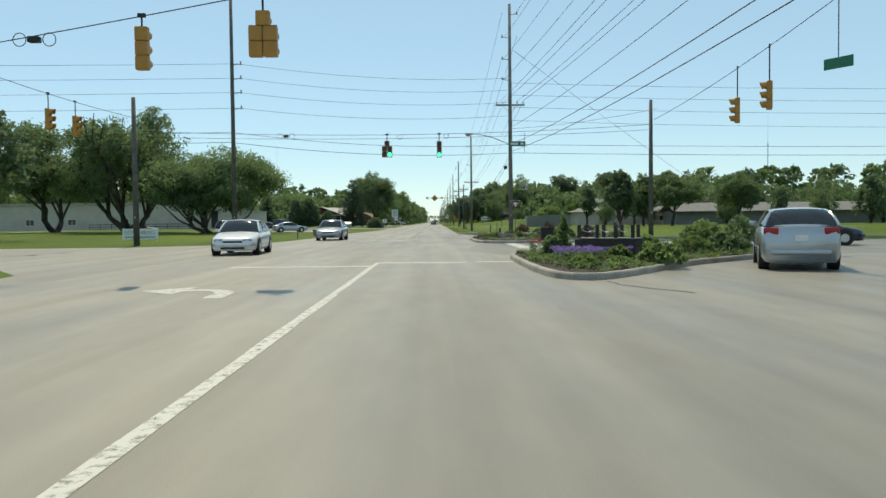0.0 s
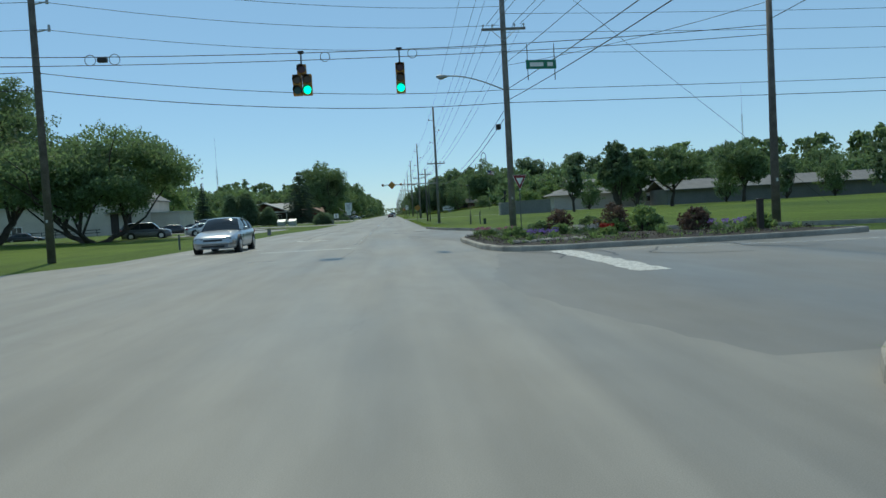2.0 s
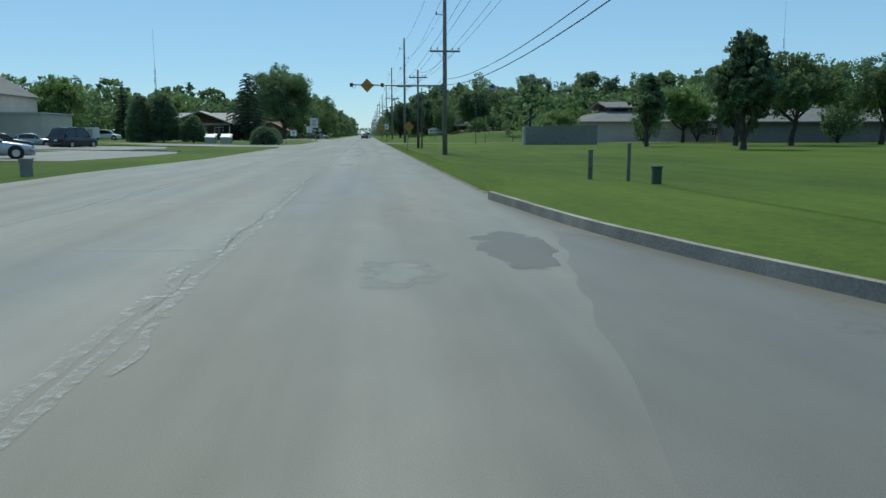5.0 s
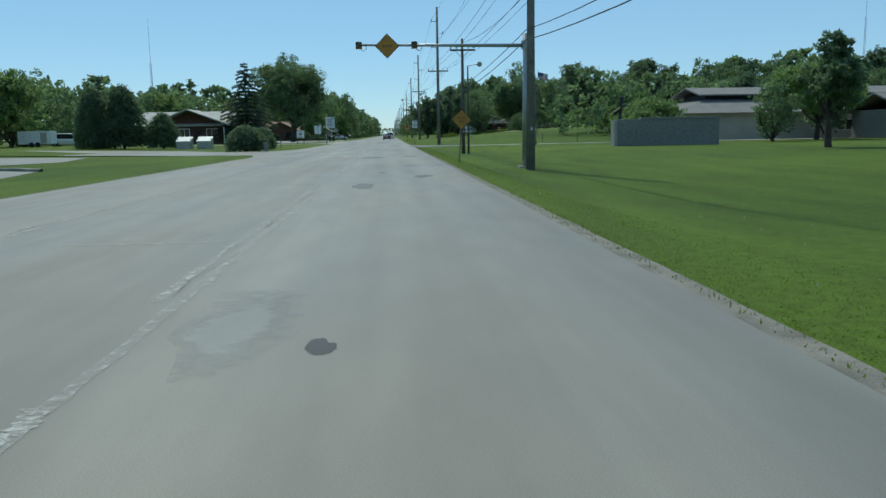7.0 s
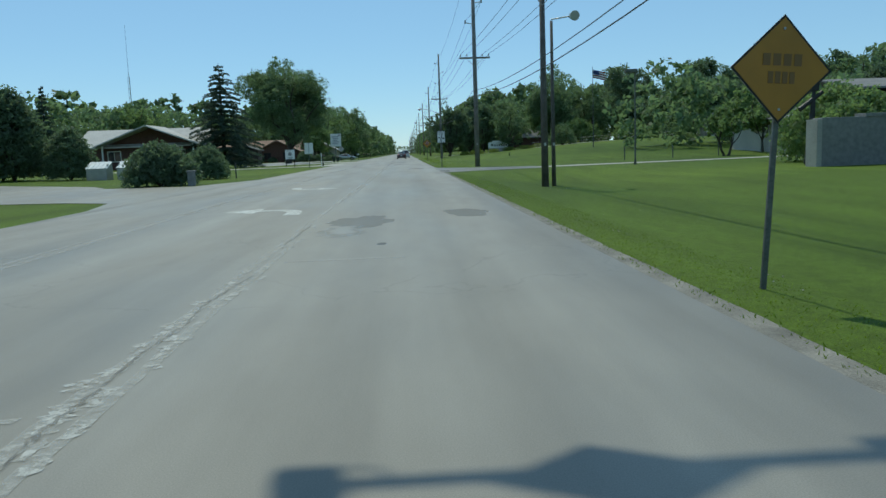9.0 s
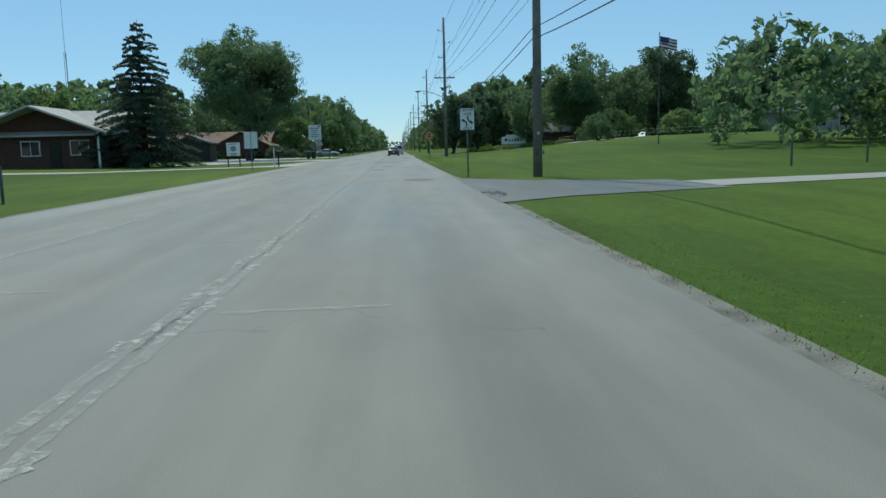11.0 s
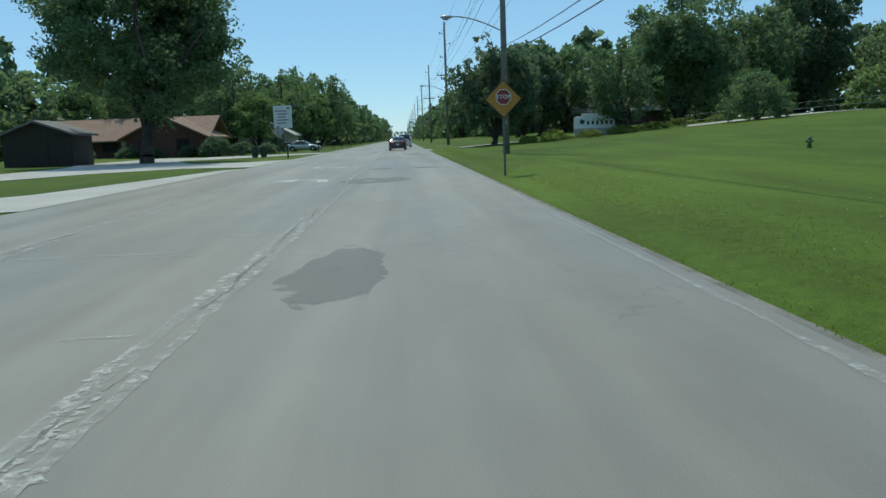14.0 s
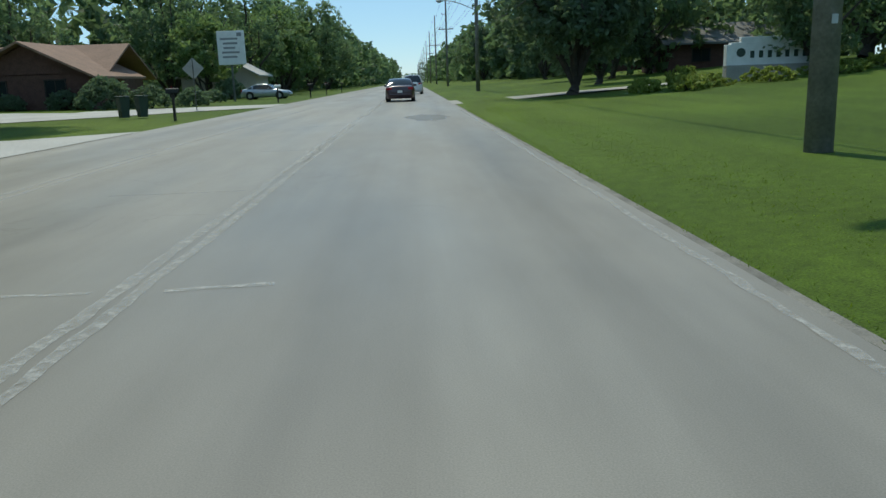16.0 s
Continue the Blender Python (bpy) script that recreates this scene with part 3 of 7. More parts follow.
for pts in ([(3.2, 43.4), (3.7, 42.9), (3.9, 42.3), (4.0, 41.3), (3.6, 40.2)], [(4.6, 43.1), (5.1, 42.4), (5.1, 41.4), (4.9, 40.2)], [(6.6, 42.4), (6.2, 41.3), (5.8, 40.4), (6.3, 39.6), (7.6, 39.0)], [(8.5, 42.2), (8.3, 40.6), (9.4, 39.4)]):
    crack(pts, 0.06)
crack([(4.6, 13.2), (3.9, 14.6), (3.6, 16.0)], 0.05)
single("road_crack", ragged(B(), -1.72, 44.5, -1.5, 50.5, 0.03, 0.0066, rng, 0.25, 0.6), M_SEAM, "thin broken crack along the lane", "road crack", "road cracks", "structure")


def pale_crack(points, width):
    line = smooth_line([(x, y, 0) for x, y in points], 0.25)
    line = [(p.x + rng.uniform(-0.07, 0.07), p.y + rng.uniform(-0.12, 0.12)) for p in line]
    bm, i = B(), 0
    while i < len(line) - 1:                           # short runs of uneven width with gaps between them
        k = rng.randint(1, 4)
        if rng.random() < 0.78:
            ribbon(bm, line[i:i + k + 1], width * rng.uniform(0.25, 0.85), 0.0063)
        i += k
    return single("road_crack", bm, M_PAINTFAINT, "pale filled crack wandering over the asphalt", "road crack", "road cracks", "structure")


for pts, w in (([(-1.9, 46.2), (-1.5, 48.4), (-0.9, 49.0), (-1.2, 50.6), (-1.7, 52.4)], 0.07), ([(-1.2, 50.6), (-0.2, 50.9), (0.8, 50.7), (1.6, 51.2)], 0.05), ([(-2.2, 55.0), (-1.6, 57.5), (-1.9, 60.0), (-1.3, 62.5)], 0.09),
               ([(-1.6, 57.5), (-0.5, 57.9), (0.4, 57.6)], 0.05), ([(-1.3, 62.5), (-0.3, 62.8), (0.9, 62.4), (1.8, 62.9)], 0.06), ([(-2.0, 66.0), (-1.4, 69.0), (-1.9, 72.0)], 0.09), ([(0.2, 53.5), (0.9, 54.4), (1.8, 54.2)], 0.018),
               ([(-0.9, 205.0), (-2.4, 205.3), (-3.3, 205.1)], 0.08), ([(0.2, 205.6), (-0.8, 205.3), (-1.7, 205.2)], 0.08)):
    pale_crack(pts, w)


# ---------------------------------------------------------------- kerbs, islands and side ways
def kerb(pts, label, closed=False, h=0.15, w=0.16):
    line = smooth_line([(x, y, 0) for x, y in (pts + [pts[0]] if closed else pts)], 0.7)
    if closed:
        line = line[:-1]
    prof = [(0.0, -0.05), (0.01, h * 0.75), (0.03, h * 0.95), (0.055, h), (w, h), (w, -0.05)]
    bm, rows, n = B(), [], len(line)
    for i, q in enumerate(line):
        a = line[i - 1] if closed or i else q
        b = line[(i + 1) % n] if closed or i < n - 1 else q
        d = (b - a).normalized()
        s = Vector((-d.y, d.x, 0))
        j = rng.uniform(-0.006, 0.006)
        rows.append([bm.verts.new((q.x + s.x * o, q.y + s.y * o, z + (j if z > 0 else 0))) for o, z in prof])
    for i in range(n if closed else n - 1):
        a, b = rows[i], rows[(i + 1) % n]
        for k in range(len(prof) - 1):
            bm.faces.new((a[k], b[k], b[k + 1], a[k + 1]))
    bmesh.ops.recalc_face_normals(bm, faces=bm.faces)
    single("kerb", bm, M_KERB, label, "kerb", kind="structure")
    return [(p.x, p.y) for p in line]


def bed(name, outline, mat, label, z, mound=0.0, shrink=0.1):
    """Soil or lawn inside a kerb, a little mounded."""
    c = Vector((sum(x for x, _ in outline) / len(outline), sum(y for _, y in outline) / len(outline), 0))
    bm, rings = B(), []
    for f in (1.0, 0.82, 0.6, 0.35):
        ring = []
        for x, y in outline:
            v = Vector((x, y, 0))
            d = (v - c)
            p = c + d * (f - shrink / max(d.length, 1) * (f == 1.0))
            ring.append(bm.verts.new((p.x, p.y, z + mound * (1 - f * f) + (rng.uniform(-0.02, 0.03) if f < 1 else 0))))
        rings.append(ring)
    n = len(outline)
    for a, b in zip(rings, rings[1:]):
        for i in range(n):
            bm.faces.new((a[i], a[(i + 1) % n], b[(i + 1) % n], b[i]))
    bm.faces.new(rings[-1])
    bmesh.ops.recalc_face_normals(bm, faces=bm.faces)
    return single(name, bm, mat, label, "planting bed", kind="structure")


ISLAND_A = [(2.55, 19.4), (2.75, 17.0), (3.4, 16.3), (4.4, 17.2), (7.3, 21.3), (10.6, 24.6), (12.2, 26.8), (12.0, 28.2), (9.0, 28.6), (4.2, 28.4), (3.15, 27.9), (2.68, 26.6), (2.55, 23.5)]
ISLAND_B = [(2.5, 46.6), (2.9, 44.4), (4.0, 43.6), (6.5, 43.3), (10.0, 43.0), (13.0, 43.6), (11.5, 45.6), (8.0, 48.9), (5.6, 51.6), (4.3, 53.6), (3.3, 54.5), (2.65, 54.2), (2.45, 52.4)]
ia = kerb(ISLAND_A, "concrete kerb round a planted traffic island", True)
ib = kerb(ISLAND_B, "concrete kerb round a flower-planted traffic island", True)
bed("planting_bed", ia, M_SOIL, "dark mulch bed with patchy grass inside the kerb", 0.12, 0.12)
bed("planting_bed", ib, M_SOIL, "dark mulch bed with flowers inside the kerb", 0.12, 0.14)
KERB_C = [(2.45, 79.5), (3.1, 73.6), (4.3, 68.4), (5.6, 63.0), (6.4, 60.0), (8.2, 57.0), (13.0, 51.0), (17.0, 48.2), (26, 46.2), (60, 45.6)]
kc = kerb([(x, y) for x, y in KERB_C[::-1]], "concrete kerb along the lawn corner")
kerb([(60, 13.7), (22, 13.7), (12.2, 13.7), (9.4, 12.2), (8.7, 9), (8.65, 0), (8.65, -60)], "concrete kerb of the near corner")
cl = prism(B(), [(x + 0.1, y + 0.05) for x, y in kc] + [(3.4, 84), (14, 84), (30, 75), (60, 60)], -0.2, 0.045)
single("lawn_corner", cl, M_GRASS, "mown lawn at the corner behind the kerb", "lawn", kind="structure")

# ragged gravel strip where the asphalt meets the lawn
for x, y0, y1 in ((2.46, 80, 166.6), (2.46, 181, 420), (-8.36, 104, 137), (-8.36, 167, 213), (-8.36, 284, 420)):
    single("gravel_verge", ragged(B(), x, y0, x, y1, 0.22, -0.007, rng, 0.6, 0.15), M_GRAVEL, "thin strip of grit between asphalt and lawn", "gravel verge", kind="structure")


def drive(pts, mat, label, z=0.006):
    bm = B()
    vs = [bm.verts.new((x, y, z + rise(x, y))) for x, y in pts]
    bm.faces.new(vs)
    bmesh.ops.recalc_face_normals(bm, faces=bm.faces)
    if bm.faces[:][0].normal.z < 0:
        bmesh.ops.reverse_faces(bm, faces=bm.faces[:])
    return single("driveway", bm, mat, label, "driveway", kind="structure")


drive([(8.9, 171.2), (20, 174.5), (36, 179), (36, 181.5), (20, 177.0), (8.9, 174.2)], M_CONC, "narrow concrete driveway across the lawn")
drive([(2.3, 167.0), (4.2, 168.6), (9, 170.4), (9, 175.2), (5, 177.4), (2.3, 180.8)], M_ROAD3, "cracked asphalt driveway entrance")
drive([(34, 174.2), (60, 175), (112, 175), (112, 178.6), (60, 178.6), (36, 178.2)], M_CONC, "pale concrete drive before the grey-roofed building", 0.02)
drive([(2.3, 270), (6, 270.4), (16, 273), (16, 276), (6, 275.0), (2.3, 277)], M_CONC, "pale concrete driveway mouth")
drive([(-8.2, 137.5), (-8.4, 142), (-9.2, 145.7), (-11.3, 147), (-13.5, 147.6), (-34, 152), (-60, 158), (-60, 172), (-34, 171), (-24, 169), (-16.5, 163.5), (-14.5, 159.8), (-10, 158.7), (-9.2, 162), (-8.2, 166.5)][::-1], M_ROAD2, "grey asphalt driveway to the house")
drive([(-34, 100), (-14.5, 104), (-13, 112), (-12.8, 119), (-14, 124.5), (-18.5, 127), (-34, 128), (-60, 128), (-60, 100)], M_ROAD2, "grey asphalt parking lot in front of the low building", 0.005)
drive([(-34, 128.6), (-20, 131), (-18, 137), (-20, 146), (-34, 146)], M_ROAD2, "grey asphalt parking bay behind a strip of lawn", 0.006)
kerb([(-34, 128.1), (-18.5, 127.2), (-14, 124.7)], "pale concrete kerb of the parking lot", False, 0.12)
drive([(-8.2, 213.5), (-8.2, 237), (-9.1, 235.4), (-9.9, 227.8), (-11, 220), (-12.9, 216.4), (-22, 208.5), (-40, 206), (-40, 203), (-22, 204.5), (-11.4, 212.7)], M_DRIVE, "pale concrete path across the lawn to the road", 0.008)
drive([(-8.2, 239), (-8.2, 254), (-11, 251.5), (-15, 253), (-18.5, 262), (-20, 277), (-25, 279), (-26, 262), (-23, 250), (-23, 229), (-18.5, 232), (-16.5, 238), (-12.5, 241.5)], M_DRIVE, "pale concrete apron shaded by the maple", 0.012)
drive([(-8.2, 276), (-8.2, 283), (-16, 281.5), (-19.9, 279), (-19.9, 267), (-18, 264.8), (-14.9, 268.3), (-10.8, 274)], M_DRIVE, "pale concrete drive before the brown-roofed house", 0.016)


def rubble(cx, cy, rx, ry, n, seed, label):
    """Loose broken asphalt where the drive's edge has crumbled."""
    r = random.Random(seed)
    bm = B()
    for _ in range(n):
        a, k, s = r.uniform(0, 6.28), math.sqrt(r.uniform(0, 1)), r.uniform(0.005, 0.018)
        m = Matrix.Translation((cx + rx * k * math.cos(a), cy + ry * k * math.sin(a), 0.008 + s * 0.2)) @ Matrix.Rotation(r.uniform(0, 6.28), 4, "Z") @ Matrix.Diagonal((s * r.uniform(0.8, 1.8), s, s * 0.5, 1))
        bmesh.ops.create_icosphere(bm, subdivisions=1, radius=1, matrix=m)
    return single("rubble", bm, M_GRAVEL, label, "rubble", kind="stuff")


rubble(2.6, 170.8, 0.3, 2.0, 110, 8, "loose broken asphalt at the driveway's edge")
single("road_patch", blob(B(), 2.66, 170.6, 0.26, 1.0, 0.0072, rng, 46, 0.5), M_POTHOLE, "dark crumbled asphalt at the driveway's edge", "road patch", "road patches", "structure")
for pts in (((2.4, 181.5), (2.35, 178), (2.2, 174), (2.3, 172), (2.4, 169.5)),):
    line = [(p.x + rng.uniform(-0.07, 0.07), p.y) for p in smooth_line([(x, y, 0) for x, y in pts], 0.3)]
    single("road_crack", ribbon(B(), line, 0.035, 0.0075), M_PAINTFAINT, "pale broken seam between road and driveway", "road crack", "road cracks", "structure")
for pts in (((4.5, 174), (6, 173.5), (8, 174.2), (9, 173.8)), ((3.4, 171.5), (5.5, 171.2), (7.5, 171.8)), ((3.2, 176.5), (4.5, 176.0), (6.5, 175.6))):
    crack(list(pts), 0.05, "dark crack in the driveway")


# ---------------------------------------------------------------- trees and plants
def leaves(name, centres, sizes, per, leaf, mat, parent, rng, flat=0.0, label=""):
    """Many small leaf blades scattered round clump centres, as one mesh."""
    r = np.random.RandomState(rng.randrange(10 ** 6))
    n = len(centres) * per
    c = np.repeat(np.array(centres), per, 0)
    s = np.repeat(np.array(sizes), per)[:, None]
    d = r.normal(size=(n, 3))
    d /= np.linalg.norm(d, axis=1, keepdims=True)
    c = c + d * s * r.uniform(0.35, 1.0, (n, 1)) * np.array([1, 1, 0.8])
    u = r.normal(size=(n, 3))
    u[:, 2] *= 1 - flat
    u /= np.linalg.norm(u, axis=1, keepdims=True)
    v = np.cross(u, r.normal(size=(n, 3)))
    v /= np.linalg.norm(v, axis=1, keepdims=True)
    k = leaf * r.uniform(0.6, 1.4, (n, 1))
    q = np.stack([c - u * k, c + v * k * 0.5, c + u * k, c - v * k * 0.5], 1).reshape(-1, 3)
    me = bpy.data.meshes.new("leaves")
    me.from_pydata(q.tolist(), [], np.arange(n * 4).reshape(-1, 4).tolist())
    me.materials.append(mat)
    ob = new(name, me)
    ob.parent = parent
    return tagged(ob, label)


def limb(bm, a, b, r0, r1, rng, bend=0.08, n=4):
    a, b = Vector(a), Vector(b)
    prev, L = a, (b - a).length
    for i in range(1, n + 1):
        q = a.lerp(b, i / n)
        if i < n:
            q += Vector((rng.uniform(-1, 1), rng.uniform(-1, 1), rng.uniform(-0.5, 0.5))) * L * bend
        rod(bm, prev, q, r0 + (r1 - r0) * (i - 1) / n, r0 + (r1 - r0) * i / n, 7, False)
        prev = q


def tree(kind, seed, height, width, mat, label, at=(0, 0, 0), leaf=0.16, clumps=230, per=16, stems=1, bare=0.28, group="trees"):
    """A broadleaf tree: trunk with limbs, and a lobed crown of leaf clumps with gaps."""
    rng = random.Random(seed)
    t = thing("tree", label, "tree", group, at, rng.uniform(0, 360))
    bm = B()
    r = width / 2
    z0 = height * bare
    fork = z0 * (0.6 if stems == 1 else 0.25)
    tips = []
    for s in range(stems):
        a = 6.28 * s / stems + rng.uniform(-0.4, 0.4)
        base = Vector((0.25 * math.cos(a), 0.25 * math.sin(a), -0.1)) if stems > 1 else Vector((0, 0, -0.1))
        lean = 0.32 * r if stems > 1 else 0.05 * r
        top = Vector((lean * math.cos(a), lean * math.sin(a), z0 * 1.05))
        r0 = height * 0.026 / (stems ** 0.2)
        limb(bm, base, top, r0 * 1.25, r0 * 0.8, rng, 0.03)
        for k in range(7 if stems == 1 else 4):
            b = a + rng.uniform(-1.4, 1.4) if stems > 1 else 6.28 * k / 7 + rng.uniform(-0.3, 0.3)
            q = Vector((top.x + r * rng.uniform(0.35, 0.75) * math.cos(b), top.y + r * rng.uniform(0.35, 0.75) * math.sin(b), height * rng.uniform(0.45, 0.85)))
            limb(bm, base.lerp(top, rng.uniform(0.75, 1.0)), q, r0 * 0.5, r0 * 0.12, rng)
            tips.append(q)
        limb(bm, top, (top.x * 0.6, top.y * 0.6, height * 0.86), r0 * 0.75, r0 * 0.15, rng, 0.04)
    part("trunk", bm, M_BARK, t, smooth=True)
    # lobes of the crown
    lobes = []
    zc, hz = (z0 + height) / 2, (height - z0) / 2
    for k in range(34 if kind == "round" else 24):
        while True:
            d = Vector((rng.uniform(-1, 1), rng.uniform(-1, 1), rng.uniform(-1, 1)))
            if 0.4 < d.length < 1:
                break
        if kind == "upright":
            w = 1 - 0.75 * max(0, d.z)
            d = Vector((d.x * w, d.y * w, d.z))
        if kind == "broad" and d.z < -0.3:
            d = Vector((d.x * 1.2, d.y * 1.2, d.z * 0.95))
        lobes.append((Vector((d.x * r * 0.7, d.y * r * 0.7, zc + d.z * hz * 0.72)), rng.uniform(0.2, 0.37)))
    cs, ss = [], []
    while len(cs) < clumps:
        c, f = rng.choice(lobes)
        d = Vector((rng.gauss(0, 1), rng.gauss(0, 1), rng.gauss(0, 1))).normalized()
        p = c + Vector((d.x * r, d.y * r, d.z * hz)) * f * rng.uniform(0.45, 1.05)
        if p.z < z0 * 0.85:
            continue
        cs.append(tuple(p))
        ss.append(width * rng.uniform(0.03, 0.07))
    leaves("crown", cs, ss, per, leaf, mat, t, rng)
    return t


def spruce(seed, height, width, label, at=(0, 0, 0)):
    """A spruce: separate whorls of drooping boughs that carry hanging needle sprays."""
    rng = random.Random(seed)
    t = thing("spruce_tree", label, "tree", "spruce trees", at)
    bm = rod(B(), (0, 0, -0.1), (0, 0, height * 0.98), height * 0.022, 0.02, 8)
    cs, ss = [], []
    z = height * 0.07
    while z < height * 0.985:
        f = 1 - z / height
        R = width / 2 * (f ** 0.8)
        n = max(4, int(8 * f + 4))
        a0 = rng.uniform(0, 6.28)
        for k in range(n):
            a = a0 + 6.28 * k / n + rng.uniform(-0.3, 0.3)
            L = R * rng.uniform(0.68, 1.12)
            side = Vector((-math.sin(a), math.cos(a), 0))
            root = Vector((0, 0, z + rng.uniform(-0.15, 0.15)))
            tip = Vector((L * math.cos(a), L * math.sin(a), root.z - 0.2 * L + 0.12 * f))
            if f > 0.06:
                rod(bm, root, tip, 0.02 + 0.025 * f, 0.008, 4, False)
            m = max(2, int(L / 0.2))
            for i in range(1, m + 1):
                k2 = i / m
                q = root.lerp(tip, k2)
                q.z += 0.08 * L * math.sin(3.14 * k2) + (0.12 * k2 * k2 if f < 0.5 else 0)
                w = 0.26 * L * (1 - k2) ** 0.7 * k2 ** 0.3 + 0.04
                for s2 in (-1, 0, 1):
                    p = q + side * s2 * w * rng.uniform(0.5, 1.0)
                    p.z -= abs(s2) * 0.1 + rng.uniform(0, 0.12)
                    cs.append(tuple(p))
                    ss.append(0.10 + 0.08 * f)
        z += height * (0.034 + 0.026 * f)
    part("trunk", bm, M_BARK, t, smooth=True)
    leaves("crown", cs, ss, 9, 0.1, M_NEEDLE, t, rng, 0.3)
    return t


def shrub(seed, w, h, mat, label, at=(0, 0, 0), leaf=0.07, clumps=70, per=16, d=None, name="shrub", category="shrub", group="shrubs", up=1.0):
    """A shrub: short stems and a dense uneven dome of leaves down to the ground."""
    rng = random.Random(seed)
    t = thing(name, label, category, group, at)
    d = d or w
    bm = B()
    for k in range(6):
        a = 6.28 * k / 6
        limb(bm, (0, 0, -0.08), (w * 0.28 * math.cos(a), d * 0.28 * math.sin(a), h * 0.62), 0.02 + h * 0.01, 0.008, rng, 0.06, 2)
    part("stem", bm, M_BARK, t)
    cs, ss = [], []
    for _ in range(clumps):
        a, e = rng.uniform(0, 6.28), rng.uniform(0, 1)
        rr = rng.uniform(0.55, 1.0) * (1 + 0.15 * math.sin(3 * a + seed))
        zf = e ** (1 / 1.1) if up <= 1.2 else e
        ring = math.sqrt(max(0.0, 1 - zf ** 2.4)) if up <= 1.2 else (1 - zf ** 3) ** 0.8 + 0.08
        cs.append((w / 2 * rr * ring * math.cos(a), d / 2 * rr * ring * math.sin(a), h * (0.06 + 0.88 * zf * rng.uniform(0.85, 1.05))))
        ss.append(min(w, h) * rng.uniform(0.09, 0.17))
    leaves("foliage", cs, ss, per, leaf, mat, t, rng)
    return t


def placed(ob, x, y, s=1.0, turn=0.0, sz=None, z=None, label=""):
    """A copy of a plant on the ground at (x, y)."""
    m = Matrix.Translation((x, y, rise(x, y) if z is None else z)) @ Matrix.Rotation(radians(turn), 4, "Z") @ Matrix.Diagonal((s, s, sz or s, 1))
    o = copy_thing(ob, m)
    return tagged(o, label)


# large trees on the west side
tree("broad", 11, 11.2, 19, M_LEAF, "spreading green tree with several stems on the lawn", (-26.8, 95, 0), 0.15, 1500, 44, 3, 0.09)
tree("broad", 12, 17.0, 19, M_LEAF, "spreading green tree beside the parking lot", (-38.5, 100, 0), 0.17, 1200, 40, 3, 0.14)
tree("broad", 13, 16.5, 19, M_LEAF, "tall spreading green tree near the low building", (-52, 108, 0), 0.2, 850, 32, 2, 0.12)
tree("round", 14, 12.0, 10, M_LEAF3, "tall thin-crowned tree at the street corner", (-38, 66, 0), 0.22, 240, 18, 1, 0.3)
tree("round", 15, 18.3, 18.4, M_LEAF, "large dark maple in front of the brown-roofed house", (-20.2, 259.5, 0), 0.16, 1700, 46, 1, 0.15)
spruce(16, 13.8, 12.8, "dark green spruce with drooping boughs", (-23.4, 225, 0))
spruce(17, 12.5, 6.0, "dark green spruce among trees behind the house", (-50, 234, 0))
spruce(18, 13.5, 6.0, "dark green spruce rising from the tree line", (-66, 205, 0))
# trees on the east lawn
tree("upright", 21, 10.4, 6.2, M_LEAF3, "dense upright green tree on the lawn", (29.5, 124, 0), 0.17, 600, 28, 1, 0.06)
tree("broad", 22, 9.8, 12.5, M_LEAF, "broad lawn tree with layered branches", (43, 141, 0), 0.18, 560, 26, 1, 0.26)
tree("broad", 23, 10.2, 11.5, M_LEAF, "broad lawn tree with a flat wide crown", (57.5, 148, 0), 0.18, 580, 26, 1, 0.24)
tree("upright", 24, 9.8, 7.0, M_LEAF, "full green tree on the lawn", (38.5, 144, 0), 0.18, 540, 26, 1, 0.16)
tree("upright", 25, 7.4, 4.7, M_LEAF3, "slender dark green tree on the lawn beside the wall", (27.3, 139.5, 0), 0.13, 330, 26, 1, 0.24)
tree("broad", 26, 8.8, 11.5, M_LEAF2, "broad green tree before the grey-roofed building", (43.5, 170, 0), 0.18, 560, 26, 1, 0.2)
small = tree("broad", 27, 5.0, 5.8, M_LEAF2, "small round-crowned lawn tree", (33, 192, rise(33, 192)), 0.16, 230, 16, 2, 0.25)
for x, y, s in ((38, 206, 1.25), (45, 202, 1.3), (51, 206, 1.35), (27.5, 187, 0.85)):
    placed(small, x, y, s, x * 40)
tree("round", 28, 16.5, 17, M_LEAF, "tall green tree at the lawn's far edge", (30, 281, rise(30, 281)), 0.2, 1000, 34, 1, 0.04)
tree("round", 29, 18.0, 16, M_LEAF3, "large dark tree at the lawn's far edge", (47, 288, rise(47, 288)), 0.23, 950, 30, 1, 0.03)
tree("round", 30, 19.0, 15, M_LEAF3, "large dark tree behind the lawn", (62, 284, rise(62, 284)), 0.23, 950, 30, 1, 0.03)
tree("round", 31, 11.0, 9.8, M_LEAF3, "dense green roadside tree beside a pole", (8.6, 271, rise(8.6, 271)), 0.18, 640, 28, 1, 0.04)
tree("upright", 32, 10.5, 7.0, M_LEAF3, "dense green roadside tree", (14, 288, rise(14, 288)), 0.18, 600, 26, 1, 0.04)
shrub(33, 8.5, 4.6, M_LEAF2, "wide light green shrub before dark trees", (33.5, 272, rise(33.5, 272)), 0.17, 340, 22)
shrub(34, 7.0, 3.6, M_LEAF2, "light green ornamental shrub on the lawn", (41, 262, rise(41, 262)), 0.17, 260, 22)
shrub(35, 6.0, 3.2, M_LEAF, "rounded green shrub on the lawn", (48.5, 258, rise(48.5, 258)), 0.17, 220, 22)
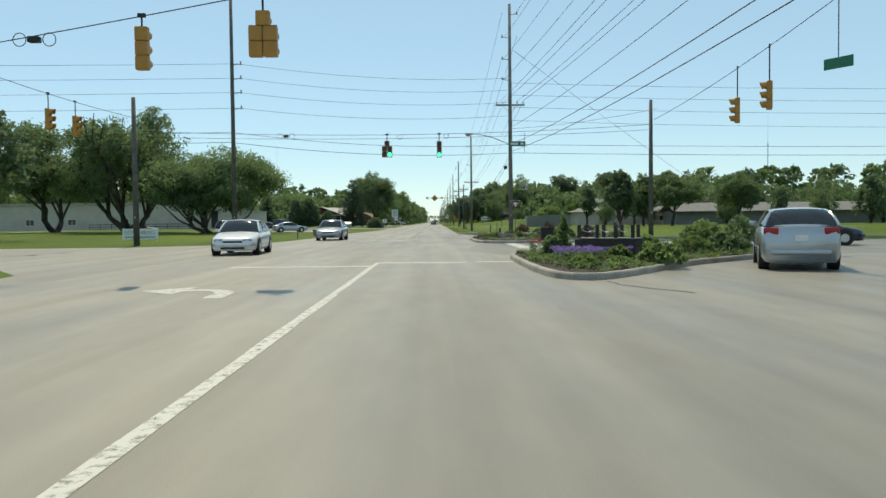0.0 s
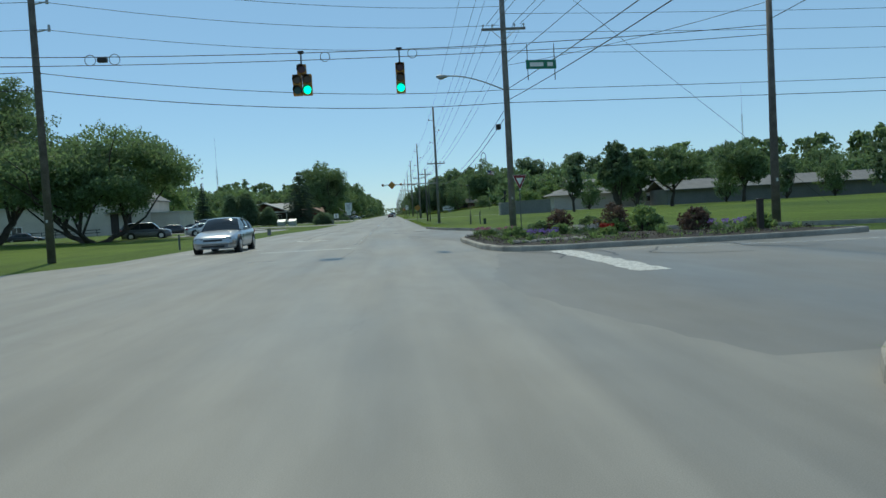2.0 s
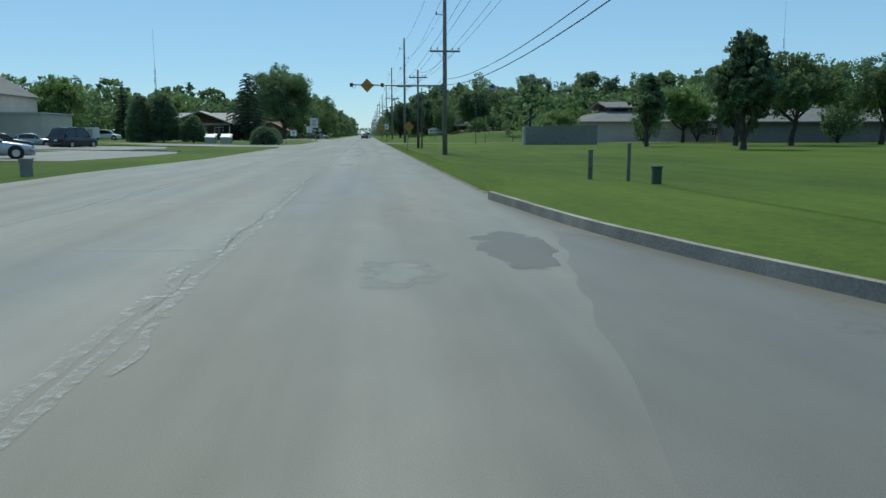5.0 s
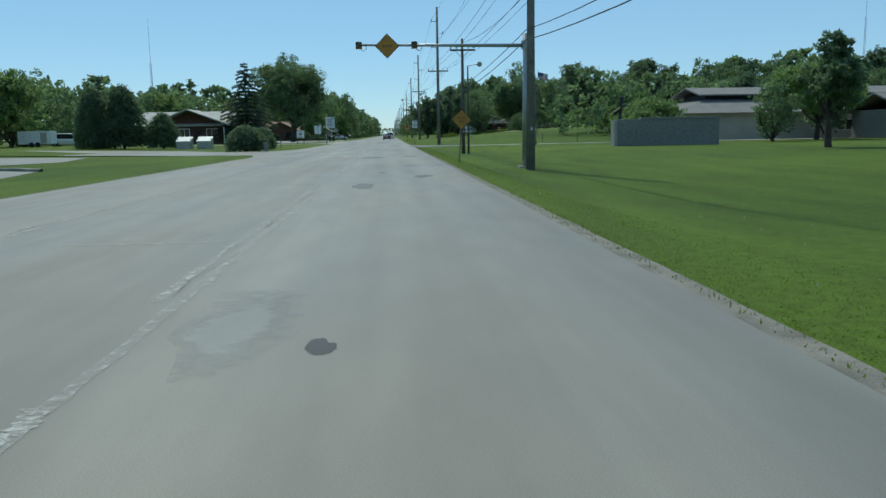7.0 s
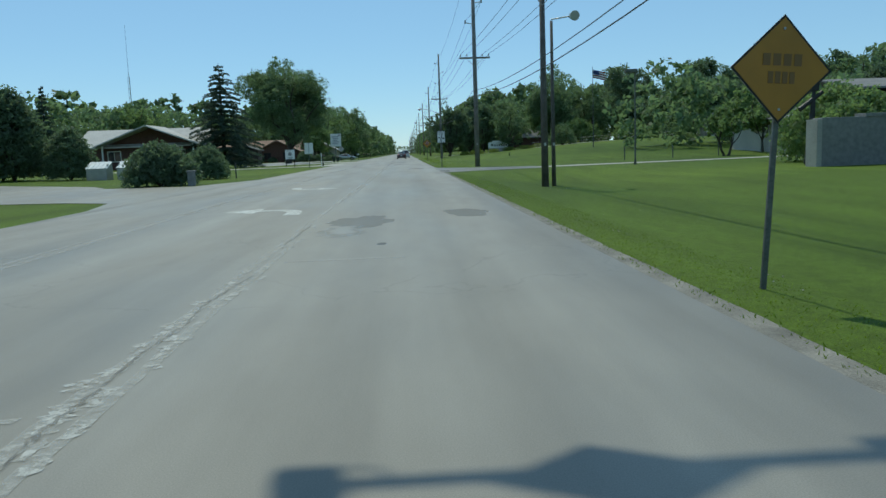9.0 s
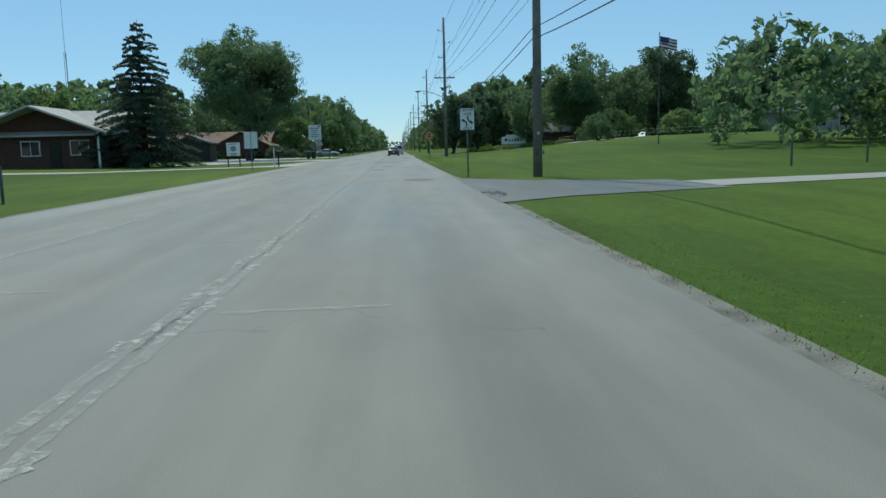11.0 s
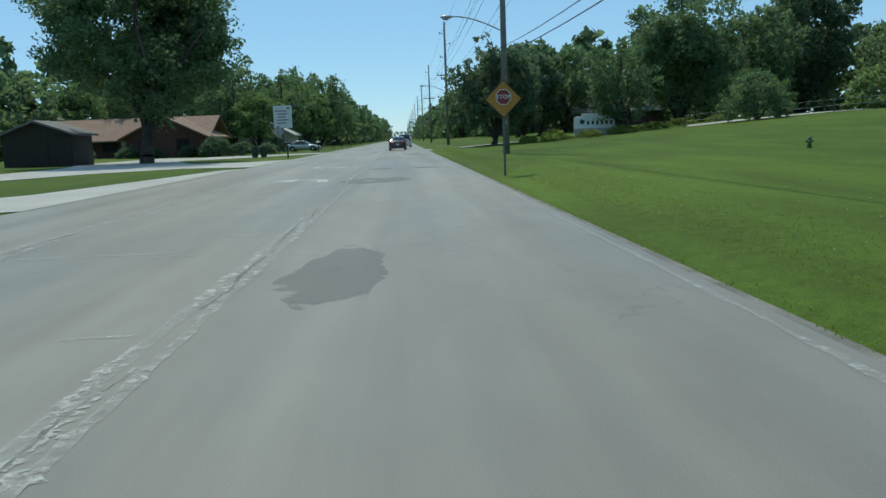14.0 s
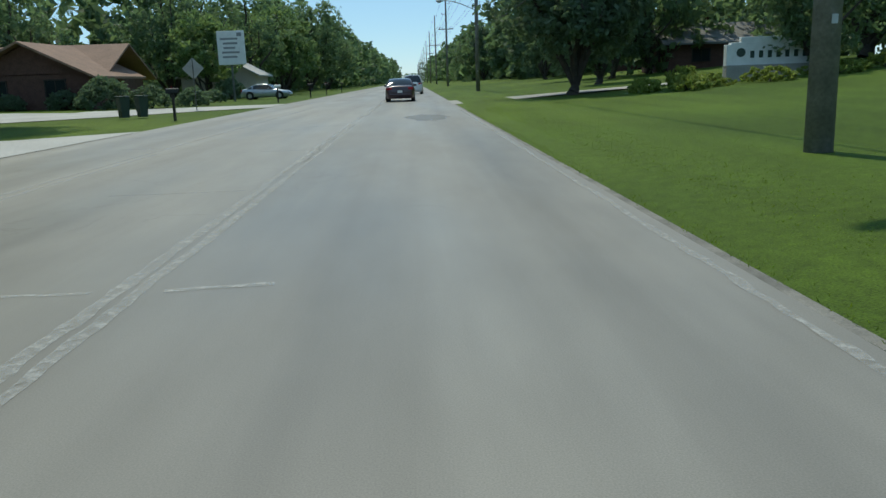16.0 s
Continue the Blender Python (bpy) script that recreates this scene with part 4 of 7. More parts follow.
# woods: a few trees built once and set out in rows
wood_a = tree("round", 41, 15, 14, M_LEAF, "green broadleaf tree in a distant row", (-26, 318, 0), 0.25, 440, 18, 1, 0.02, "distant trees")
wood_b = tree("round", 42, 13, 13, M_LEAF2, "light green broadleaf tree in a distant row", (-17, 338, 0), 0.25, 440, 18, 1, 0.02, "distant trees")
wood_c = tree("upright", 43, 15, 11, M_LEAF3, "dark green tree in a distant row", (17, 312, rise(17, 312)), 0.25, 440, 18, 1, 0.02, "distant trees")
wr = random.Random(7)
for i in range(13):                                    # along both sides of the far road
    y = 330 + i * 17 + wr.uniform(-4, 4)
    placed(wr.choice((wood_a, wood_b, wood_a)), -17 - wr.uniform(0, 7), y, wr.uniform(0.95, 1.3), wr.uniform(0, 360))
    placed(wr.choice((wood_c, wood_a, wood_c)), 15 + wr.uniform(0, 8), y + 6, wr.uniform(0.75, 1.1), wr.uniform(0, 360))
for x, y, s in ((-58, 178, 1.05), (-66, 184, 1.1), (-75, 180, 1.1), (-84, 172, 1.1), (-96, 170, 1.0), (-110, 165, 0.95), (-50, 200, 0.9), (-56, 218, 0.85), (-64, 212, 0.8), (-125, 150, 1.0), (-140, 140, 1.1),
                (-88, 120, 0.9), (-105, 112, 1.0), (-34, 300, 0.8), (-44, 306, 0.8), (-46, 262, 0.9), (-56, 272, 0.95), (-72, 196, 0.9), (-90, 192, 1.0), (-21, 312, 0.75)):
    placed(wr.choice((wood_a, wood_b)), x, y, s, wr.uniform(0, 360))
for x, y, s in ((74, 205, 0.7), (82, 200, 0.75), (95, 190, 0.8), (108, 180, 0.85), (120, 168, 0.9), (132, 155, 1.0), (84, 150, 0.7), (97, 140, 0.75), (74, 118, 0.7), (62, 96, 0.72), (56, 80, 0.7), (70, 88, 0.7), (80, 96, 0.8), (92, 88, 0.85),
                (60, 230, 0.8), (70, 245, 0.95), (80, 238, 0.95), (36, 298, 0.9), (22, 302, 0.8), (52, 300, 1.0), (92, 225, 0.95), (18, 300, 0.8), (74, 272, 1.1), (66, 186, 0.66), (52, 205, 0.62), (60, 160, 0.5), (70, 158, 0.55), (80, 160, 0.55), (91, 158, 0.6), (102, 158, 0.6), (36, 164, 0.42), (49, 178, 0.5), (57, 176, 0.5), (20, 268, 0.6), (38, 280, 0.85), (54, 276, 0.95), (70, 286, 1.1), (84, 262, 1.1), (100, 250, 1.1)):
    placed(wr.choice((wood_a, wood_c)), x, y, s, wr.uniform(0, 360))


def far_woods(line, lo, hi, label, seed, deep=18, density=2.4, leaf=0.8, per=10):
    """A dense belt of trees along a line, one uncountable mass with an uneven top."""
    r = random.Random(seed)
    cs, ss = [], []
    for a, b in zip(line, line[1:]):
        a, b = Vector((*a, 0)), Vector((*b, 0))
        L = (b - a).length
        d = (b - a) / L
        nrm = Vector((-d.y, d.x, 0))
        for i in range(int(L / 5.5)):
            p = a + d * (i + 0.5) * 5.5 + nrm * r.uniform(-deep / 2, deep / 2)
            h, w = r.uniform(lo, hi), r.uniform(4.0, 6.5)
            for _ in range(int(26 * density)):
                e, q = r.uniform(0, 6.28), r.uniform(0, 1)
                k = w * math.sqrt(max(0.03, 1 - (abs(q - 0.42) / 0.6) ** 2)) * r.uniform(0.6, 1.05)
                cs.append((p.x + k * math.cos(e), p.y + k * math.sin(e), rise(p.x, p.y) + 0.3 + h * q))
                ss.append(r.uniform(0.7, 1.5))
    t = thing("far_woods", label, "woods")
    tagged(t, kind="stuff")
    leaves("foliage", cs, ss, per, leaf, M_LEAF, t, r)


far_woods([(-24, 420), (-40, 318), (-95, 262), (-170, 200), (-230, 90), (-240, -60)], 11, 16, "distant belt of green trees on the west side", 9)
far_woods([(26, 420), (30, 330), (75, 300), (130, 240), (190, 170), (215, 60), (215, -60)], 11, 16, "distant belt of green trees on the east side", 10, 18, 3.6)
far_woods([(28, 212), (70, 209), (140, 205)], 6.5, 9.5, "belt of green trees behind the grey-roofed building", 17, 6, 2.6, 0.42, 15)
far_woods([(22, 306), (60, 294), (110, 262), (150, 215)], 8, 12, "belt of dark trees beyond the lawn", 18, 8, 2.6, 0.45, 14)
far_woods([(-120, 172), (-80, 188), (-58, 206), (-56, 246), (-50, 290), (-40, 330)], 8, 11.5, "belt of green trees behind the houses", 19, 6, 2.6, 0.45, 14)
far_woods([(62, 78), (95, 120), (120, 160)], 5, 8, "belt of green trees beyond the corner lawn", 20, 8, 2.6, 0.45, 14)
far_woods([(-16, 860), (-19, 640), (-20, 420)], 11, 15, "row of trees along the far road", 11, 8, 1.5)
far_woods([(17, 860), (19, 640), (20, 420)], 11, 15, "row of trees along the far road", 12, 8, 1.5)
far_woods([(-240, -60), (-120, -160), (0, -190), (120, -160), (215, -60)], 10, 15, "distant belt of green trees behind the crossing", 13, 18, 0.6)
# added belt, no known woods: blocks the bright horizon sky in the road's gap
far_woods([(-60, 1480), (60, 1480)], 9, 12, "added belt of woods hiding the bright horizon at the road's end", 16, 10, 1.2)
far_woods([(-160, 900), (-14, 1050)], 12, 18, "distant woods where the road ends", 14, 30, 1.2)
far_woods([(8, 1050), (160, 900)], 12, 18, "distant woods where the road ends", 15, 30, 1.2)

# ---------------------------------------------------------------- hedges and shrubs on the west side
arbor = shrub(51, 3.7, 7.0, M_LEAF3, "tall dense dark arborvitae behind the driveway", (-31.9, 180, 0), 0.12, 800, 22, up=1.6)
for x, y, s, sz in ((-28.9, 180.6, 1.12, 1.0), (-30.4, 182.0, 1.0, 0.92), (-24.6, 180.2, 0.85, 0.57)):
    placed(arbor, x, y, s, x * 33, sz)
bush = shrub(52, 3.6, 2.2, M_LEAF3, "dense rounded dark shrub beside the driveway", (-12.4, 161.5, 0), 0.085, 620, 26)
placed(bush, -12.6, 172, 0.8, 70, 0.95, label="rounded dark shrub at the driveway's far side")
clipped = shrub(58, 3.6, 2.2, M_LEAF3, "clipped dark shrub beside the brown-roofed house", (-20.5, 283.6, 0), 0.13, 200, 16)
for x, y, s, sz in ((-30, 284, 0.75, 0.6), (-27, 284, 0.6, 0.5), (-23.5, 284.5, 0.7, 0.6), (-17.5, 284, 0.8, 0.7), (-15.5, 287, 0.7, 0.6), (-35, 284, 0.8, 0.6), (-16.5, 297, 0.6, 0.5), (-18, 310, 1.0, 0.9)):
    placed(clipped, x, y, s, x * 51, sz)
shrub(53, 3.4, 3.2, M_LEAF2, "flowering light green shrub on the lawn", (21.5, 158, 0), 0.12, 200, 20)
shrub(54, 7.0, 4.2, M_LEAF2, "large rounded shrub behind the wall", (24.0, 163.5, 0), 0.13, 520, 22)
shrub(56, 5.0, 3.6, M_LEAF, "rounded green shrub on the far lawn", (27.5, 256.5, rise(27.5, 256.5)), 0.13, 240, 20)
low = shrub(57, 3.2, 0.7, M_LEAFY, "low light green hedge before the white sign", (13.6, 265.5, rise(13.6, 265.5)), 0.09, 110, 16, d=1.6)
for x, y in ((16.4, 264.8), (19.3, 264.8), (22.2, 265.4), (25.0, 266.4), (27.8, 264.5), (30.6, 263), (11.2, 266.6), (12.6, 264.6)):
    placed(low, x, y, 1.0, x * 7)
placed(low, 13.8, 268.5, 0.75, 20, 1.5)

# ---------------------------------------------------------------- planting on the traffic islands
pl = random.Random(21)


def in_outline(x, y, o):
    c = False
    for i in range(len(o)):
        (ax, ay), (bx, by) = o[i], o[i - 1]
        if (ay > y) != (by > y) and x < (bx - ax) * (y - ay) / (by - ay) + ax:
            c = not c
    return c


def flowers(name, seed, w, d, h, petal, label, at, n=70):
    """A low flowering clump: leaves below and petals on top."""
    rng = random.Random(seed)
    t = thing(name, label, "flowers", "island planting", at)
    cs = [(rng.uniform(-w / 2, w / 2) * 0.95, rng.uniform(-d / 2, d / 2) * 0.95, rng.uniform(0, h * 0.7)) for _ in range(n)]
    leaves("foliage", cs, [0.1] * n, 10, 0.045, M_LEAF, t, rng)
    cs = [(rng.uniform(-w / 2, w / 2), rng.uniform(-d / 2, d / 2), rng.uniform(h * 0.75, h)) for _ in range(n)]
    tagged(leaves("petals", cs, [0.07] * n, 9, 0.028, petal, t, rng, 0.6), kind="stuff")
    return t


def tuft(seed, w, h, mat, label, at, n=160):
    """A tuft of upright blades."""
    rng = random.Random(seed)
    verts, faces = [], []
    for _ in range(n):
        a, r = rng.uniform(0, 6.28), rng.uniform(0, 0.3) * w
        x, y = r * math.cos(a), r * math.sin(a)
        L, o = h * rng.uniform(0.5, 1.1), w * rng.uniform(0.1, 0.45)
        px, py = math.cos(a + 1.57) * 0.012, math.sin(a + 1.57) * 0.012
        k = len(verts)
        verts += [(x - px, y - py, -0.02), (x + px, y + py, -0.02), (x + o * 0.4 * math.cos(a) + px, y + o * 0.4 * math.sin(a) + py, L * 0.7),
                  (x + o * 0.4 * math.cos(a) - px, y + o * 0.4 * math.sin(a) - py, L * 0.7), (x + o * math.cos(a), y + o * math.sin(a), L)]
        faces += [(k, k + 1, k + 2, k + 3), (k + 3, k + 2, k + 4)]
    ob = raw("grass_tuft", verts, faces, mat)
    ob.location = at
    return tagged(ob, label, "grass tuft", "island planting")


# south island
flowers("flower_patch", 61, 1.2, 2.0, 0.34, M_FLOWP, "patch of low purple flowers in the mulch", (3.9, 20.8, 0.2), 190)
flowers("flower_patch", 63, 0.9, 0.7, 0.32, M_FLOWP, "small patch of low purple flowers", (5.0, 21.2, 0.2), 50)
flowers("flower_patch", 62, 0.4, 0.4, 0.45, M_FLOWR, "small clump of red flowers near the kerb", (3.5, 26.3, 0.18), 14)
for i, (x, y, w, h, m) in enumerate(((4.35, 26.4, 1.0, 0.45, M_LEAF2), (3.85, 24.3, 1.0, 0.95, M_LEAF), (4.0, 23.5, 0.32, 1.75, M_LEAF2), (5.0, 20.6, 0.7, 0.55, M_LEAF2), (9.2, 27.2, 1.4, 0.8, M_LEAF2), (9.5, 27.0, 1.5, 1.1, M_LEAF2),
                                     (9.6, 25.2, 1.4, 1.0, M_LEAF), (8.0, 24.0, 1.3, 0.8, M_LEAF2), (4.7, 19.4, 0.6, 0.25, M_LEAF2), (11.0, 27.6, 1.5, 1.2, M_LEAF), (7.0, 25.6, 1.5, 0.8, M_LEAF2), (6.0, 19.9, 1.3, 0.7, M_LEAF2), (3.6, 18.0, 0.8, 0.4, M_LEAF2))):
    h = h * 0.72 if y < 26 else h
    shrub(70 + i, w, h, m, "leafy green plant in the mulch of the island", (x, y, 0.16), 0.06, 110, 18, name="plant", category="plant", group="island planting")
for i in range(60):
    x, y = pl.uniform(2.8, 11.5), pl.uniform(17, 29)
    if in_outline(x, y, ISLAND_A):
        tuft(100 + i, 0.45, pl.uniform(0.1, 0.22), M_LEAF2, "tuft of long grass in the mulch", (x, y, 0.13), 60)
# north island
M_LEAFR = leaf_material("leaf_dark_red", (0.095, 0.075, 0.062), (0.15, 0.10, 0.075))
for i, (x, y, w, h, m) in enumerate(((5.66, 49.6, 0.95, 1.0, M_LEAFR), (7.07, 47.9, 1.1, 1.0, M_LEAFR), (7.85, 47.2, 1.0, 0.9, M_LEAF2), (3.8, 48.0, 1.0, 0.42, M_LEAF2), (4.9, 49.6, 0.9, 0.5, M_LEAF), (5.3, 47.8, 0.8, 0.45, M_LEAF2),
                                     (6.7, 49.4, 1.0, 0.6, M_LEAF), (7.0, 47.6, 0.9, 0.5, M_LEAF2), (8.2, 47.4, 1.0, 0.6, M_LEAF), (9.4, 46.6, 1.1, 0.7, M_LEAF), (9.1, 46.2, 1.0, 0.75, M_LEAFR), (3.6, 52.6, 0.5, 0.22, M_LEAF2),
                                     (10.6, 45.2, 0.9, 0.5, M_LEAF2), (6.3, 45.8, 0.6, 0.3, M_LEAF2))):
    shrub(130 + i, w, h, m, "dark reddish shrub in the flower bed" if m is M_LEAFR else "leafy green plant in the flower bed", (x, y, 0.18), 0.05, 90, 16, name="plant", category="plant", group="island planting")
for i, (x, y, w, d, h, pm, lab) in enumerate(((4.25, 45.55, 1.0, 0.55, 0.35, M_FLOWP, "purple flowers behind edging stones"), (4.2, 52.4, 0.8, 0.8, 0.3, M_FLOWK, "pink flowers in the mulch"), (5.85, 46.9, 0.9, 0.5, 0.35, M_FLOWW, "white flowers in the mulch"),
                                              (6.5, 46.7, 0.4, 0.4, 0.35, M_FLOWR, "red flowers in the mulch"), (9.6, 45.0, 1.0, 0.6, 0.35, M_FLOWP, "purple flowers near the kerb"), (3.4, 53.1, 0.6, 0.6, 0.3, M_FLOWK, "pink flowers at the island's tip"), (6.9, 48.3, 0.6, 0.5, 0.4, M_FLOWY, "yellow flowers in the bed"))):
    flowers("flower_patch", 150 + i, w, d, h, pm, lab, (x, y, 0.18), 34)
for i in range(40):
    x, y = pl.uniform(3.0, 11.5), pl.uniform(44.4, 58.5)
    if in_outline(x, y, ISLAND_B):
        tuft(170 + i, 0.5, pl.uniform(0.2, 0.4), M_LEAF2, "tuft of long grass in the flower bed", (x, y, 0.15), 50)


def boulder(seed, x, y, z, s, label):
    rng = random.Random(seed)
    bm = ball(B(), (0, 0, 0), 1, (1.3, 0.9, 0.55), 2)
    for v in bm.verts:
        v.co *= s * (1 + rng.uniform(-0.14, 0.14))
    return single("edging_stone", bm, M_STONE, label, "stone", "edging stones", at=(x, y, z), turn=rng.uniform(0, 360))


for i in range(9):
    boulder(200 + i, 3.4 + i * 0.24, 45.0 - 0.1 * math.sin(i), 0.2, pl.uniform(0.11, 0.17), "rough grey edging stone in the flower bed")
for i in range(7):
    boulder(220 + i, 4.0 + 0.25 * math.sin(i * 2), 49.0 + i * 0.5, 0.2, pl.uniform(0.09, 0.15), "small grey edging stone in the mulch")

# small timber deck with chained bollards on the south island
DECK = (pose(4.2, 22.75, 0.12, 0, 0, -27), 1.75, 0.95, 0.62)      # corner, length, depth, height of the top


def deck_stage():
    m, ln, dp, hh = DECK
    t = thing("garden_deck", "low dark timber deck with a pale plank edge among flowers", "deck")
    for k in range(3):
        bm = box(B(), (ln / 2, 0.03, 0.1 + k * 0.19), (ln, 0.045, 0.18), 0.008)
        bm.transform(m)
        part("side_board", bm, M_DARKWOOD, t)
        bm = box(B(), (ln / 2, dp - 0.03, 0.1 + k * 0.19), (ln, 0.045, 0.18), 0.008)
        bm.transform(m)
        part("side_board", bm, M_DARKWOOD, t)
        for x in (0.03, ln - 0.03):
            bm = box(B(), (x, dp / 2, 0.1 + k * 0.19), (0.045, dp - 0.11, 0.18), 0.008)
            bm.transform(m)
            part("end_board", bm, M_DARKWOOD, t)
    n = 7
    for k in range(n):
        bm = box(B(), (ln / 2, (k + 0.5) * dp / n, hh - 0.015), (ln + 0.06, dp / n - 0.012, 0.035), 0.006)
        bm.transform(m)
        part("plank", bm, M_STONE, t)


def deck_bollards():
    m, ln, dp, hh = DECK
    for row in (0.12, dp - 0.12):
        prev = None
        for x in (0.1, 0.64, 1.18, 1.66):
            p = m @ Vector((x, row, hh + 0.0025))
            t = thing("bollard", "short dark wooden bollard carrying a chain", "bollard", "chained bollards", p)
            part("post", rod(B(), (0, 0, 0), (0, 0, 0.36), 0.055, n=10), M_DARKWOOD, t)
            part("cap", rod(B(), (0, 0, 0.36), (0, 0, 0.385), 0.055, 0.035, 10), M_DARKWOOD, t)
            if prev:
                c = new("chain", bpy.data.curves.new("chain", "CURVE"))
                c.data.dimensions, c.data.bevel_depth = "3D", 0.01
                sp = c.data.splines.new("POLY")
                sp.points.add(8)
                for i in range(9):
                    q = prev.lerp(p, i / 8)
                    sp.points[i].co = (q.x, q.y, q.z + 0.3 - 0.13 * math.sin(math.pi * i / 8), 1)
                c.data.materials.append(M_STEEL)
                tagged(c, "pale hanging chain between wooden bollards", "chain", "bollard chains")
            prev = p


deck_stage()
deck_bollards()


def meter_box(x, y):
    t = thing("utility_box", "small black utility box on a short post among the plants", "utility box", at=(x, y, 0.12))
    part("body", box(B(), (0, 0, 0.67), (0.42, 0.3, 0.42), 0.025), M_BLACK, t)
    part("lid", box(B(), (0, 0, 0.895), (0.45, 0.33, 0.04), 0.015), M_BLACK, t)
    part("post", box(B(), (0, 0, 0.23), (0.2, 0.18, 0.5), 0.015), M_DARKWOOD, t)
    part("door", box(B(), (0, -0.152, 0.67), (0.35, 0.012, 0.35), 0.004), M_BLACK, t)


meter_box(4.0, 27.1)


def weeds(outline, n, z, seed, label):
    """Low leaves and blades scattered over a bed, uncountable."""
    r = random.Random(seed)
    cs, ss = [], []
    xs, ys = [p[0] for p in outline], [p[1] for p in outline]
    while len(cs) < n:
        x, y = r.uniform(min(xs), max(xs)), r.uniform(min(ys), max(ys))
        if in_outline(x, y, outline) and noise.noise((x * 0.9, y * 0.9, seed)) > -0.12:
            cs.append((x, y, z + r.uniform(0.0, 0.06)))
            ss.append(r.uniform(0.06, 0.16))
    t = thing("ground_cover", label, "ground cover")
    tagged(t, kind="stuff")
    leaves("foliage", cs, ss, 16, 0.028, M_LEAF2, t, r)


weeds([(0.9 * (x - 6) + 6.1, 0.92 * (y - 23) + 23) for x, y in ISLAND_A], 1500, 0.17, 31, "patchy weeds and grass over the mulch")
weeds([(0.9 * (x - 5) + 5.1, 0.92 * (y - 49) + 49) for x, y in ISLAND_B], 420, 0.18, 32, "sparse weeds over the dark mulch")


def mulch_chips(outline, n, z, seed):
    """Loose chips of bark over a bed, uncountable."""
    r = random.Random(seed)
    cs = []
    xs, ys = [p[0] for p in outline], [p[1] for p in outline]
    while len(cs) < n:
        x, y = r.uniform(min(xs), max(xs)), r.uniform(min(ys), max(ys))
        if in_outline(x, y, outline):
            cs.append((x, y, z + r.uniform(-0.01, 0.03)))
    t = thing("mulch_chips", "loose dark bark chips over the planting bed", "mulch")
    tagged(t, kind="stuff")
    leaves("chips", cs, [0.12] * n, 14, 0.022, M_CHIP, t, r, 0.8)


M_CHIP = leaf_material("bark_chip", (0.085, 0.07, 0.06), (0.03, 0.025, 0.02), 0.6)
mulch_chips([(0.94 * (x - 6) + 6.05, 0.94 * (y - 23) + 23) for x, y in ISLAND_A], 700, 0.19, 35)
mulch_chips([(0.94 * (x - 5) + 5.05, 0.94 * (y - 49) + 49) for x, y in ISLAND_B], 800, 0.20, 36)


def lawn_blades():
    """Grass blades along the road's edge and over the near lawn, denser close to the road."""
    r = np.random.RandomState(5)
    n = 70000
    y = r.uniform(56, 262, n)
    x = 2.42 + np.abs(r.normal(0, 1, n)) * 1.3
    keep = ~((y > 164) & (y < 182)) & ((y > 81) | (x > 3.0 + (81 - y) * 0.26))
    x, y = x[keep], y[keep]
    z = np.array([max(rise(a, b), 0.045 if b < 82 else -1) - 0.012 for a, b in zip(x, y)])
    h = r.uniform(0.008, 0.022, len(x)) * (1 + 0.9 * (x < 2.62))
    a = r.uniform(0, 6.283, len(x))
    w = 0.007
    lean = r.uniform(-0.03, 0.03, (len(x), 2))
    v = np.stack([np.stack([x - w * np.cos(a), y - w * np.sin(a), z], 1), np.stack([x + w * np.cos(a), y + w * np.sin(a), z], 1),
                  np.stack([x + lean[:, 0], y + lean[:, 1], z + h], 1)], 1).reshape(-1, 3)
    ob = raw("grass_blades", v.tolist(), np.arange(len(v)).reshape(-1, 3).tolist(), M_BLADE)
    tagged(ob, "short mown grass blades along the road's edge", "grass", kind="stuff")


M_BLADE = leaf_material("grass_blade", (0.10, 0.16, 0.012), (0.2, 0.3, 0.02), 0.35)
lawn_blades()


def clover(n, seed):
    """Tiny white clover heads scattered in the lawn."""
    r = random.Random(seed)
    cs = []
    while len(cs) < n:
        x, y = 3.0 + abs(r.gauss(0, 3)), r.choice((100, 120, 150, 196, 206, 216)) + r.gauss(0, 7)
        if not 160 < y < 184:
            cs.append((x, y, rise(x, y) + 0.03))
    t = thing("clover_heads", "tiny white clover heads scattered in the lawn", "clover")
    tagged(t, kind="stuff")
    leaves("petals", cs, [0.01] * n, 4, 0.010, M_FLOWW, t, r)


clover(260, 77)


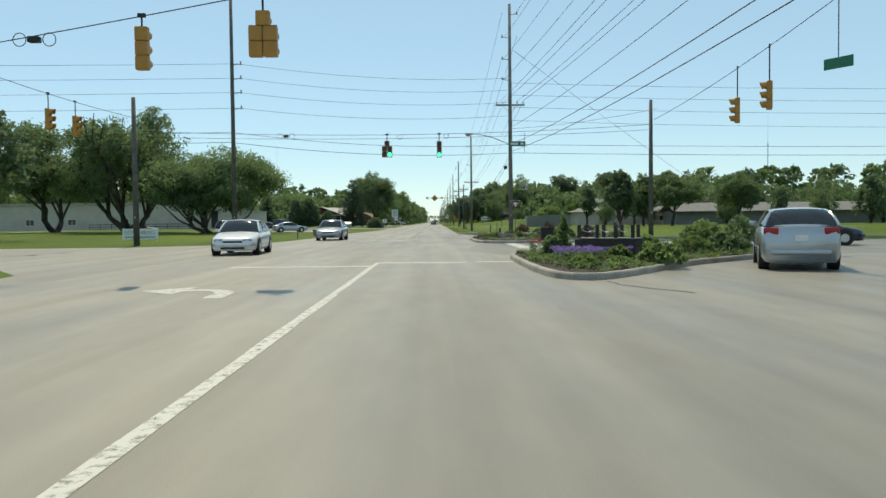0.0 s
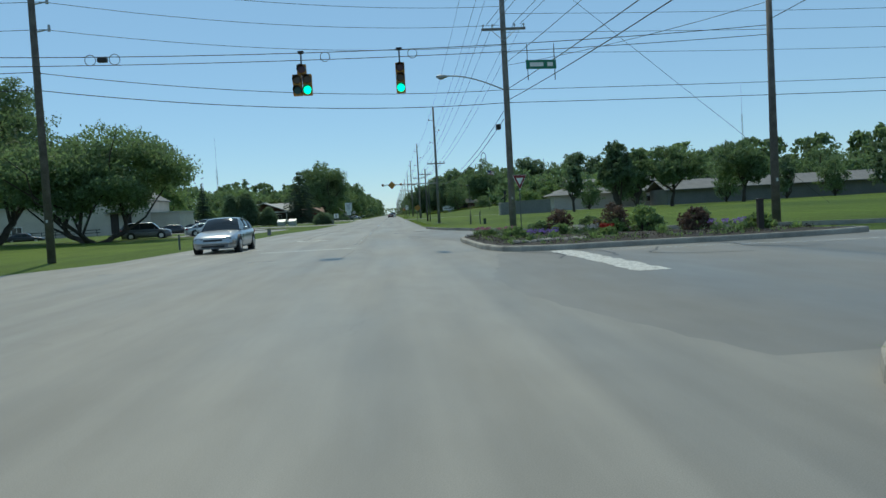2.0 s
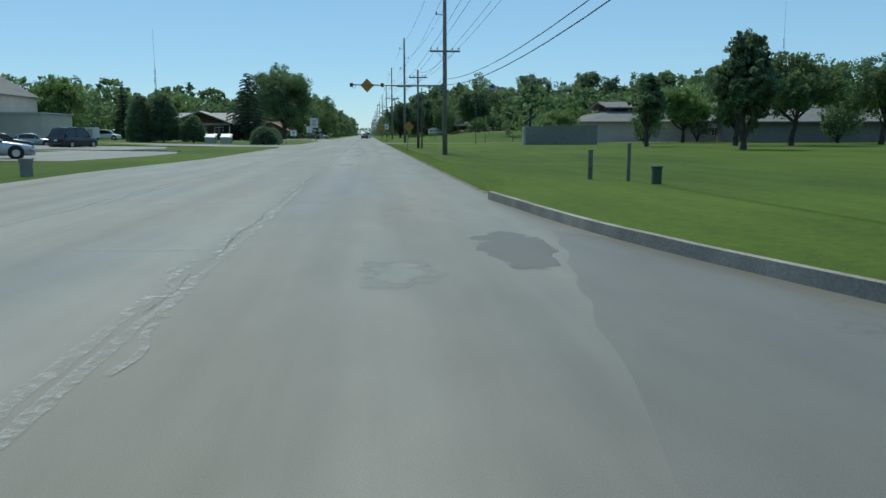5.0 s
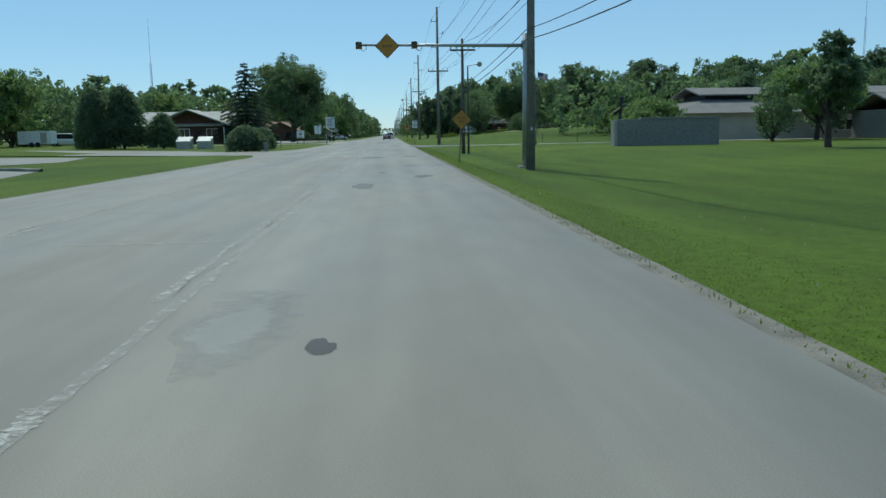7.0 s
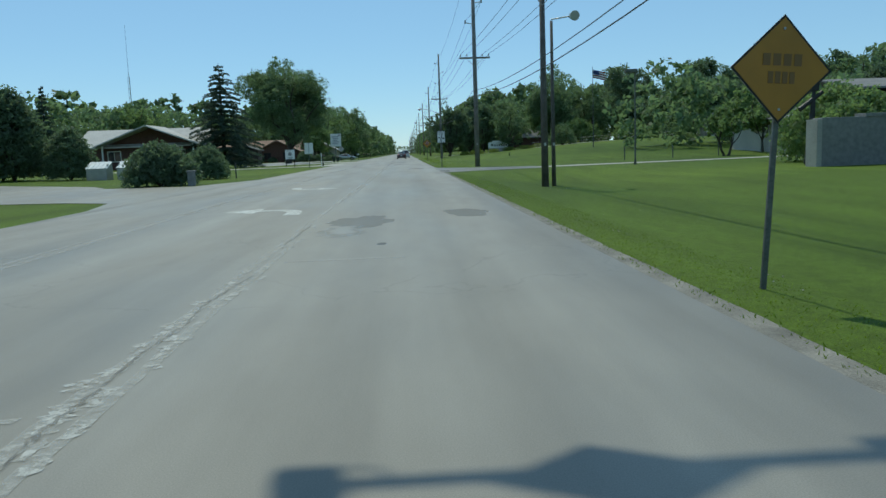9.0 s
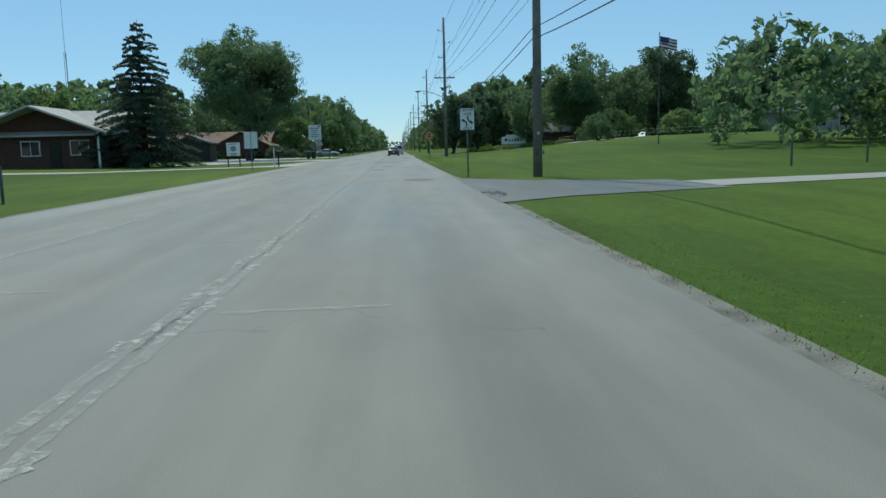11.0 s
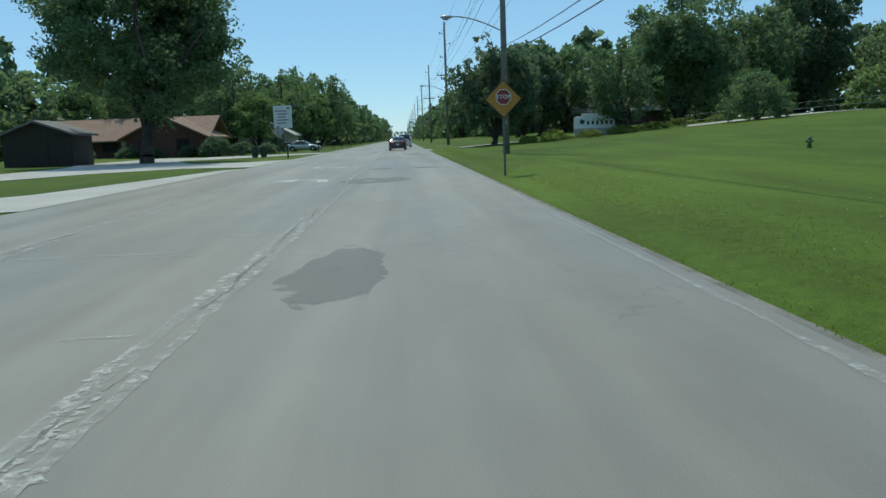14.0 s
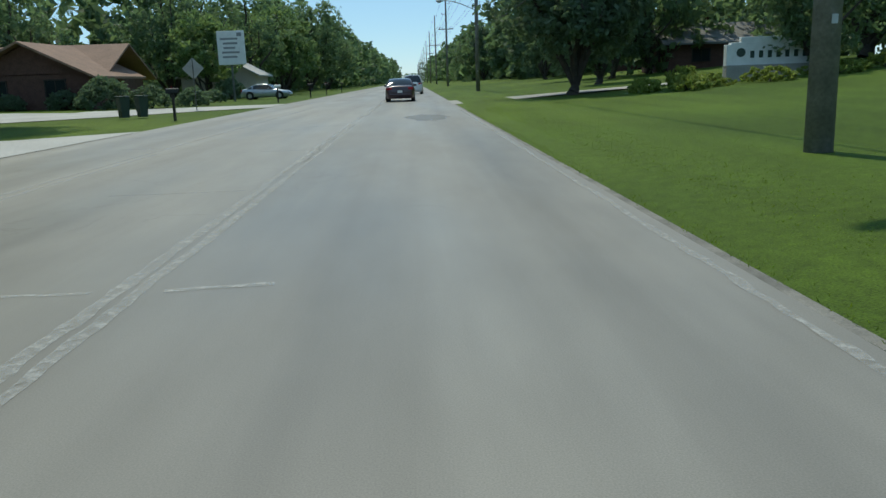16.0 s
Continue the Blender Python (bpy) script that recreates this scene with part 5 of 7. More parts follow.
# ---------------------------------------------------------------- poles and wires
def utility_pole(x, y, h, r, arms, stubs, label, mat=None, name="utility_pole", lean=(0, 0)):
    """A wooden pole; arms: (z, half length) crossarms along x with insulators; stubs: (z, side) single brackets."""
    t = thing(name, label, "utility pole", "utility poles", (x, y, rise(x, y)))
    mat = mat or M_WOODG
    part("shaft", rod(B(), (0, 0, -0.3), (lean[0], lean[1], h), r, r * 0.62, 14), mat, t, smooth=True)
    for z, half in arms:
        cx = lean[0] * z / h
        part("crossarm", box(B(), (cx, -r * 0.8, z), (half * 2, 0.11, 0.13), 0.01), mat, t)
        for s in (-1, 1):
            part("brace", rod(B(), (cx + s * half * 0.55, -r * 0.75, z - 0.05), (cx, -r * 0.75, z - 0.65), 0.018, n=6), M_STEEL, t)
        for f in (-0.92, -0.5, 0.5, 0.92):
            bm = rod(B(), (cx + f * half, -r * 0.8, z + 0.05), (cx + f * half, -r * 0.8, z + 0.16), 0.02, n=6)
            rod(bm, (cx + f * half, -r * 0.8, z + 0.16), (cx + f * half, -r * 0.8, z + 0.27), 0.06, 0.04, 8)
            part("insulator", bm, M_GLASSINS, t)
    for z, s in stubs:
        cx = lean[0] * z / h
        bm = rod(B(), (cx, 0, z), (cx + s * 0.62, 0, z + 0.1), 0.035, 0.03, 6)
        rod(bm, (cx + s * 0.62, 0, z + 0.02), (cx + s * 0.62, 0, z + 0.28), 0.065, 0.05, 8)
        part("insulator_bracket", bm, M_GLASSINS, t)
    part("pole_tag", box(B(), (0, -r - 0.004, 1.7), (0.08, 0.012, 0.12)), M_SBACK, t)
    return t


p1 = utility_pole(6.47, 65.4, 19.2, 0.19, ((10.85, 1.2),), ((14.6, -1), (12.9, -1), (16.4, -1), (18.3, 1)), "tall weathered wooden utility pole at the crossing")
p2 = utility_pole(5.95, 124.8, 15.1, 0.19, ((7.75, 1.15),), ((10.4, -1), (11.9, 1), (13.3, -1)), "weathered wooden utility pole beside the steel mast")
p5 = utility_pole(5.6, 180.8, 15.0, 0.19, ((8.1, 1.15),), ((10.6, -1), (12.1, 1), (13.4, -1)), "weathered wooden utility pole on the lawn")
p6 = utility_pole(5.65, 239.6, 15.4, 0.19, ((8.8, 1.15),), ((11.0, -1), (12.6, 1), (13.9, -1)), "weathered wooden utility pole with a street lamp arm")
POLES = [(6.47, 65.4, 19.2), (5.95, 124.8, 15.1), (5.6, 180.8, 15.0), (5.65, 239.6, 15.4)]
for i in range(1, 14):
    yy = 239.6 + 58.6 * i
    o = copy_thing(p6, Matrix.Translation((5.9, yy, rise(5.9, yy))))
    tagged(o, "distant wooden utility pole in a row beside the road")
    POLES.append((5.9, yy, 15.4))
p4 = utility_pole(5.7, 152.4, 8.6, 0.15, ((7.75, 0.95),), (), "shorter wooden pole with a double crossarm", M_WOOD)
utility_pole(6.15, 152.9, 6.6, 0.09, (), (), "thin pole with a floodlight", M_WOOD, "light_pole")
lp = utility_pole(-14.05, 55.6, 18.0, 0.17, (), ((12.4, 1), (11.4, 1), (10.4, 1), (9.3, 1)), "tall dark wooden utility pole at the corner lawn", M_WOOD)
utility_pole(-17.9, 47.4, 8.9, 0.19, (), (), "short dark wooden signal pole", M_WOOD, "signal_pole")
utility_pole(14.4, 51.6, 9.1, 0.17, (), (), "short dark wooden signal pole on the lawn", M_WOOD, "signal_pole")
utility_pole(10.9, 12.4, 9.0, 0.19, (), (), "wooden signal pole at the near corner", M_WOOD, "signal_pole")
utility_pole(-18.6, 23.4, 9.0, 0.19, (), (), "wooden signal pole across the road", M_WOOD, "signal_pole")


def wire(name, a, b, sag, r, label, group="overhead wires", mat=None, n=14):
    c = new(name, bpy.data.curves.new(name, "CURVE"))
    c.data.dimensions, c.data.bevel_depth, c.data.bevel_resolution = "3D", min(r, 0.008 + 0.35 * r), 1
    sp = c.data.splines.new("POLY")
    sp.points.add(n)
    a, b = Vector(a), Vector(b)
    for i in range(n + 1):
        k = i / n
        p = a.lerp(b, k)
        sp.points[i].co = (p.x, p.y, p.z - 4 * sag * k * (1 - k), 1)
    c.data.materials.append(mat or M_CABLE)
    return tagged(c, label, "wire", group)


BACK = (9.4, 2.0)                                      # the line leaves behind the camera to the right
for (ax, ay, ah), (bx, by, bh) in zip(POLES[:8], POLES[1:9]):
    ra, rb = rise(ax, ay), rise(bx, by)
    za, zb = (10.85 if ah > 19 else 8.1 if ay < 200 and ay > 150 else 7.75 if ay < 150 else 8.8), (8.1 if 150 < by < 200 else 7.75 if by < 150 else 8.8)
    for f in (-0.92, -0.5, 0.5, 0.92):
        wire("overhead_wire", (ax + f * 1.15, ay - 0.16, za + 0.27 + ra), (bx + f * 1.15, by - 0.16, zb + 0.27 + rb), 0.55, 0.011, "thin wire between the crossarms of utility poles")
    for k, (da, db) in enumerate(((-0.62, -0.62), (0.62, 0.62), (-0.62, -0.62))):
        z1 = ((14.6, 16.4, 18.3) if ah > 19 else (10.5, 12.0, 13.4))[k]
        wire("overhead_wire", (ax + da, ay, z1 + ra + 0.2), (bx + db, by, (10.6, 12.1, 13.5)[k] + rb + 0.2), 0.8, 0.011, "thin high wire between utility poles")
    first = ah > 19
    for dz, r in ((0.4, 0.022), (0.0, 0.03)):
        wire("overhead_cable", (ax - 0.2, ay, (6.05 if first else 5.3) + dz + ra), (bx - 0.2, by, 5.3 + dz + rb), 1.3 if first else 0.8, r, "black communication cable between utility poles")
for f, z, sag in ((-0.92, 11.1, 0.5), (-0.5, 11.1, 0.5), (0.5, 11.1, 0.5), (0.92, 11.1, 0.5), (-0.5, 14.7, 0.7), (-0.5, 13.0, 0.7), (-0.4, 16.5, 0.7), (0.5, 18.4, 0.7), (0, 7.6, 0.6), (0, 7.0, 0.6), (0, 9.0, 0.6)):
    wire("overhead_wire", (6.47 + f, 65.3, z), (BACK[0] + f * 1.3, BACK[1], z * 0.97), sag, 0.014 if z > 8 else 0.026, "dark wire running from the crossing pole over the road")
for z in (12.5, 11.5, 10.5, 9.4):                       # along the side street
    wire("overhead_wire", (-95, 47, z), (-13.6, 55.6, z), 0.5, 0.012, "thin wire along the side street")
    wire("overhead_wire", (-13.6, 55.6, z), (6.3, 65.4, z + 0.6), 0.5, 0.012, "thin wire across the road to the crossing pole")
    wire("overhead_wire", (6.6, 65.4, z + 0.2), (90, 60, z - 0.5), 0.9, 0.012, "thin wire along the side street over the lawn")
for z, r in ((7.7, 0.022), (7.0, 0.03)):
    wire("overhead_cable", (-95, 47, z), (-14.2, 55.5, z), 0.5, r, "black cable along the side street")
    wire("overhead_cable", (-14.2, 55.5, z), (6.4, 65.3, z - 0.1), 0.5, r, "black cable across the road")
    wire("overhead_cable", (6.5, 65.3, z - 0.1), (90, 60, z - 0.6), 0.5, r, "black cable along the side street over the lawn")
wire("guy_wire", (15.0, 52.2, 8.6), (6.6, 65.2, 8.9), 0.2, 0.012, "thin stay wire between poles")
wire("guy_wire", (5.7, 152.4, 8.0), (5.95, 124.8, 7.0), 0.4, 0.012, "thin wire to the shorter pole")
wire("guy_wire", (6.6, 65.4, 15.5), (34, 82, 0.2), 0.05, 0.012, "thin stay wire from the crossing pole to the lawn")
# service loop of cable by the crossing pole
lc = new("cable_loop", bpy.data.curves.new("cable_loop", "CURVE"))
lc.data.dimensions, lc.data.bevel_depth = "3D", 0.022
sp = lc.data.splines.new("POLY")
sp.points.add(20)
for i in range(21):
    a = 6.2832 * i / 20
    sp.points[i].co = (6.25 + 0.16 * math.sin(a), 75.5, 5.0 - 0.36 * (1 - math.cos(a)), 1)
lc.data.materials.append(M_CABLE)
tagged(lc, "black loop of spare cable hanging from the line", "cable")
bm = box(B(), (0, 0, 0), (0.26, 0.5, 0.3), 0.05)
single("cable_closure", bm, M_BLACK, "black cable splice closure beside the pole", "cable closure", at=(6.25, 67.6, 5.85))


def street_lamp(x, y, z, reach, up, label):
    t = thing("street_lamp", label, "street lamp", "street lamps", (x, y, rise(x, y) + z))
    bm = B()
    prev = Vector((0, 0, 0))
    for i in range(1, 7):
        k = i / 6
        q = Vector((-reach * k, 0, up * math.sin(k * 1.57)))
        rod(bm, prev, q, 0.035, n=8)
        prev = q
    part("arm", bm, M_STEEL, t)
    part("head", ball(B(), (-reach - 0.3, 0, up - 0.02), 0.34, (1, 0.45, 0.32), 2), M_STEEL, t, smooth=True)
    part("diffuser", ball(B(), (-reach - 0.34, 0, up - 0.09), 0.2, (1, 0.7, 0.5), 2), M_GLASSINS, t, "cloudy glass lamp bowl", smooth=True)


street_lamp(6.3, 65.4, 7.65, 3.0, 0.85, "grey street lamp on a long curved arm")
street_lamp(5.5, 239.5, 6.6, 2.6, 0.8, "grey street lamp on a curved arm")
street_lamp(5.7, 298.2, 6.8, 2.6, 0.8, "distant grey street lamp on a curved arm")
t = thing("floodlight", "grey floodlight on a thin pole", "lamp", at=(6.4, 152.7, 6.3))
part("bracket", rod(B(), (-0.3, 0, 0), (0.5, -0.1, 0.1), 0.03, n=6), M_STEEL, t)
part("head", rod(B(), (0.6, -0.3, 0.08), (0.55, 0.1, 0.14), 0.2, 0.12, 12), M_SBACK, t)

# lamp post on the lawn
t = thing("lamp_post", "dark square-headed lamp post on the lawn", "lamp", at=(14.6, 170, 0))
part("post", rod(B(), (0, 0, -0.1), (0, 0, 5.7), 0.055, 0.045, 10), M_POST, t)
part("head", box(B(), (-0.25, 0, 5.8), (0.75, 0.35, 0.22), 0.03), M_POST, t)
part("base", rod(B(), (0, 0, -0.05), (0, 0, 0.2), 0.1, 0.09, 12), M_POST, t)
# flagpole
t = thing("flagpole", "tall flagpole with a drooping striped flag", "flagpole", at=(25, 224, rise(25, 224)))
part("pole", rod(B(), (0, 0, -0.1), (0, 0, 10.4), 0.06, 0.035, 10), M_POST, t)
for i in range(7):
    z = 9.0 + i * 0.15
    bm = B()
    lo = [(0.06 + k * 0.2, 0.1 * math.sin(k * 1.3), z - 0.05 * k) for k in range(9)]
    vs = [(bm.verts.new(p), bm.verts.new((p[0], p[1], p[2] + 0.15))) for p in lo]
    for (a1, a2), (b1, b2) in zip(vs, vs[1:]):
        bm.faces.new((a1, b1, b2, a2))
    part("flag_stripe", bm, M_SRED if i % 2 == 0 else M_SWHITE, t)
bm = B()
vs = [(bm.verts.new((0.06 + k * 0.2, 0.1 * math.sin(k * 1.3) - 0.012, 9.5 - 0.05 * k)), bm.verts.new((0.06 + k * 0.2, 0.1 * math.sin(k * 1.3) - 0.012, 10.05 - 0.05 * k))) for k in range(5)]
for (a1, a2), (b1, b2) in zip(vs, vs[1:]):
    bm.faces.new((a1, b1, b2, a2))
part("flag_corner", bm, material("flag_blue", (0.03, 0.05, 0.16), 0.7), t)
# far guyed masts
for x, y, h in ((-60, 300, 31), (128, 300, 41)):
    t = thing("radio_mast", "thin distant lattice radio mast", "radio mast", "radio masts", (x, y, 0))
    for dx, dy in ((-0.2, -0.1), (0.2, -0.1), (0, 0.2)):
        part("leg", rod(B(), (dx, dy, -0.2), (dx, dy, h - 11), 0.045, n=5), M_STEEL, t)
    part("antenna", rod(B(), (0, 0, h - 12), (0, 0, h), 0.05, 0.03, 5), M_STEEL, t)
    bm = B()
    for i in range(int(h - 12)):
        rod(bm, (-0.2, -0.1, i), (0.2, -0.1, i + 1), 0.02, n=4)
        rod(bm, (0.2, -0.1, i), (0, 0.2, i + 1), 0.02, n=4)
    part("bracing", bm, M_STEEL, t)


# ---------------------------------------------------------------- traffic signals
def signal(x, y, z, turn, stack, lit, label, wire_z):
    """A traffic signal hung from a span wire, its bottom at z; it faces -y before the turn. stack: 3, or 5 for a doghouse."""
    t = thing("traffic_signal", label, "traffic signal", "traffic signals", (x, y, z), turn)
    cells = [(0, 2), (0, 1), (0, 0)] if stack == 3 else [(0, 2), (-0.165, 1), (-0.165, 0), (0.165, 1), (0.165, 0)]
    for dx, k in cells:
        c = Vector((dx * 1.0, 0, 0.17 + k * 0.345))
        sec = part("section", box(B(), c, (0.31, 0.2, 0.34), 0.03), M_SIGY, t)
        col = (M_GREEN if k == 0 and lit and dx >= 0 else M_LENSOFF_G, M_LENSOFF_Y, M_LENSOFF_R)[k]
        part("lens", rod(B(), c + Vector((0, -0.095, 0)), c + Vector((0, -0.125, 0)), 0.135, 0.12, 18), col, sec, ("lit green lens", "dark amber lens", "dark red lens")[k] if col is M_GREEN or k else "dark green lens")
        bm, n = B(), 12
        rows = []
        for i in range(n + 1):
            a = radians(-35 + 250 * i / n)
            rows.append([bm.verts.new((c.x + 0.146 * math.cos(a), c.y - 0.1 - d * (0.75 + 0.25 * math.sin(a)), c.z + 0.146 * math.sin(a))) for d in (0, 0.24)])
        for a, b in zip(rows, rows[1:]):
            bm.faces.new((a[0], b[0], b[1], a[1]))
        v = part("visor", bm, M_SIGY if not lit else M_BLACK, sec)
        so = v.modifiers.new("solid", "SOLIDIFY")
        so.thickness = 0.008
    bm = rod(B(), (0, 0, 1.03), (0, 0, wire_z - z + 0.05), 0.025, n=8)
    box(bm, (0, 0, wire_z - z + 0.02), (0.2, 0.06, 0.1), 0.01)
    if stack == 5:
        box(bm, (0, 0, 0.69), (0.62, 0.1, 0.03))
    part("hanger", bm, M_BLACK, t)
    return t


SPANS = {"north": ((-17.9, 47.4, 6.9), (14.4, 51.6, 7.5), 0.45), "south": ((-18.6, 23.4, 5.75), (10.9, 12.4, 7.56), 0.215),
         "east": ((14.4, 51.6, 7.7), (10.9, 12.4, 8.0), 0.4), "west": ((-17.9, 47.4, 7.7), (-18.6, 23.4, 8.0), 0.3)}


def on_span(name, k):
    """The point of a span wire at a part k of its length."""
    a, b, sag = SPANS[name]
    p = Vector(a).lerp(Vector(b), k)
    return p.x, p.y, p.z - 4 * sag * k * (1 - k)


for sp_name, k, bottom, turn, stack, lit, lab in (
        ("north", 0.4665, 5.32, 0, 5, True, "five-section traffic signal with a green light"), ("north", 0.568, 5.32, 0, 3, True, "three-section traffic signal with a green light"),
        ("south", 0.3985, 4.98, 180, 3, False, "yellow traffic signal seen from behind"), ("south", 0.5055, 5.02, 180, 5, False, "yellow five-section traffic signal seen from behind"),
        ("east", 0.49, 5.2, -110, 3, False, "yellow traffic signal facing the side street"), ("east", 0.59, 5.2, -110, 3, False, "yellow traffic signal facing the side street"),
        ("west", 0.41, 5.8, 85, 3, False, "yellow traffic signal facing the side street"), ("west", 0.30, 5.8, 85, 3, False, "yellow traffic signal facing the side street")):
    sx, sy, sz = on_span(sp_name, k)
    signal(sx, sy, bottom, turn, stack, lit, lab, sz)
for sp_name, (a, b, sag) in SPANS.items():
    wire("span_wire", a, b, sag, 0.016, "steel span wire carrying traffic signals", "span wires", n=40)
wire("span_wire", (-17.9, 47.4, 6.55), (14.4, 51.6, 7.15), 0.34, 0.013, "black signal cable along the span wire", "span wires")
for x, y, z in (on_span("north", 0.2755), on_span("south", 0.291)):    # detectors on the span
    t = thing("vehicle_detector", "small grey detector hung between cable loops", "detector", "vehicle detectors", (x, y, z - 0.09))
    part("body", box(B(), (0, 0, 0), (0.3, 0.2, 0.16), 0.04), M_BLACK, t)
    for s in (-1, 1):
        bm = B()
        for i in range(12):
            a, b = 6.283 * i / 12, 6.283 * (i + 1) / 12
            rod(bm, (s * 0.38 + 0.17 * math.cos(a), 0, 0.17 * math.sin(a)), (s * 0.38 + 0.17 * math.cos(b), 0, 0.17 * math.sin(b)), 0.012, n=5)
        part("cable_coil", bm, M_CABLE, t)
for k in (0.491, 0.582):
    bm = B()
    for i in range(12):
        a, b = 6.283 * i / 12, 6.283 * (i + 1) / 12
        rod(bm, (0.16 * math.cos(a), 0, 0.16 * math.sin(a)), (0.16 * math.cos(b), 0, 0.16 * math.sin(b)), 0.012, n=5)
    x, y, z = on_span("north", k)
    single("cable_coil", bm, M_CABLE, "black coil of spare signal cable", "cable", "cable coils", at=(x, y, z - 0.15))


# ---------------------------------------------------------------- signs
def text(body, size, at, mat, parent, name="lettering"):
    """Lettering that stands upright facing -y, centred at a point."""
    cu = bpy.data.curves.new(name, "FONT")
    cu.body, cu.size, cu.align_x, cu.align_y, cu.extrude = body, size, "CENTER", "CENTER", 0.002
    tmp = bpy.data.objects.new(name, cu)
    scene.collection.objects.link(tmp)
    me = bpy.data.meshes.new_from_object(tmp.evaluated_get(bpy.context.evaluated_depsgraph_get()))
    bpy.data.objects.remove(tmp)
    me.materials.clear()
    me.materials.append(mat)
    ob = new(name, me)
    ob.parent = parent
    ob.matrix_basis = pose(*at, 90, 0, 0)
    return ob


def square(w, h, z):
    return [(-w / 2, z - h / 2), (w / 2, z - h / 2), (w / 2, z + h / 2), (-w / 2, z + h / 2)]


def diamond(s, z):
    return [(0, z - s), (s, z), (0, z + s), (-s, z)]


def inset(pts, k):
    cx, cz = sum(p[0] for p in pts) / len(pts), sum(p[1] for p in pts) / len(pts)
    return [(cx + (x - cx) * k, cz + (z - cz) * k) for x, z in pts]


def post_sign(name, x, y, turn, outline, face, border, label, height, post=0.05, lean=0.0, back=M_SBACK):
    t = thing(name, label, "road sign", "road signs", (x, y, rise(x, y)), turn)
    bm = box(B(), (0, 0.03, height / 2 - 0.15), (post, post * 0.6, height + 0.3), 0.004)
    part("post", bm, M_POST, t)
    part("panel", plate(B(), outline, 0, 0.004), back, t, "bare metal sign panel")
    part("border", plate(B(), outline, -0.004, 0.003), border, t)
    part("face", plate(B(), inset(outline, 0.94), -0.008, 0.003), face, t)
    for z in (min(p[1] for p in outline) + 0.12, max(p[1] for p in outline) - 0.12):
        part("bolt", rod(B(), (0, -0.016, z), (0, -0.004, z), 0.012, n=8), M_STEEL, t)
    return t


# yield sign
tri = [(0, 2.1), (0.46, 2.9), (-0.46, 2.9)]
t = post_sign("yield_sign", 6.68, 63.8, 26, tri, M_SRED, M_SWHITE, "red and white triangular yield sign on a post", 2.85)
part("centre", plate(B(), [(0, 2.36), (0.22, 2.74), (-0.22, 2.74)], -0.012, 0.003), M_SWHITE, t)
# yellow warning diamond, unreadable print
t = post_sign("warning_sign", 3.2, 127.6, 4, diamond(0.46, 1.9), M_SYELLOW, M_BLACK, "leaning yellow diamond warning sign on a steel post", 2.15)
t.matrix_basis = t.matrix_basis @ pose(0, 0, 0, 0, 3.5, 0)
for i, w in enumerate((0.38, 0.26)):
    for k in range(4):
        part("print_bar", plate(B(), [(px + (k - 1.5) * w / 4, pz) for px, pz in square(w / 5.5, 0.1, 1.98 - i * 0.15)], -0.012, 0.003), M_PRINT, t)
# stop ahead sign
t = post_sign("stop_ahead_sign", 2.9, 219.2, 2, diamond(0.55, 2.2), M_SYELLOW, M_BLACK, "yellow diamond sign with a red stop octagon", 2.55, 0.06)
part("octagon_border", plate(B(), [(0.235 * math.cos(radians(22.5 + 45 * i)), 2.26 + 0.235 * math.sin(radians(22.5 + 45 * i))) for i in range(8)], -0.012, 0.003), M_SWHITE, t)
part("octagon", plate(B(), [(0.215 * math.cos(radians(22.5 + 45 * i)), 2.26 + 0.215 * math.sin(radians(22.5 + 45 * i))) for i in range(8)], -0.016, 0.003), M_SRED, t)
text("STOP", 0.165, (0, -0.02, 2.26), M_SWHITE, t)
# centre lane sign
t = post_sign("turn_lane_sign", 2.95, 182.2, 3, square(0.61, 0.93, 2.36), M_SWHITE, M_BLACK, "white turn lane sign with black arrows on a post", 2.75, 0.06)
text("CENTER", 0.15, (0, -0.014, 2.72), M_BLACK, t)
text("LANE", 0.15, (0, -0.014, 2.57), M_BLACK, t)
text("ONLY", 0.14, (0, -0.014, 1.98), M_BLACK, t)
for s in (-1, 1):
    line = smooth_line([(-0.03 * s, 0, -0.22 * s), (-0.03 * s, 0, -0.07 * s), (-0.09 * s, 0, 0.01 * s), (-0.15 * s, 0, 0.04 * s)], 0.03)
    bm = B()
    for a, b in zip(line, line[1:]):
        d = (b - a).normalized()
        q = Vector((-d.z, 0, d.x)) * 0.026
        bm.faces.new([bm.verts.new((p.x, -0.014, 2.27 + p.z)) for p in (a - q, b - q, b + q, a + q)])
    part("arrow", bm, M_BLACK, t)
    part("arrow_head", plate(B(), [(-0.14 * s, 2.27 + 0.03 * s - 0.08), (-0.25 * s, 2.27 + 0.06 * s), (-0.14 * s, 2.27 + 0.03 * s + 0.08)], -0.014, 0.002), M_BLACK, t)

# green street name sign hung from the span wire
t = thing("street_name_sign", "green street name sign hung from the span wire", "road sign", "street name signs", (5.45, 50.44, 6.2), 8)
part("panel", box(B(), (0, 0, 0), (1.12, 0.03, 0.32), 0.01), M_SGREEN, t)
for k, w in enumerate((0.5, 0.2)):
    part("print_bar", plate(B(), [(px - 0.17 + k * 0.5, pz) for px, pz in square(w, 0.14, 0)], -0.02, 0.003), M_SWHITE, t)
for s in (-1, 1):
    part("strap", rod(B(), (s * 0.5, 0, -0.55), (s * 0.5, 0, 0.72), 0.015, n=6), M_BLACK, t)
t = thing("street_name_sign", "green street name sign hung over the side street", "road sign", "street name signs", (*on_span("east", 0.74)[:2], on_span("east", 0.74)[2] - 1.9), -60)
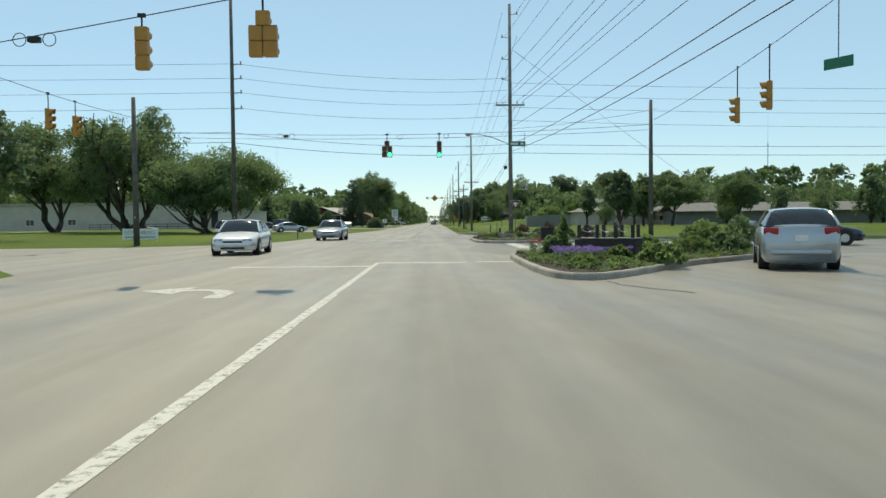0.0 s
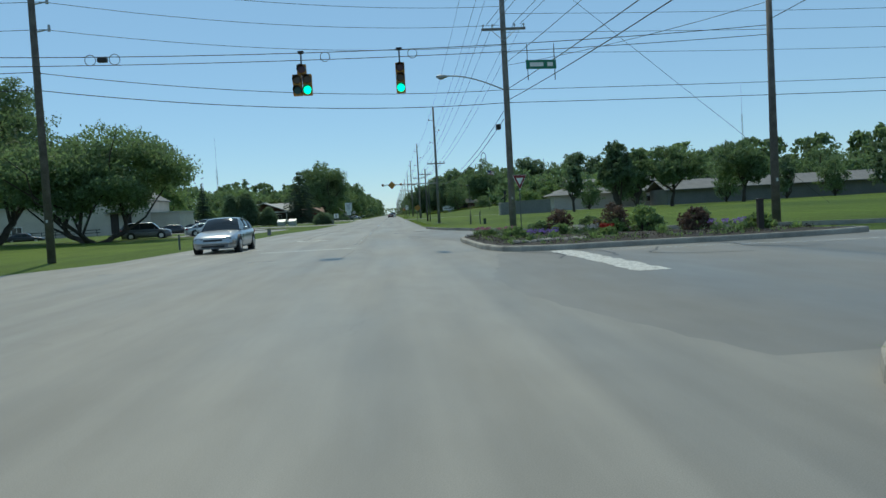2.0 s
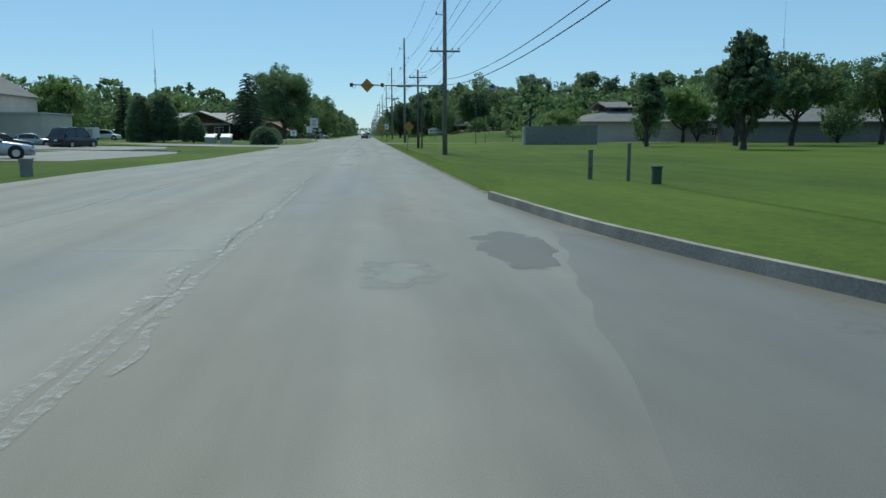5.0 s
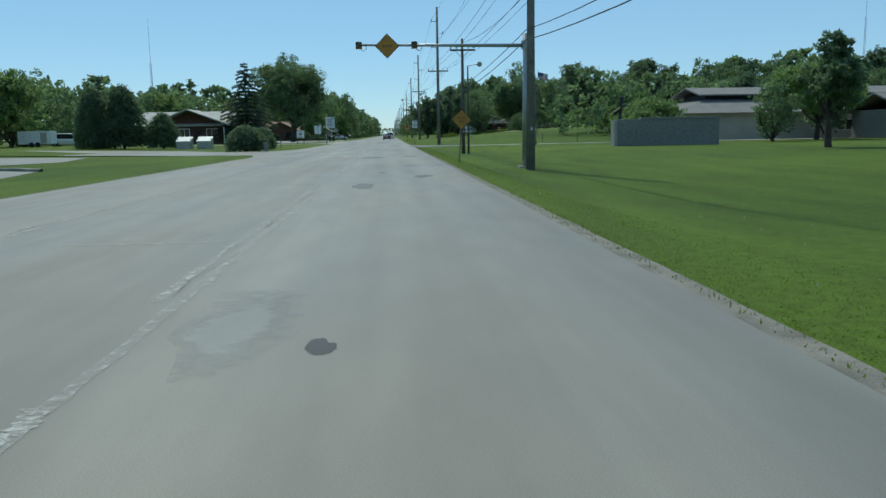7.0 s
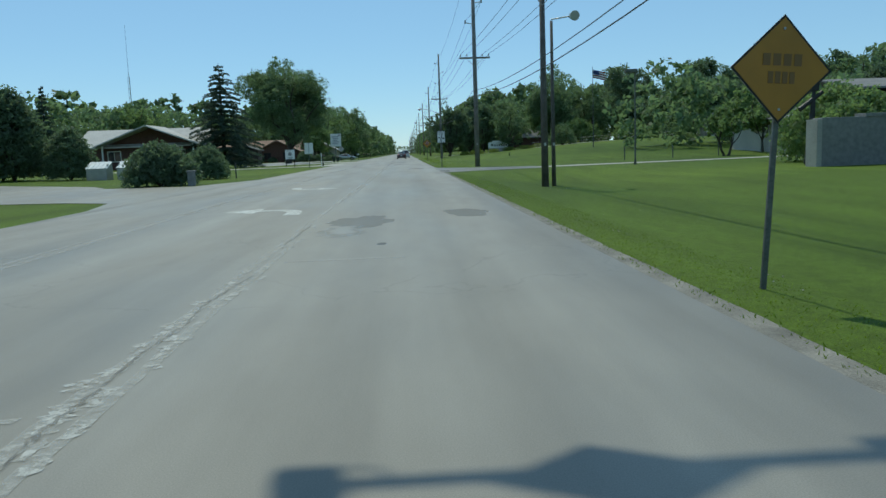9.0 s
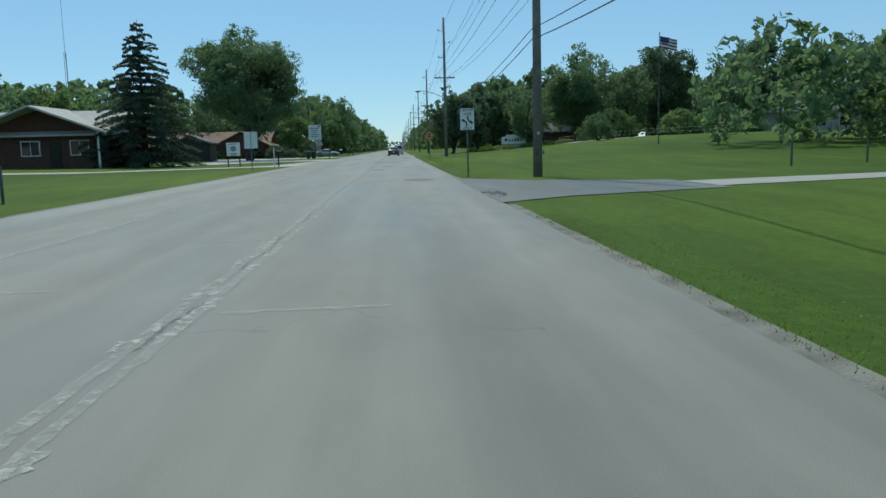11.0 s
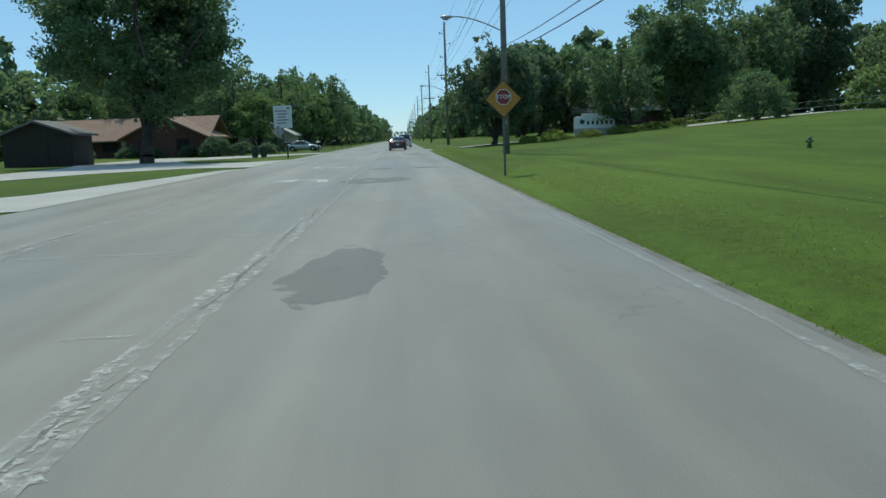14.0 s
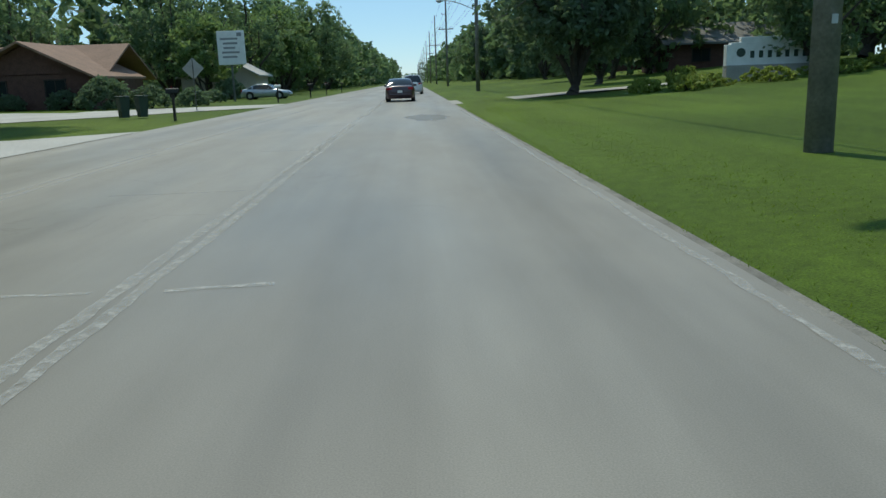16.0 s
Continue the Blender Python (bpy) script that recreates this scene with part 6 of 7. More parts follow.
part("panel", box(B(), (0, 0, 0), (0.9, 0.03, 0.32), 0.01), M_SGREEN, t)
part("strap", rod(B(), (0, 0, 0.1), (0, 0, 1.94), 0.015, n=6), M_BLACK, t)

# steel mast with a diamond sign and two beacons over the road
t = thing("sign_mast", "galvanised steel mast with an arm over the road", "sign mast", at=(6.1, 127.0, 0))
part("pole", rod(B(), (0, 0, -0.33), (0, 0, 5.5), 0.14, 0.1, 14), M_STEEL, t, smooth=True)
part("base_plate", box(B(), (0, 0, -0.3), (0.6, 0.6, 0.12), 0.01), M_CONC, t)
part("arm", rod(B(), (0.1, 0, 5.0), (-7.25, 0, 5.08), 0.085, 0.045, 12), M_STEEL, t, smooth=True)
part("collar", rod(B(), (0, 0, 4.85), (0, 0, 5.2), 0.17, n=14), M_STEEL, t)
sg = part("sign_panel", plate(B(), [(-6.03 + x, z) for x, z in diamond(0.53, 5.02)], -0.1, 0.004), M_BLACK, t, "yellow diamond warning sign")
part("face", plate(B(), [(-6.03 + x, z) for x, z in diamond(0.5, 5.02)], -0.106, 0.003), M_SYELLOW, sg)
for i in range(3):
    part("print_bar", plate(B(), [(-6.03 + x + (i - 1) * 0.15, z) for x, z in square(0.1, 0.12, 5.02)], -0.112, 0.003), M_PRINT, sg)
for bx in (-7.25, -4.85):
    bc = part("beacon", box(B(), (bx, 0, 5.06), (0.27, 0.2, 0.3), 0.03), M_SIGY, t)
    part("lens", rod(B(), (bx, -0.1, 5.06), (bx, -0.13, 5.06), 0.105, n=14), M_LENSOFF_Y, bc)
    part("visor", rod(B(), (bx, -0.1, 5.06), (bx, -0.26, 5.08), 0.125, n=14, cap=False), M_BLACK, bc)
    bm = B()
    for i in range(12):
        a, b = 6.283 * i / 12, 6.283 * (i + 1) / 12
        rod(bm, (bx + 0.2 + 0.12 * math.cos(a), 0, 4.95 + 0.12 * math.sin(a)), (bx + 0.2 + 0.12 * math.cos(b), 0, 4.95 + 0.12 * math.sin(b)), 0.012, n=5)
    part("cable_coil", bm, M_CABLE, t)

# signs on the west side
t = thing("road_sign", "white road sign seen from behind on a post", "road sign", "road signs", (-10.1, 205.5, 0), 0)
part("post", box(B(), (0, 0, 1.25), (0.06, 0.05, 2.7), 0.005), M_POST, t)
for s in (-1, 1):
    part("panel", plate(B(), [(x + s * 0.24, z) for x, z in square(0.44, 1.15, 2.05)], -0.04, 0.005), M_SWHITE, t)
t = thing("notice_board", "white notice board with a grey emblem between two posts", "notice board", at=(-14.0, 218.5, 0))
part("panel", plate(B(), square(1.15, 1.15, 1.5), -0.03, 0.04), M_SWHITE, t)
part("emblem", rod(B(), (0, -0.032, 1.55), (0, -0.042, 1.55), 0.24, n=20), M_GREY, t)
for z, w in ((1.95, 0.7), (1.12, 0.6), (1.0, 0.4)):
    part("print_bar", plate(B(), square(w, 0.07, z), -0.04, 0.003), M_GREY, t)
for s in (-1, 1):
    part("post", box(B(), (s * 0.5, 0.05, 0.95), (0.09, 0.09, 2.2), 0.01), M_DARKWOOD, t)
t = thing("business_sign", "tall white roadside sign with grey lines of print", "sign", at=(-15.3, 299.8, 0))
part("post", box(B(), (-0.1, 0.1, 1.6), (0.16, 0.16, 3.4), 0.01), M_POST, t)
part("panel", box(B(), (0, 0, 4.55), (2.35, 0.2, 2.85), 0.02), M_SWHITE, t)
for i in range(5):
    part("print_bar", plate(B(), [(x - 0.15 + 0.1 * (i % 2), z) for x, z in square(1.5 - 0.25 * (i % 3), 0.16, 5.3 - i * 0.38)], -0.106, 0.004), M_GREY, t)
part("emblem", plate(B(), [(x + 0.75, z) for x, z in square(0.4, 0.3, 5.65)], -0.106, 0.004), M_GREY, t)
t = post_sign("warning_sign", -12.3, 275.8, 180, diamond(0.62, 2.35), M_SYELLOW, M_BLACK, "diamond warning sign seen from behind", 2.9)

# low white monument sign on the east lawn
zz = rise(18, 268.5)
t = thing("monument_sign", "low white monument sign with dark lettering bars", "sign", at=(18.0, 268.6, zz), turn=-6)
part("slab", box(B(), (0, 0, 1.1), (3.9, 0.5, 1.3), 0.04), M_SWHITE, t)
part("top_slab", box(B(), (-0.35, 0, 1.87), (2.2, 0.46, 0.26), 0.03), M_SWHITE, t)
part("end_block", box(B(), (-1.95, 0, 1.0), (0.4, 0.56, 1.3), 0.03), M_SWHITE, t)
part("plinth", box(B(), (0, 0, 0.2), (4.3, 0.7, 0.9), 0.02), M_CONC, t)
for i in range(7):
    part("print_bar", plate(B(), [(x - 0.9 + i * 0.42, z) for x, z in square(0.2, 0.34, 1.15)], -0.258, 0.006), M_DKGREEN, t)
part("emblem", rod(B(), (-1.45, -0.25, 1.25), (-1.45, -0.262, 1.25), 0.22, n=14), M_DKGREEN, t)

# long low masonry wall sign on the lawn
t = thing("wall_sign", "long low grey masonry wall standing on the lawn", "wall", at=(22.6, 155.2, 0), turn=2)
part("wall", box(B(), (0, 0, 1.02), (8.6, 0.75, 2.2), 0.03), M_WALLGREY, t)
part("coping", box(B(), (1.0, 0, 2.18), (6.6, 0.85, 0.16), 0.02), M_WALLGREY, t)
# left end in a paler material: its lit look is put into the colour
part("lit_end_face", box(B(), (-4.42, 0, 1.0), (0.24, 0.9, 2.12), 0.02), M_CONC, t)
t = thing("sculpture", "dark upright metal sculpture on the wall's end", "sculpture", at=(19.3, 157.6, 0))
part("body", rod(B(), (0, 0, 0), (0.2, 0, 3.6), 0.22, 0.08, 8), M_BLACK, t)
part("fin", rod(B(), (-0.5, 0, 2.6), (0.6, 0, 3.4), 0.12, 0.1, 8), M_BLACK, t)
part("head", box(B(), (0.22, 0, 3.75), (0.35, 0.25, 0.6), 0.04), M_BLACK, t)

# low white banner sign on the west lawn
t = thing("banner_sign", "low white banner sign with dark grey lettering on the lawn", "sign", at=(-23.4, 62.6, 0), turn=-14)
part("panel", box(B(), (0, 0, 0.52), (3.2, 0.05, 0.86), 0.01), M_SWHITE, t)
text("NOW HIRING", 0.44, (0, -0.03, 0.62), M_GREY, t)
part("print_bar", plate(B(), square(2.7, 0.09, 0.27), -0.03, 0.003), M_GREY, t)
for s in (-1, 1):
    part("post", box(B(), (s * 1.5, 0.05, 0.4), (0.08, 0.06, 1.2), 0.01), M_SWHITE, t)


# ---------------------------------------------------------------- buildings
def wall_box(bm, x0, x1, y0, y1, z0, z1):
    return box(bm, ((x0 + x1) / 2, (y0 + y1) / 2, (z0 + z1) / 2), (x1 - x0, y1 - y0, z1 - z0))


def window(parent, x, y, z, w, h, side="s", frame_mat=None):
    """A framed window in a wall that faces south (-y) or east (+x)."""
    o = new("window")
    o.parent = parent
    o.matrix_basis = Matrix.Translation((x, y, z)) @ Matrix.Rotation(radians(90 if side == "e" else 0), 4, "Z")
    bm = B()
    for a, b in (((0, 0, h / 2), (w + 0.12, 0.1, 0.09)), ((0, 0, -h / 2), (w + 0.12, 0.1, 0.09)), ((-w / 2, 0, 0), (0.08, 0.1, h)), ((w / 2, 0, 0), (0.08, 0.1, h)), ((0, 0, 0), (0.05, 0.08, h))):
        box(bm, a, b)
    f = part("frame", bm, frame_mat or M_SWHITE, o)
    part("pane", box(B(), (0, 0.02, 0), (w, 0.03, h)), M_GLASS, o)
    return o


def gable_roof(bm, x0, x1, y0, y1, z0, z1, along="x", over=0.4, th=0.16):
    """Two roof planes with thickness; the ridge runs along x or y."""
    if along == "x":
        ym = (y0 + y1) / 2
        lines = [((x0 - over, y0 - over, z0 - over * (z1 - z0) / (ym - y0)), (x0 - over, ym, z1), (x1 + over, ym, z1), (x1 + over, y0 - over, z0 - over * (z1 - z0) / (ym - y0))),
                 ((x1 + over, y1 + over, z0 - over * (z1 - z0) / (ym - y0)), (x1 + over, ym, z1), (x0 - over, ym, z1), (x0 - over, y1 + over, z0 - over * (z1 - z0) / (ym - y0)))]
    else:
        xm = (x0 + x1) / 2
        d = over * (z1 - z0) / (xm - x0)
        lines = [((x0 - over, y1 + over, z0 - d), (xm, y1 + over, z1), (xm, y0 - over, z1), (x0 - over, y0 - over, z0 - d)),
                 ((x1 + over, y0 - over, z0 - d), (xm, y0 - over, z1), (xm, y1 + over, z1), (x1 + over, y1 + over, z0 - d))]
    for q in lines:
        lo = [bm.verts.new(p) for p in q]
        hi = [bm.verts.new((p[0], p[1], p[2] + th)) for p in q]
        bm.faces.new(hi)
        bm.faces.new(lo[::-1])
        for i in range(4):
            bm.faces.new((lo[i], lo[(i + 1) % 4], hi[(i + 1) % 4], hi[i]))
    bmesh.ops.recalc_face_normals(bm, faces=bm.faces)
    return bm


def gable_wall(bm, x0, x1, y, z0, z1, th=0.2):
    """A triangle of wall under a gable that faces south."""
    xm = (x0 + x1) / 2
    f = [(x0, z0), (x1, z0), (xm, z1)]
    return plate(bm, f, y, th)


# ranch house with a pale roof and a south-facing gable
t = thing("house", "single-storey dark brick house with a pale gabled roof", "house", "houses", (-33.6, 224, rise(-33.6, 224)), 0, 1.1)
part("wall", wall_box(B(), -6.6, 6.6, 0, 9, -0.2, 2.9), M_BRICK, t)
part("gable", gable_wall(B(), -4.2, 6.6, -0.02, 2.9, 4.75), M_BRICK, t)
part("roof", gable_roof(B(), -7.0, 6.9, 0, 9, 2.85, 4.7, "x", 0.7), M_ROOFW, t)
part("porch_roof", gable_roof(B(), -4.2, 6.6, -1.6, 5, 2.85, 4.9, "y", 0.6), M_ROOFW, t)
for x in (-3.2, 0.2, 4.2):
    window(t, x, -0.03, 1.6, 1.5, 1.2)
part("door", box(B(), (2.2, -0.03, 1.02), (0.95, 0.08, 2.04), 0.01), M_DARKWOOD, t)
for x in (-4.0, 6.3):
    part("porch_post", box(B(), (x, -1.5, 1.35), (0.16, 0.16, 3.0), 0.01), M_SWHITE, t)
part("vent_pipe", rod(B(), (4.8, 5.5, 4.1), (4.8, 5.5, 4.9), 0.07, n=8), M_BLACK, t)

# brown-roofed ranch house
t = thing("house", "long single-storey brick house with a brown shingle roof", "house", "houses", (-31.4, 289, rise(-31.4, 289)))
part("wall", wall_box(B(), -11.5, 8.5, 0, 10, -0.2, 2.3), M_BRICK, t)
part("roof", gable_roof(B(), -11.5, 8.5, 0, 10, 2.25, 4.5, "x", 0.9), M_ROOFB, t)
part("gable", gable_wall(B(), 1.0, 9.5, -4.0, 2.25, 4.2), M_BRICK, t)
part("wing_wall", wall_box(B(), 1.0, 9.5, -4.0, 1.0, -0.2, 2.3), M_BRICK, t)
part("wing_roof", gable_roof(B(), 1.0, 9.5, -4.0, 5, 2.25, 4.35, "y", 0.7), M_ROOFB, t)
for x in (-9.5, -6, -2.2):
    window(t, x, -0.03, 1.35, 1.6, 1.2, "s", M_DARKWOOD)
for x in (3.2, 7.2):
    window(t, x, -4.03, 1.3, 1.4, 1.2, "s", M_DARKWOOD)
part("door", box(B(), (-0.4, -0.03, 1.0), (0.95, 0.08, 2.04), 0.01), M_SWHITE, t)

# garden shed
t = thing("shed", "dark wooden shed with a low gabled roof", "shed", at=(-27.8, 258, rise(-27.8, 258)))
part("wall", wall_box(B(), -2.6, 2.6, 0, 4, -0.2, 2.4), M_DARKWOOD, t)
part("gable", gable_wall(B(), -2.6, 2.6, -0.01, 2.4, 3.3, 0.1), M_DARKWOOD, t)
part("roof", gable_roof(B(), -2.6, 2.6, 0, 4, 2.4, 3.35, "y", 0.4), M_ROOFG, t)
part("door", box(B(), (0, -0.04, 1.05), (1.6, 0.06, 2.0), 0.01), M_DARKWOOD, t)
# low pale building by the parking lot: long wall, gabled end, dark windows
t = thing("building", "long low beige building with dark windows and doors", "building", "buildings", (-39.3, 150, rise(-39, 150)))
part("wall", wall_box(B(), -62, -14, 0.3, 12, -0.3, 4.9), M_WALLBEIGE, t)
part("gable_wall", wall_box(B(), -14, 0, 0, 14, -0.3, 5.4), M_WALLBEIGE, t)
part("gable", gable_wall(B(), -14, 0, -0.02, 5.4, 9.5, 0.3), M_WALLBEIGE, t)
part("roof", gable_roof(B(), -14, 0, 0, 14, 5.35, 9.5, "y", 0.25), M_ROOFG, t)
part("flat_roof", wall_box(B(), -62.3, -14.1, -0.1, 12.3, 4.9, 5.1), M_ROOFW, t)
part("low_wing", wall_box(B(), 0.02, 4.6, 3, 12, -0.3, 3.2), M_WALLBEIGE, t)
part("wing_roof", wall_box(B(), 0.04, 4.8, 2.8, 12.2, 3.2, 3.36), M_ROOFW, t)
for x in (-2.7, -4.7):
    part("door", box(B(), (x, -0.03, 1.75), (1.25, 0.1, 3.1), 0.01), M_DARKWOOD, t)
    part("door_frame", box(B(), (x, -0.02, 3.36), (1.45, 0.14, 0.12), 0.01), M_WALLGREY, t)
part("door_canopy", box(B(), (-3.7, -0.5, 3.55), (4.4, 1.0, 0.14), 0.02), M_WALLGREY, t)
for x in (-20, -30, -38, -46, -54):
    window(t, x, 0.27, 1.5, 1.6, 1.1)
for z in (0.55, 1.0):
    part("rail", wall_box(B(), -26, -6.5, -1.5, -1.42, z - 0.05, z + 0.05), M_BLACK, t)
for k in range(10):
    part("rail_post", wall_box(B(), -26 + k * 2.1, -25.93 + k * 2.1, -1.5, -1.42, -0.3, 1.0), M_BLACK, t)

# grey-roofed building on the east side
t = thing("building", "low pale building with a broad dark grey roof", "building", "buildings", (33, 181, 0))
part("wall", wall_box(B(), 0, 44, 0, 18, -0.3, 3.1), M_WALLWHITE, t)
bm = B()
lo = [bm.verts.new(p) for p in ((-0.9, -0.9, 3.05), (44.9, -0.9, 3.05), (44.9, 18.9, 3.05), (-0.9, 18.9, 3.05))]
hi = [bm.verts.new(p) for p in ((6, 6, 5.0), (38, 6, 5.0), (38, 12, 5.0), (6, 12, 5.0))]
bm.faces.new(lo[::-1])
bm.faces.new(hi)
for i in range(4):
    bm.faces.new((lo[i], lo[(i + 1) % 4], hi[(i + 1) % 4], hi[i]))
part("roof", bm, M_ROOFG, t)
part("clerestory", wall_box(B(), 5.5, 38.5, 5.5, 12.5, 4.9, 5.35), M_BLACK, t)
bm = gable_roof(B(), 5.0, 39, 5.0, 13, 5.35, 6.2, "x", 0.8)
part("upper_roof", bm, M_ROOFG, t)
for x in (20, 33):
    window(t, x, -0.03, 1.5, 1.8, 1.2)
t = thing("building", "long low white building behind lawn trees", "building", "buildings", (52, 168, 0))
part("wall", wall_box(B(), 0, 60, 0, 10, -0.3, 3.0), M_WALLGREY, t)
part("roof", gable_roof(B(), 0, 60, 0, 10, 2.95, 4.6, "x", 0.8), M_ROOFG, t)
t = thing("building", "small white building with a low roof beyond the lawn", "building", "buildings", (58.5, 268, rise(58.5, 268)))
part("wall", wall_box(B(), 0, 14, 0, 8, -0.6, 3.1), M_WALLWHITE, t)
part("roof", wall_box(B(), -0.8, 14.8, -1.2, 8.5, 3.1, 3.45), M_ROOFW, t)
part("upper_roof", gable_roof(B(), 1.5, 13, 1.5, 7, 3.45, 4.9, "x", 0.5), M_ROOFG, t)
for x in (2.4, 6.5, 10.5):
    window(t, x, -0.03, 1.6, 1.7, 1.2, "s", M_DARKWOOD)
for x in (0.1, 4.5, 9.0):
    part("porch_post", box(B(), (x, -1.0, 1.3), (0.2, 0.2, 3.6), 0.02), M_WALLWHITE, t)

t = thing("house", "pale low house half hidden by trees", "house", "houses", (23, 300, rise(23, 300)))
part("wall", wall_box(B(), 0, 11, 0, 8, -0.3, 2.6), M_BRICK, t)
part("roof", gable_roof(B(), 0, 11, 0, 8, 2.55, 4.2, "x", 0.6), M_ROOFG, t)
window(t, 3, -0.03, 1.4, 1.6, 1.1, "s", M_DARKWOOD)
t = thing("building", "dark flat-roofed building with a chimney beyond the trees", "building", "buildings", (26, 330, 0))
part("wall", wall_box(B(), 0, 26, 0, 12, -0.3, 8.5), M_BRICK, t)
part("roof", wall_box(B(), -0.3, 26.3, -0.3, 12.3, 8.5, 8.9), M_ROOFG, t)
part("chimney", box(B(), (1.5, 3, 9.5), (1.6, 1.6, 3.0)), M_BRICK, t)

# ---------------------------------------------------------------- vehicles
def spline(pts, t):
    """A value on a smooth line through (t, value) pairs."""
    i = max(0, min(len(pts) - 2, sum(1 for p in pts[1:] if p[0] <= t)))
    (a, u), (b, v) = pts[i], pts[i + 1]
    k = (t - a) / (b - a)
    m0 = (v - pts[i - 1][1]) / (b - pts[i - 1][0]) if i else (v - u) / (b - a)
    m1 = (pts[i + 2][1] - u) / (pts[i + 2][0] - a) if i < len(pts) - 2 else (v - u) / (b - a)
    h = b - a
    return (2 * k ** 3 - 3 * k ** 2 + 1) * u + (k ** 3 - 2 * k ** 2 + k) * h * m0 + (3 * k ** 2 - 2 * k ** 3) * v + (k ** 3 - k ** 2) * h * m1


CAR_FORMS = {                                          # heights of bonnet and deck, half widths, windscreen foot, roof front, roof back, rear foot
    "sedan": ([(0, 0.56), (0.015, 0.64), (0.05, 0.71), (0.14, 0.80), (0.27, 0.90), (0.5, 0.93), (0.84, 0.98), (0.93, 0.97), (0.985, 0.90), (1, 0.76)],
              [(0, 0.66), (0.015, 0.78), (0.05, 0.90), (0.14, 0.97), (0.3, 1.0), (0.8, 1.0), (0.93, 0.95), (0.985, 0.86), (1, 0.76)], (0.31, 0.445, 0.675, 0.86)),
    "suv": ([(0, 0.66), (0.015, 0.80), (0.05, 0.92), (0.13, 1.0), (0.24, 1.05), (0.6, 1.08), (0.94, 1.10), (0.985, 1.05), (1, 0.85)],
            [(0, 0.74), (0.015, 0.84), (0.05, 0.93), (0.13, 0.98), (0.3, 1.0), (0.85, 1.0), (0.95, 0.97), (0.985, 0.93), (1, 0.86)], (0.23, 0.37, 0.87, 0.985)),
}


def car(name, kind, paint, label, at, turn, L=4.8, W=1.82, H=1.45, group="cars", category="car"):
    """A car that points to -y before the turn: a lofted body with a rounded cabin on it."""
    t = thing(name, label, category, group, at, turn)
    tops, halves, (f0, f1, f2, f3) = CAR_FORMS[kind]
    Y = lambda f: -L / 2 + f * L
    zs = 0.2
    bm, rows = B(), []
    for f in (0, 0.008, 0.02, 0.04, 0.07, 0.11, 0.16, 0.22, 0.28, 0.36, 0.46, 0.56, 0.66, 0.76, 0.83, 0.88, 0.92, 0.955, 0.98, 0.992, 1.0):
        top, hw, y = spline(tops, f), W / 2 * spline(halves, f), Y(f)
        half = ((0.90, zs), (0.97, zs + 0.1), (0.995, zs + 0.28), (1.0, top * 0.66), (0.985, top * 0.8), (0.955, top * 0.9), (0.90, top * 0.965), (0.82, top), (0.45, top + 0.025))
        sec = [(-hw * k, y, z) for k, z in half] + [(0, y, top + 0.035)] + [(hw * k, y, z) for k, z in half[::-1]]
        rows.append([bm.verts.new(p) for p in sec])
    n = len(rows[0])
    for a, b in zip(rows, rows[1:]):
        for i in range(n):
            bm.faces.new((a[i], a[(i + 1) % n], b[(i + 1) % n], b[i]))
    bm.faces.new(rows[0])
    bm.faces.new(rows[-1][::-1])
    bmesh.ops.recalc_face_normals(bm, faces=bm.faces)
    part("body", bm, paint, t, smooth=True)
    # the cabin: one loft, cut into windscreen, roof, rear window and sides
    line = [(f0, spline(tops, f0) + 0.0), ((f0 + f1) / 2, (spline(tops, f0) + H) / 2 + 0.045), (f1, H - 0.02), ((f1 + f2) / 2, H + 0.01), (f2, H - 0.03), ((f2 + f3) / 2, (H + spline(tops, f3)) / 2 + 0.05), (f3, spline(tops, f3))]
    fs = sorted({f0, f1, f2, f3, *[f0 + (f1 - f0) * k / 5 for k in range(1, 5)], *[f1 + (f2 - f1) * k / 4 for k in range(1, 4)], *[f2 + (f3 - f2) * k / 5 for k in range(1, 5)]})
    secs = []
    for f in fs:
        z, belt = spline(line, f), spline(tops, f) - 0.02
        k = max(0.0, min(1.0, (z - belt) / (H - belt)))
        hb, hr = W / 2 * 0.90 * spline(halves, f), W / 2 * (0.88 - 0.2 * k)
        secs.append([(-hb, belt), (-hb + (hb - hr) * 0.42, belt + (z - belt) * 0.5), (-hr - 0.02, z - 0.07 * k), (-hr + 0.07, z - 0.018 * k), (-hr * 0.45, z + 0.005), (0, z + 0.012)])

    def skin(name, lo, hi, i0, i1, mat, sides=(-1, 1), label=""):
        bm = B()
        for s in sides:
            rr = []
            for f, sec in zip(fs, secs):
                if lo - 1e-6 <= f <= hi + 1e-6:
                    rr.append([bm.verts.new((-s * sec[i][0], Y(f), sec[i][1])) for i in range(i0, i1 + 1)])
            for a, b in zip(rr, rr[1:]):
                for i in range(len(a) - 1):
                    bm.faces.new((a[i], a[i + 1], b[i + 1], b[i]))
        bmesh.ops.remove_doubles(bm, verts=bm.verts, dist=0.0005)
        bmesh.ops.recalc_face_normals(bm, faces=bm.faces)
        return part(name, bm, mat, t, label, smooth=True)

    skin("windscreen", f0, f1, 2, 5, M_GLASS, label="dark tinted windscreen")
    skin("roof", f1, f2, 2, 5, paint)
    skin("rear_window", f2, f3, 2, 5, M_GLASS, label="dark tinted rear window")
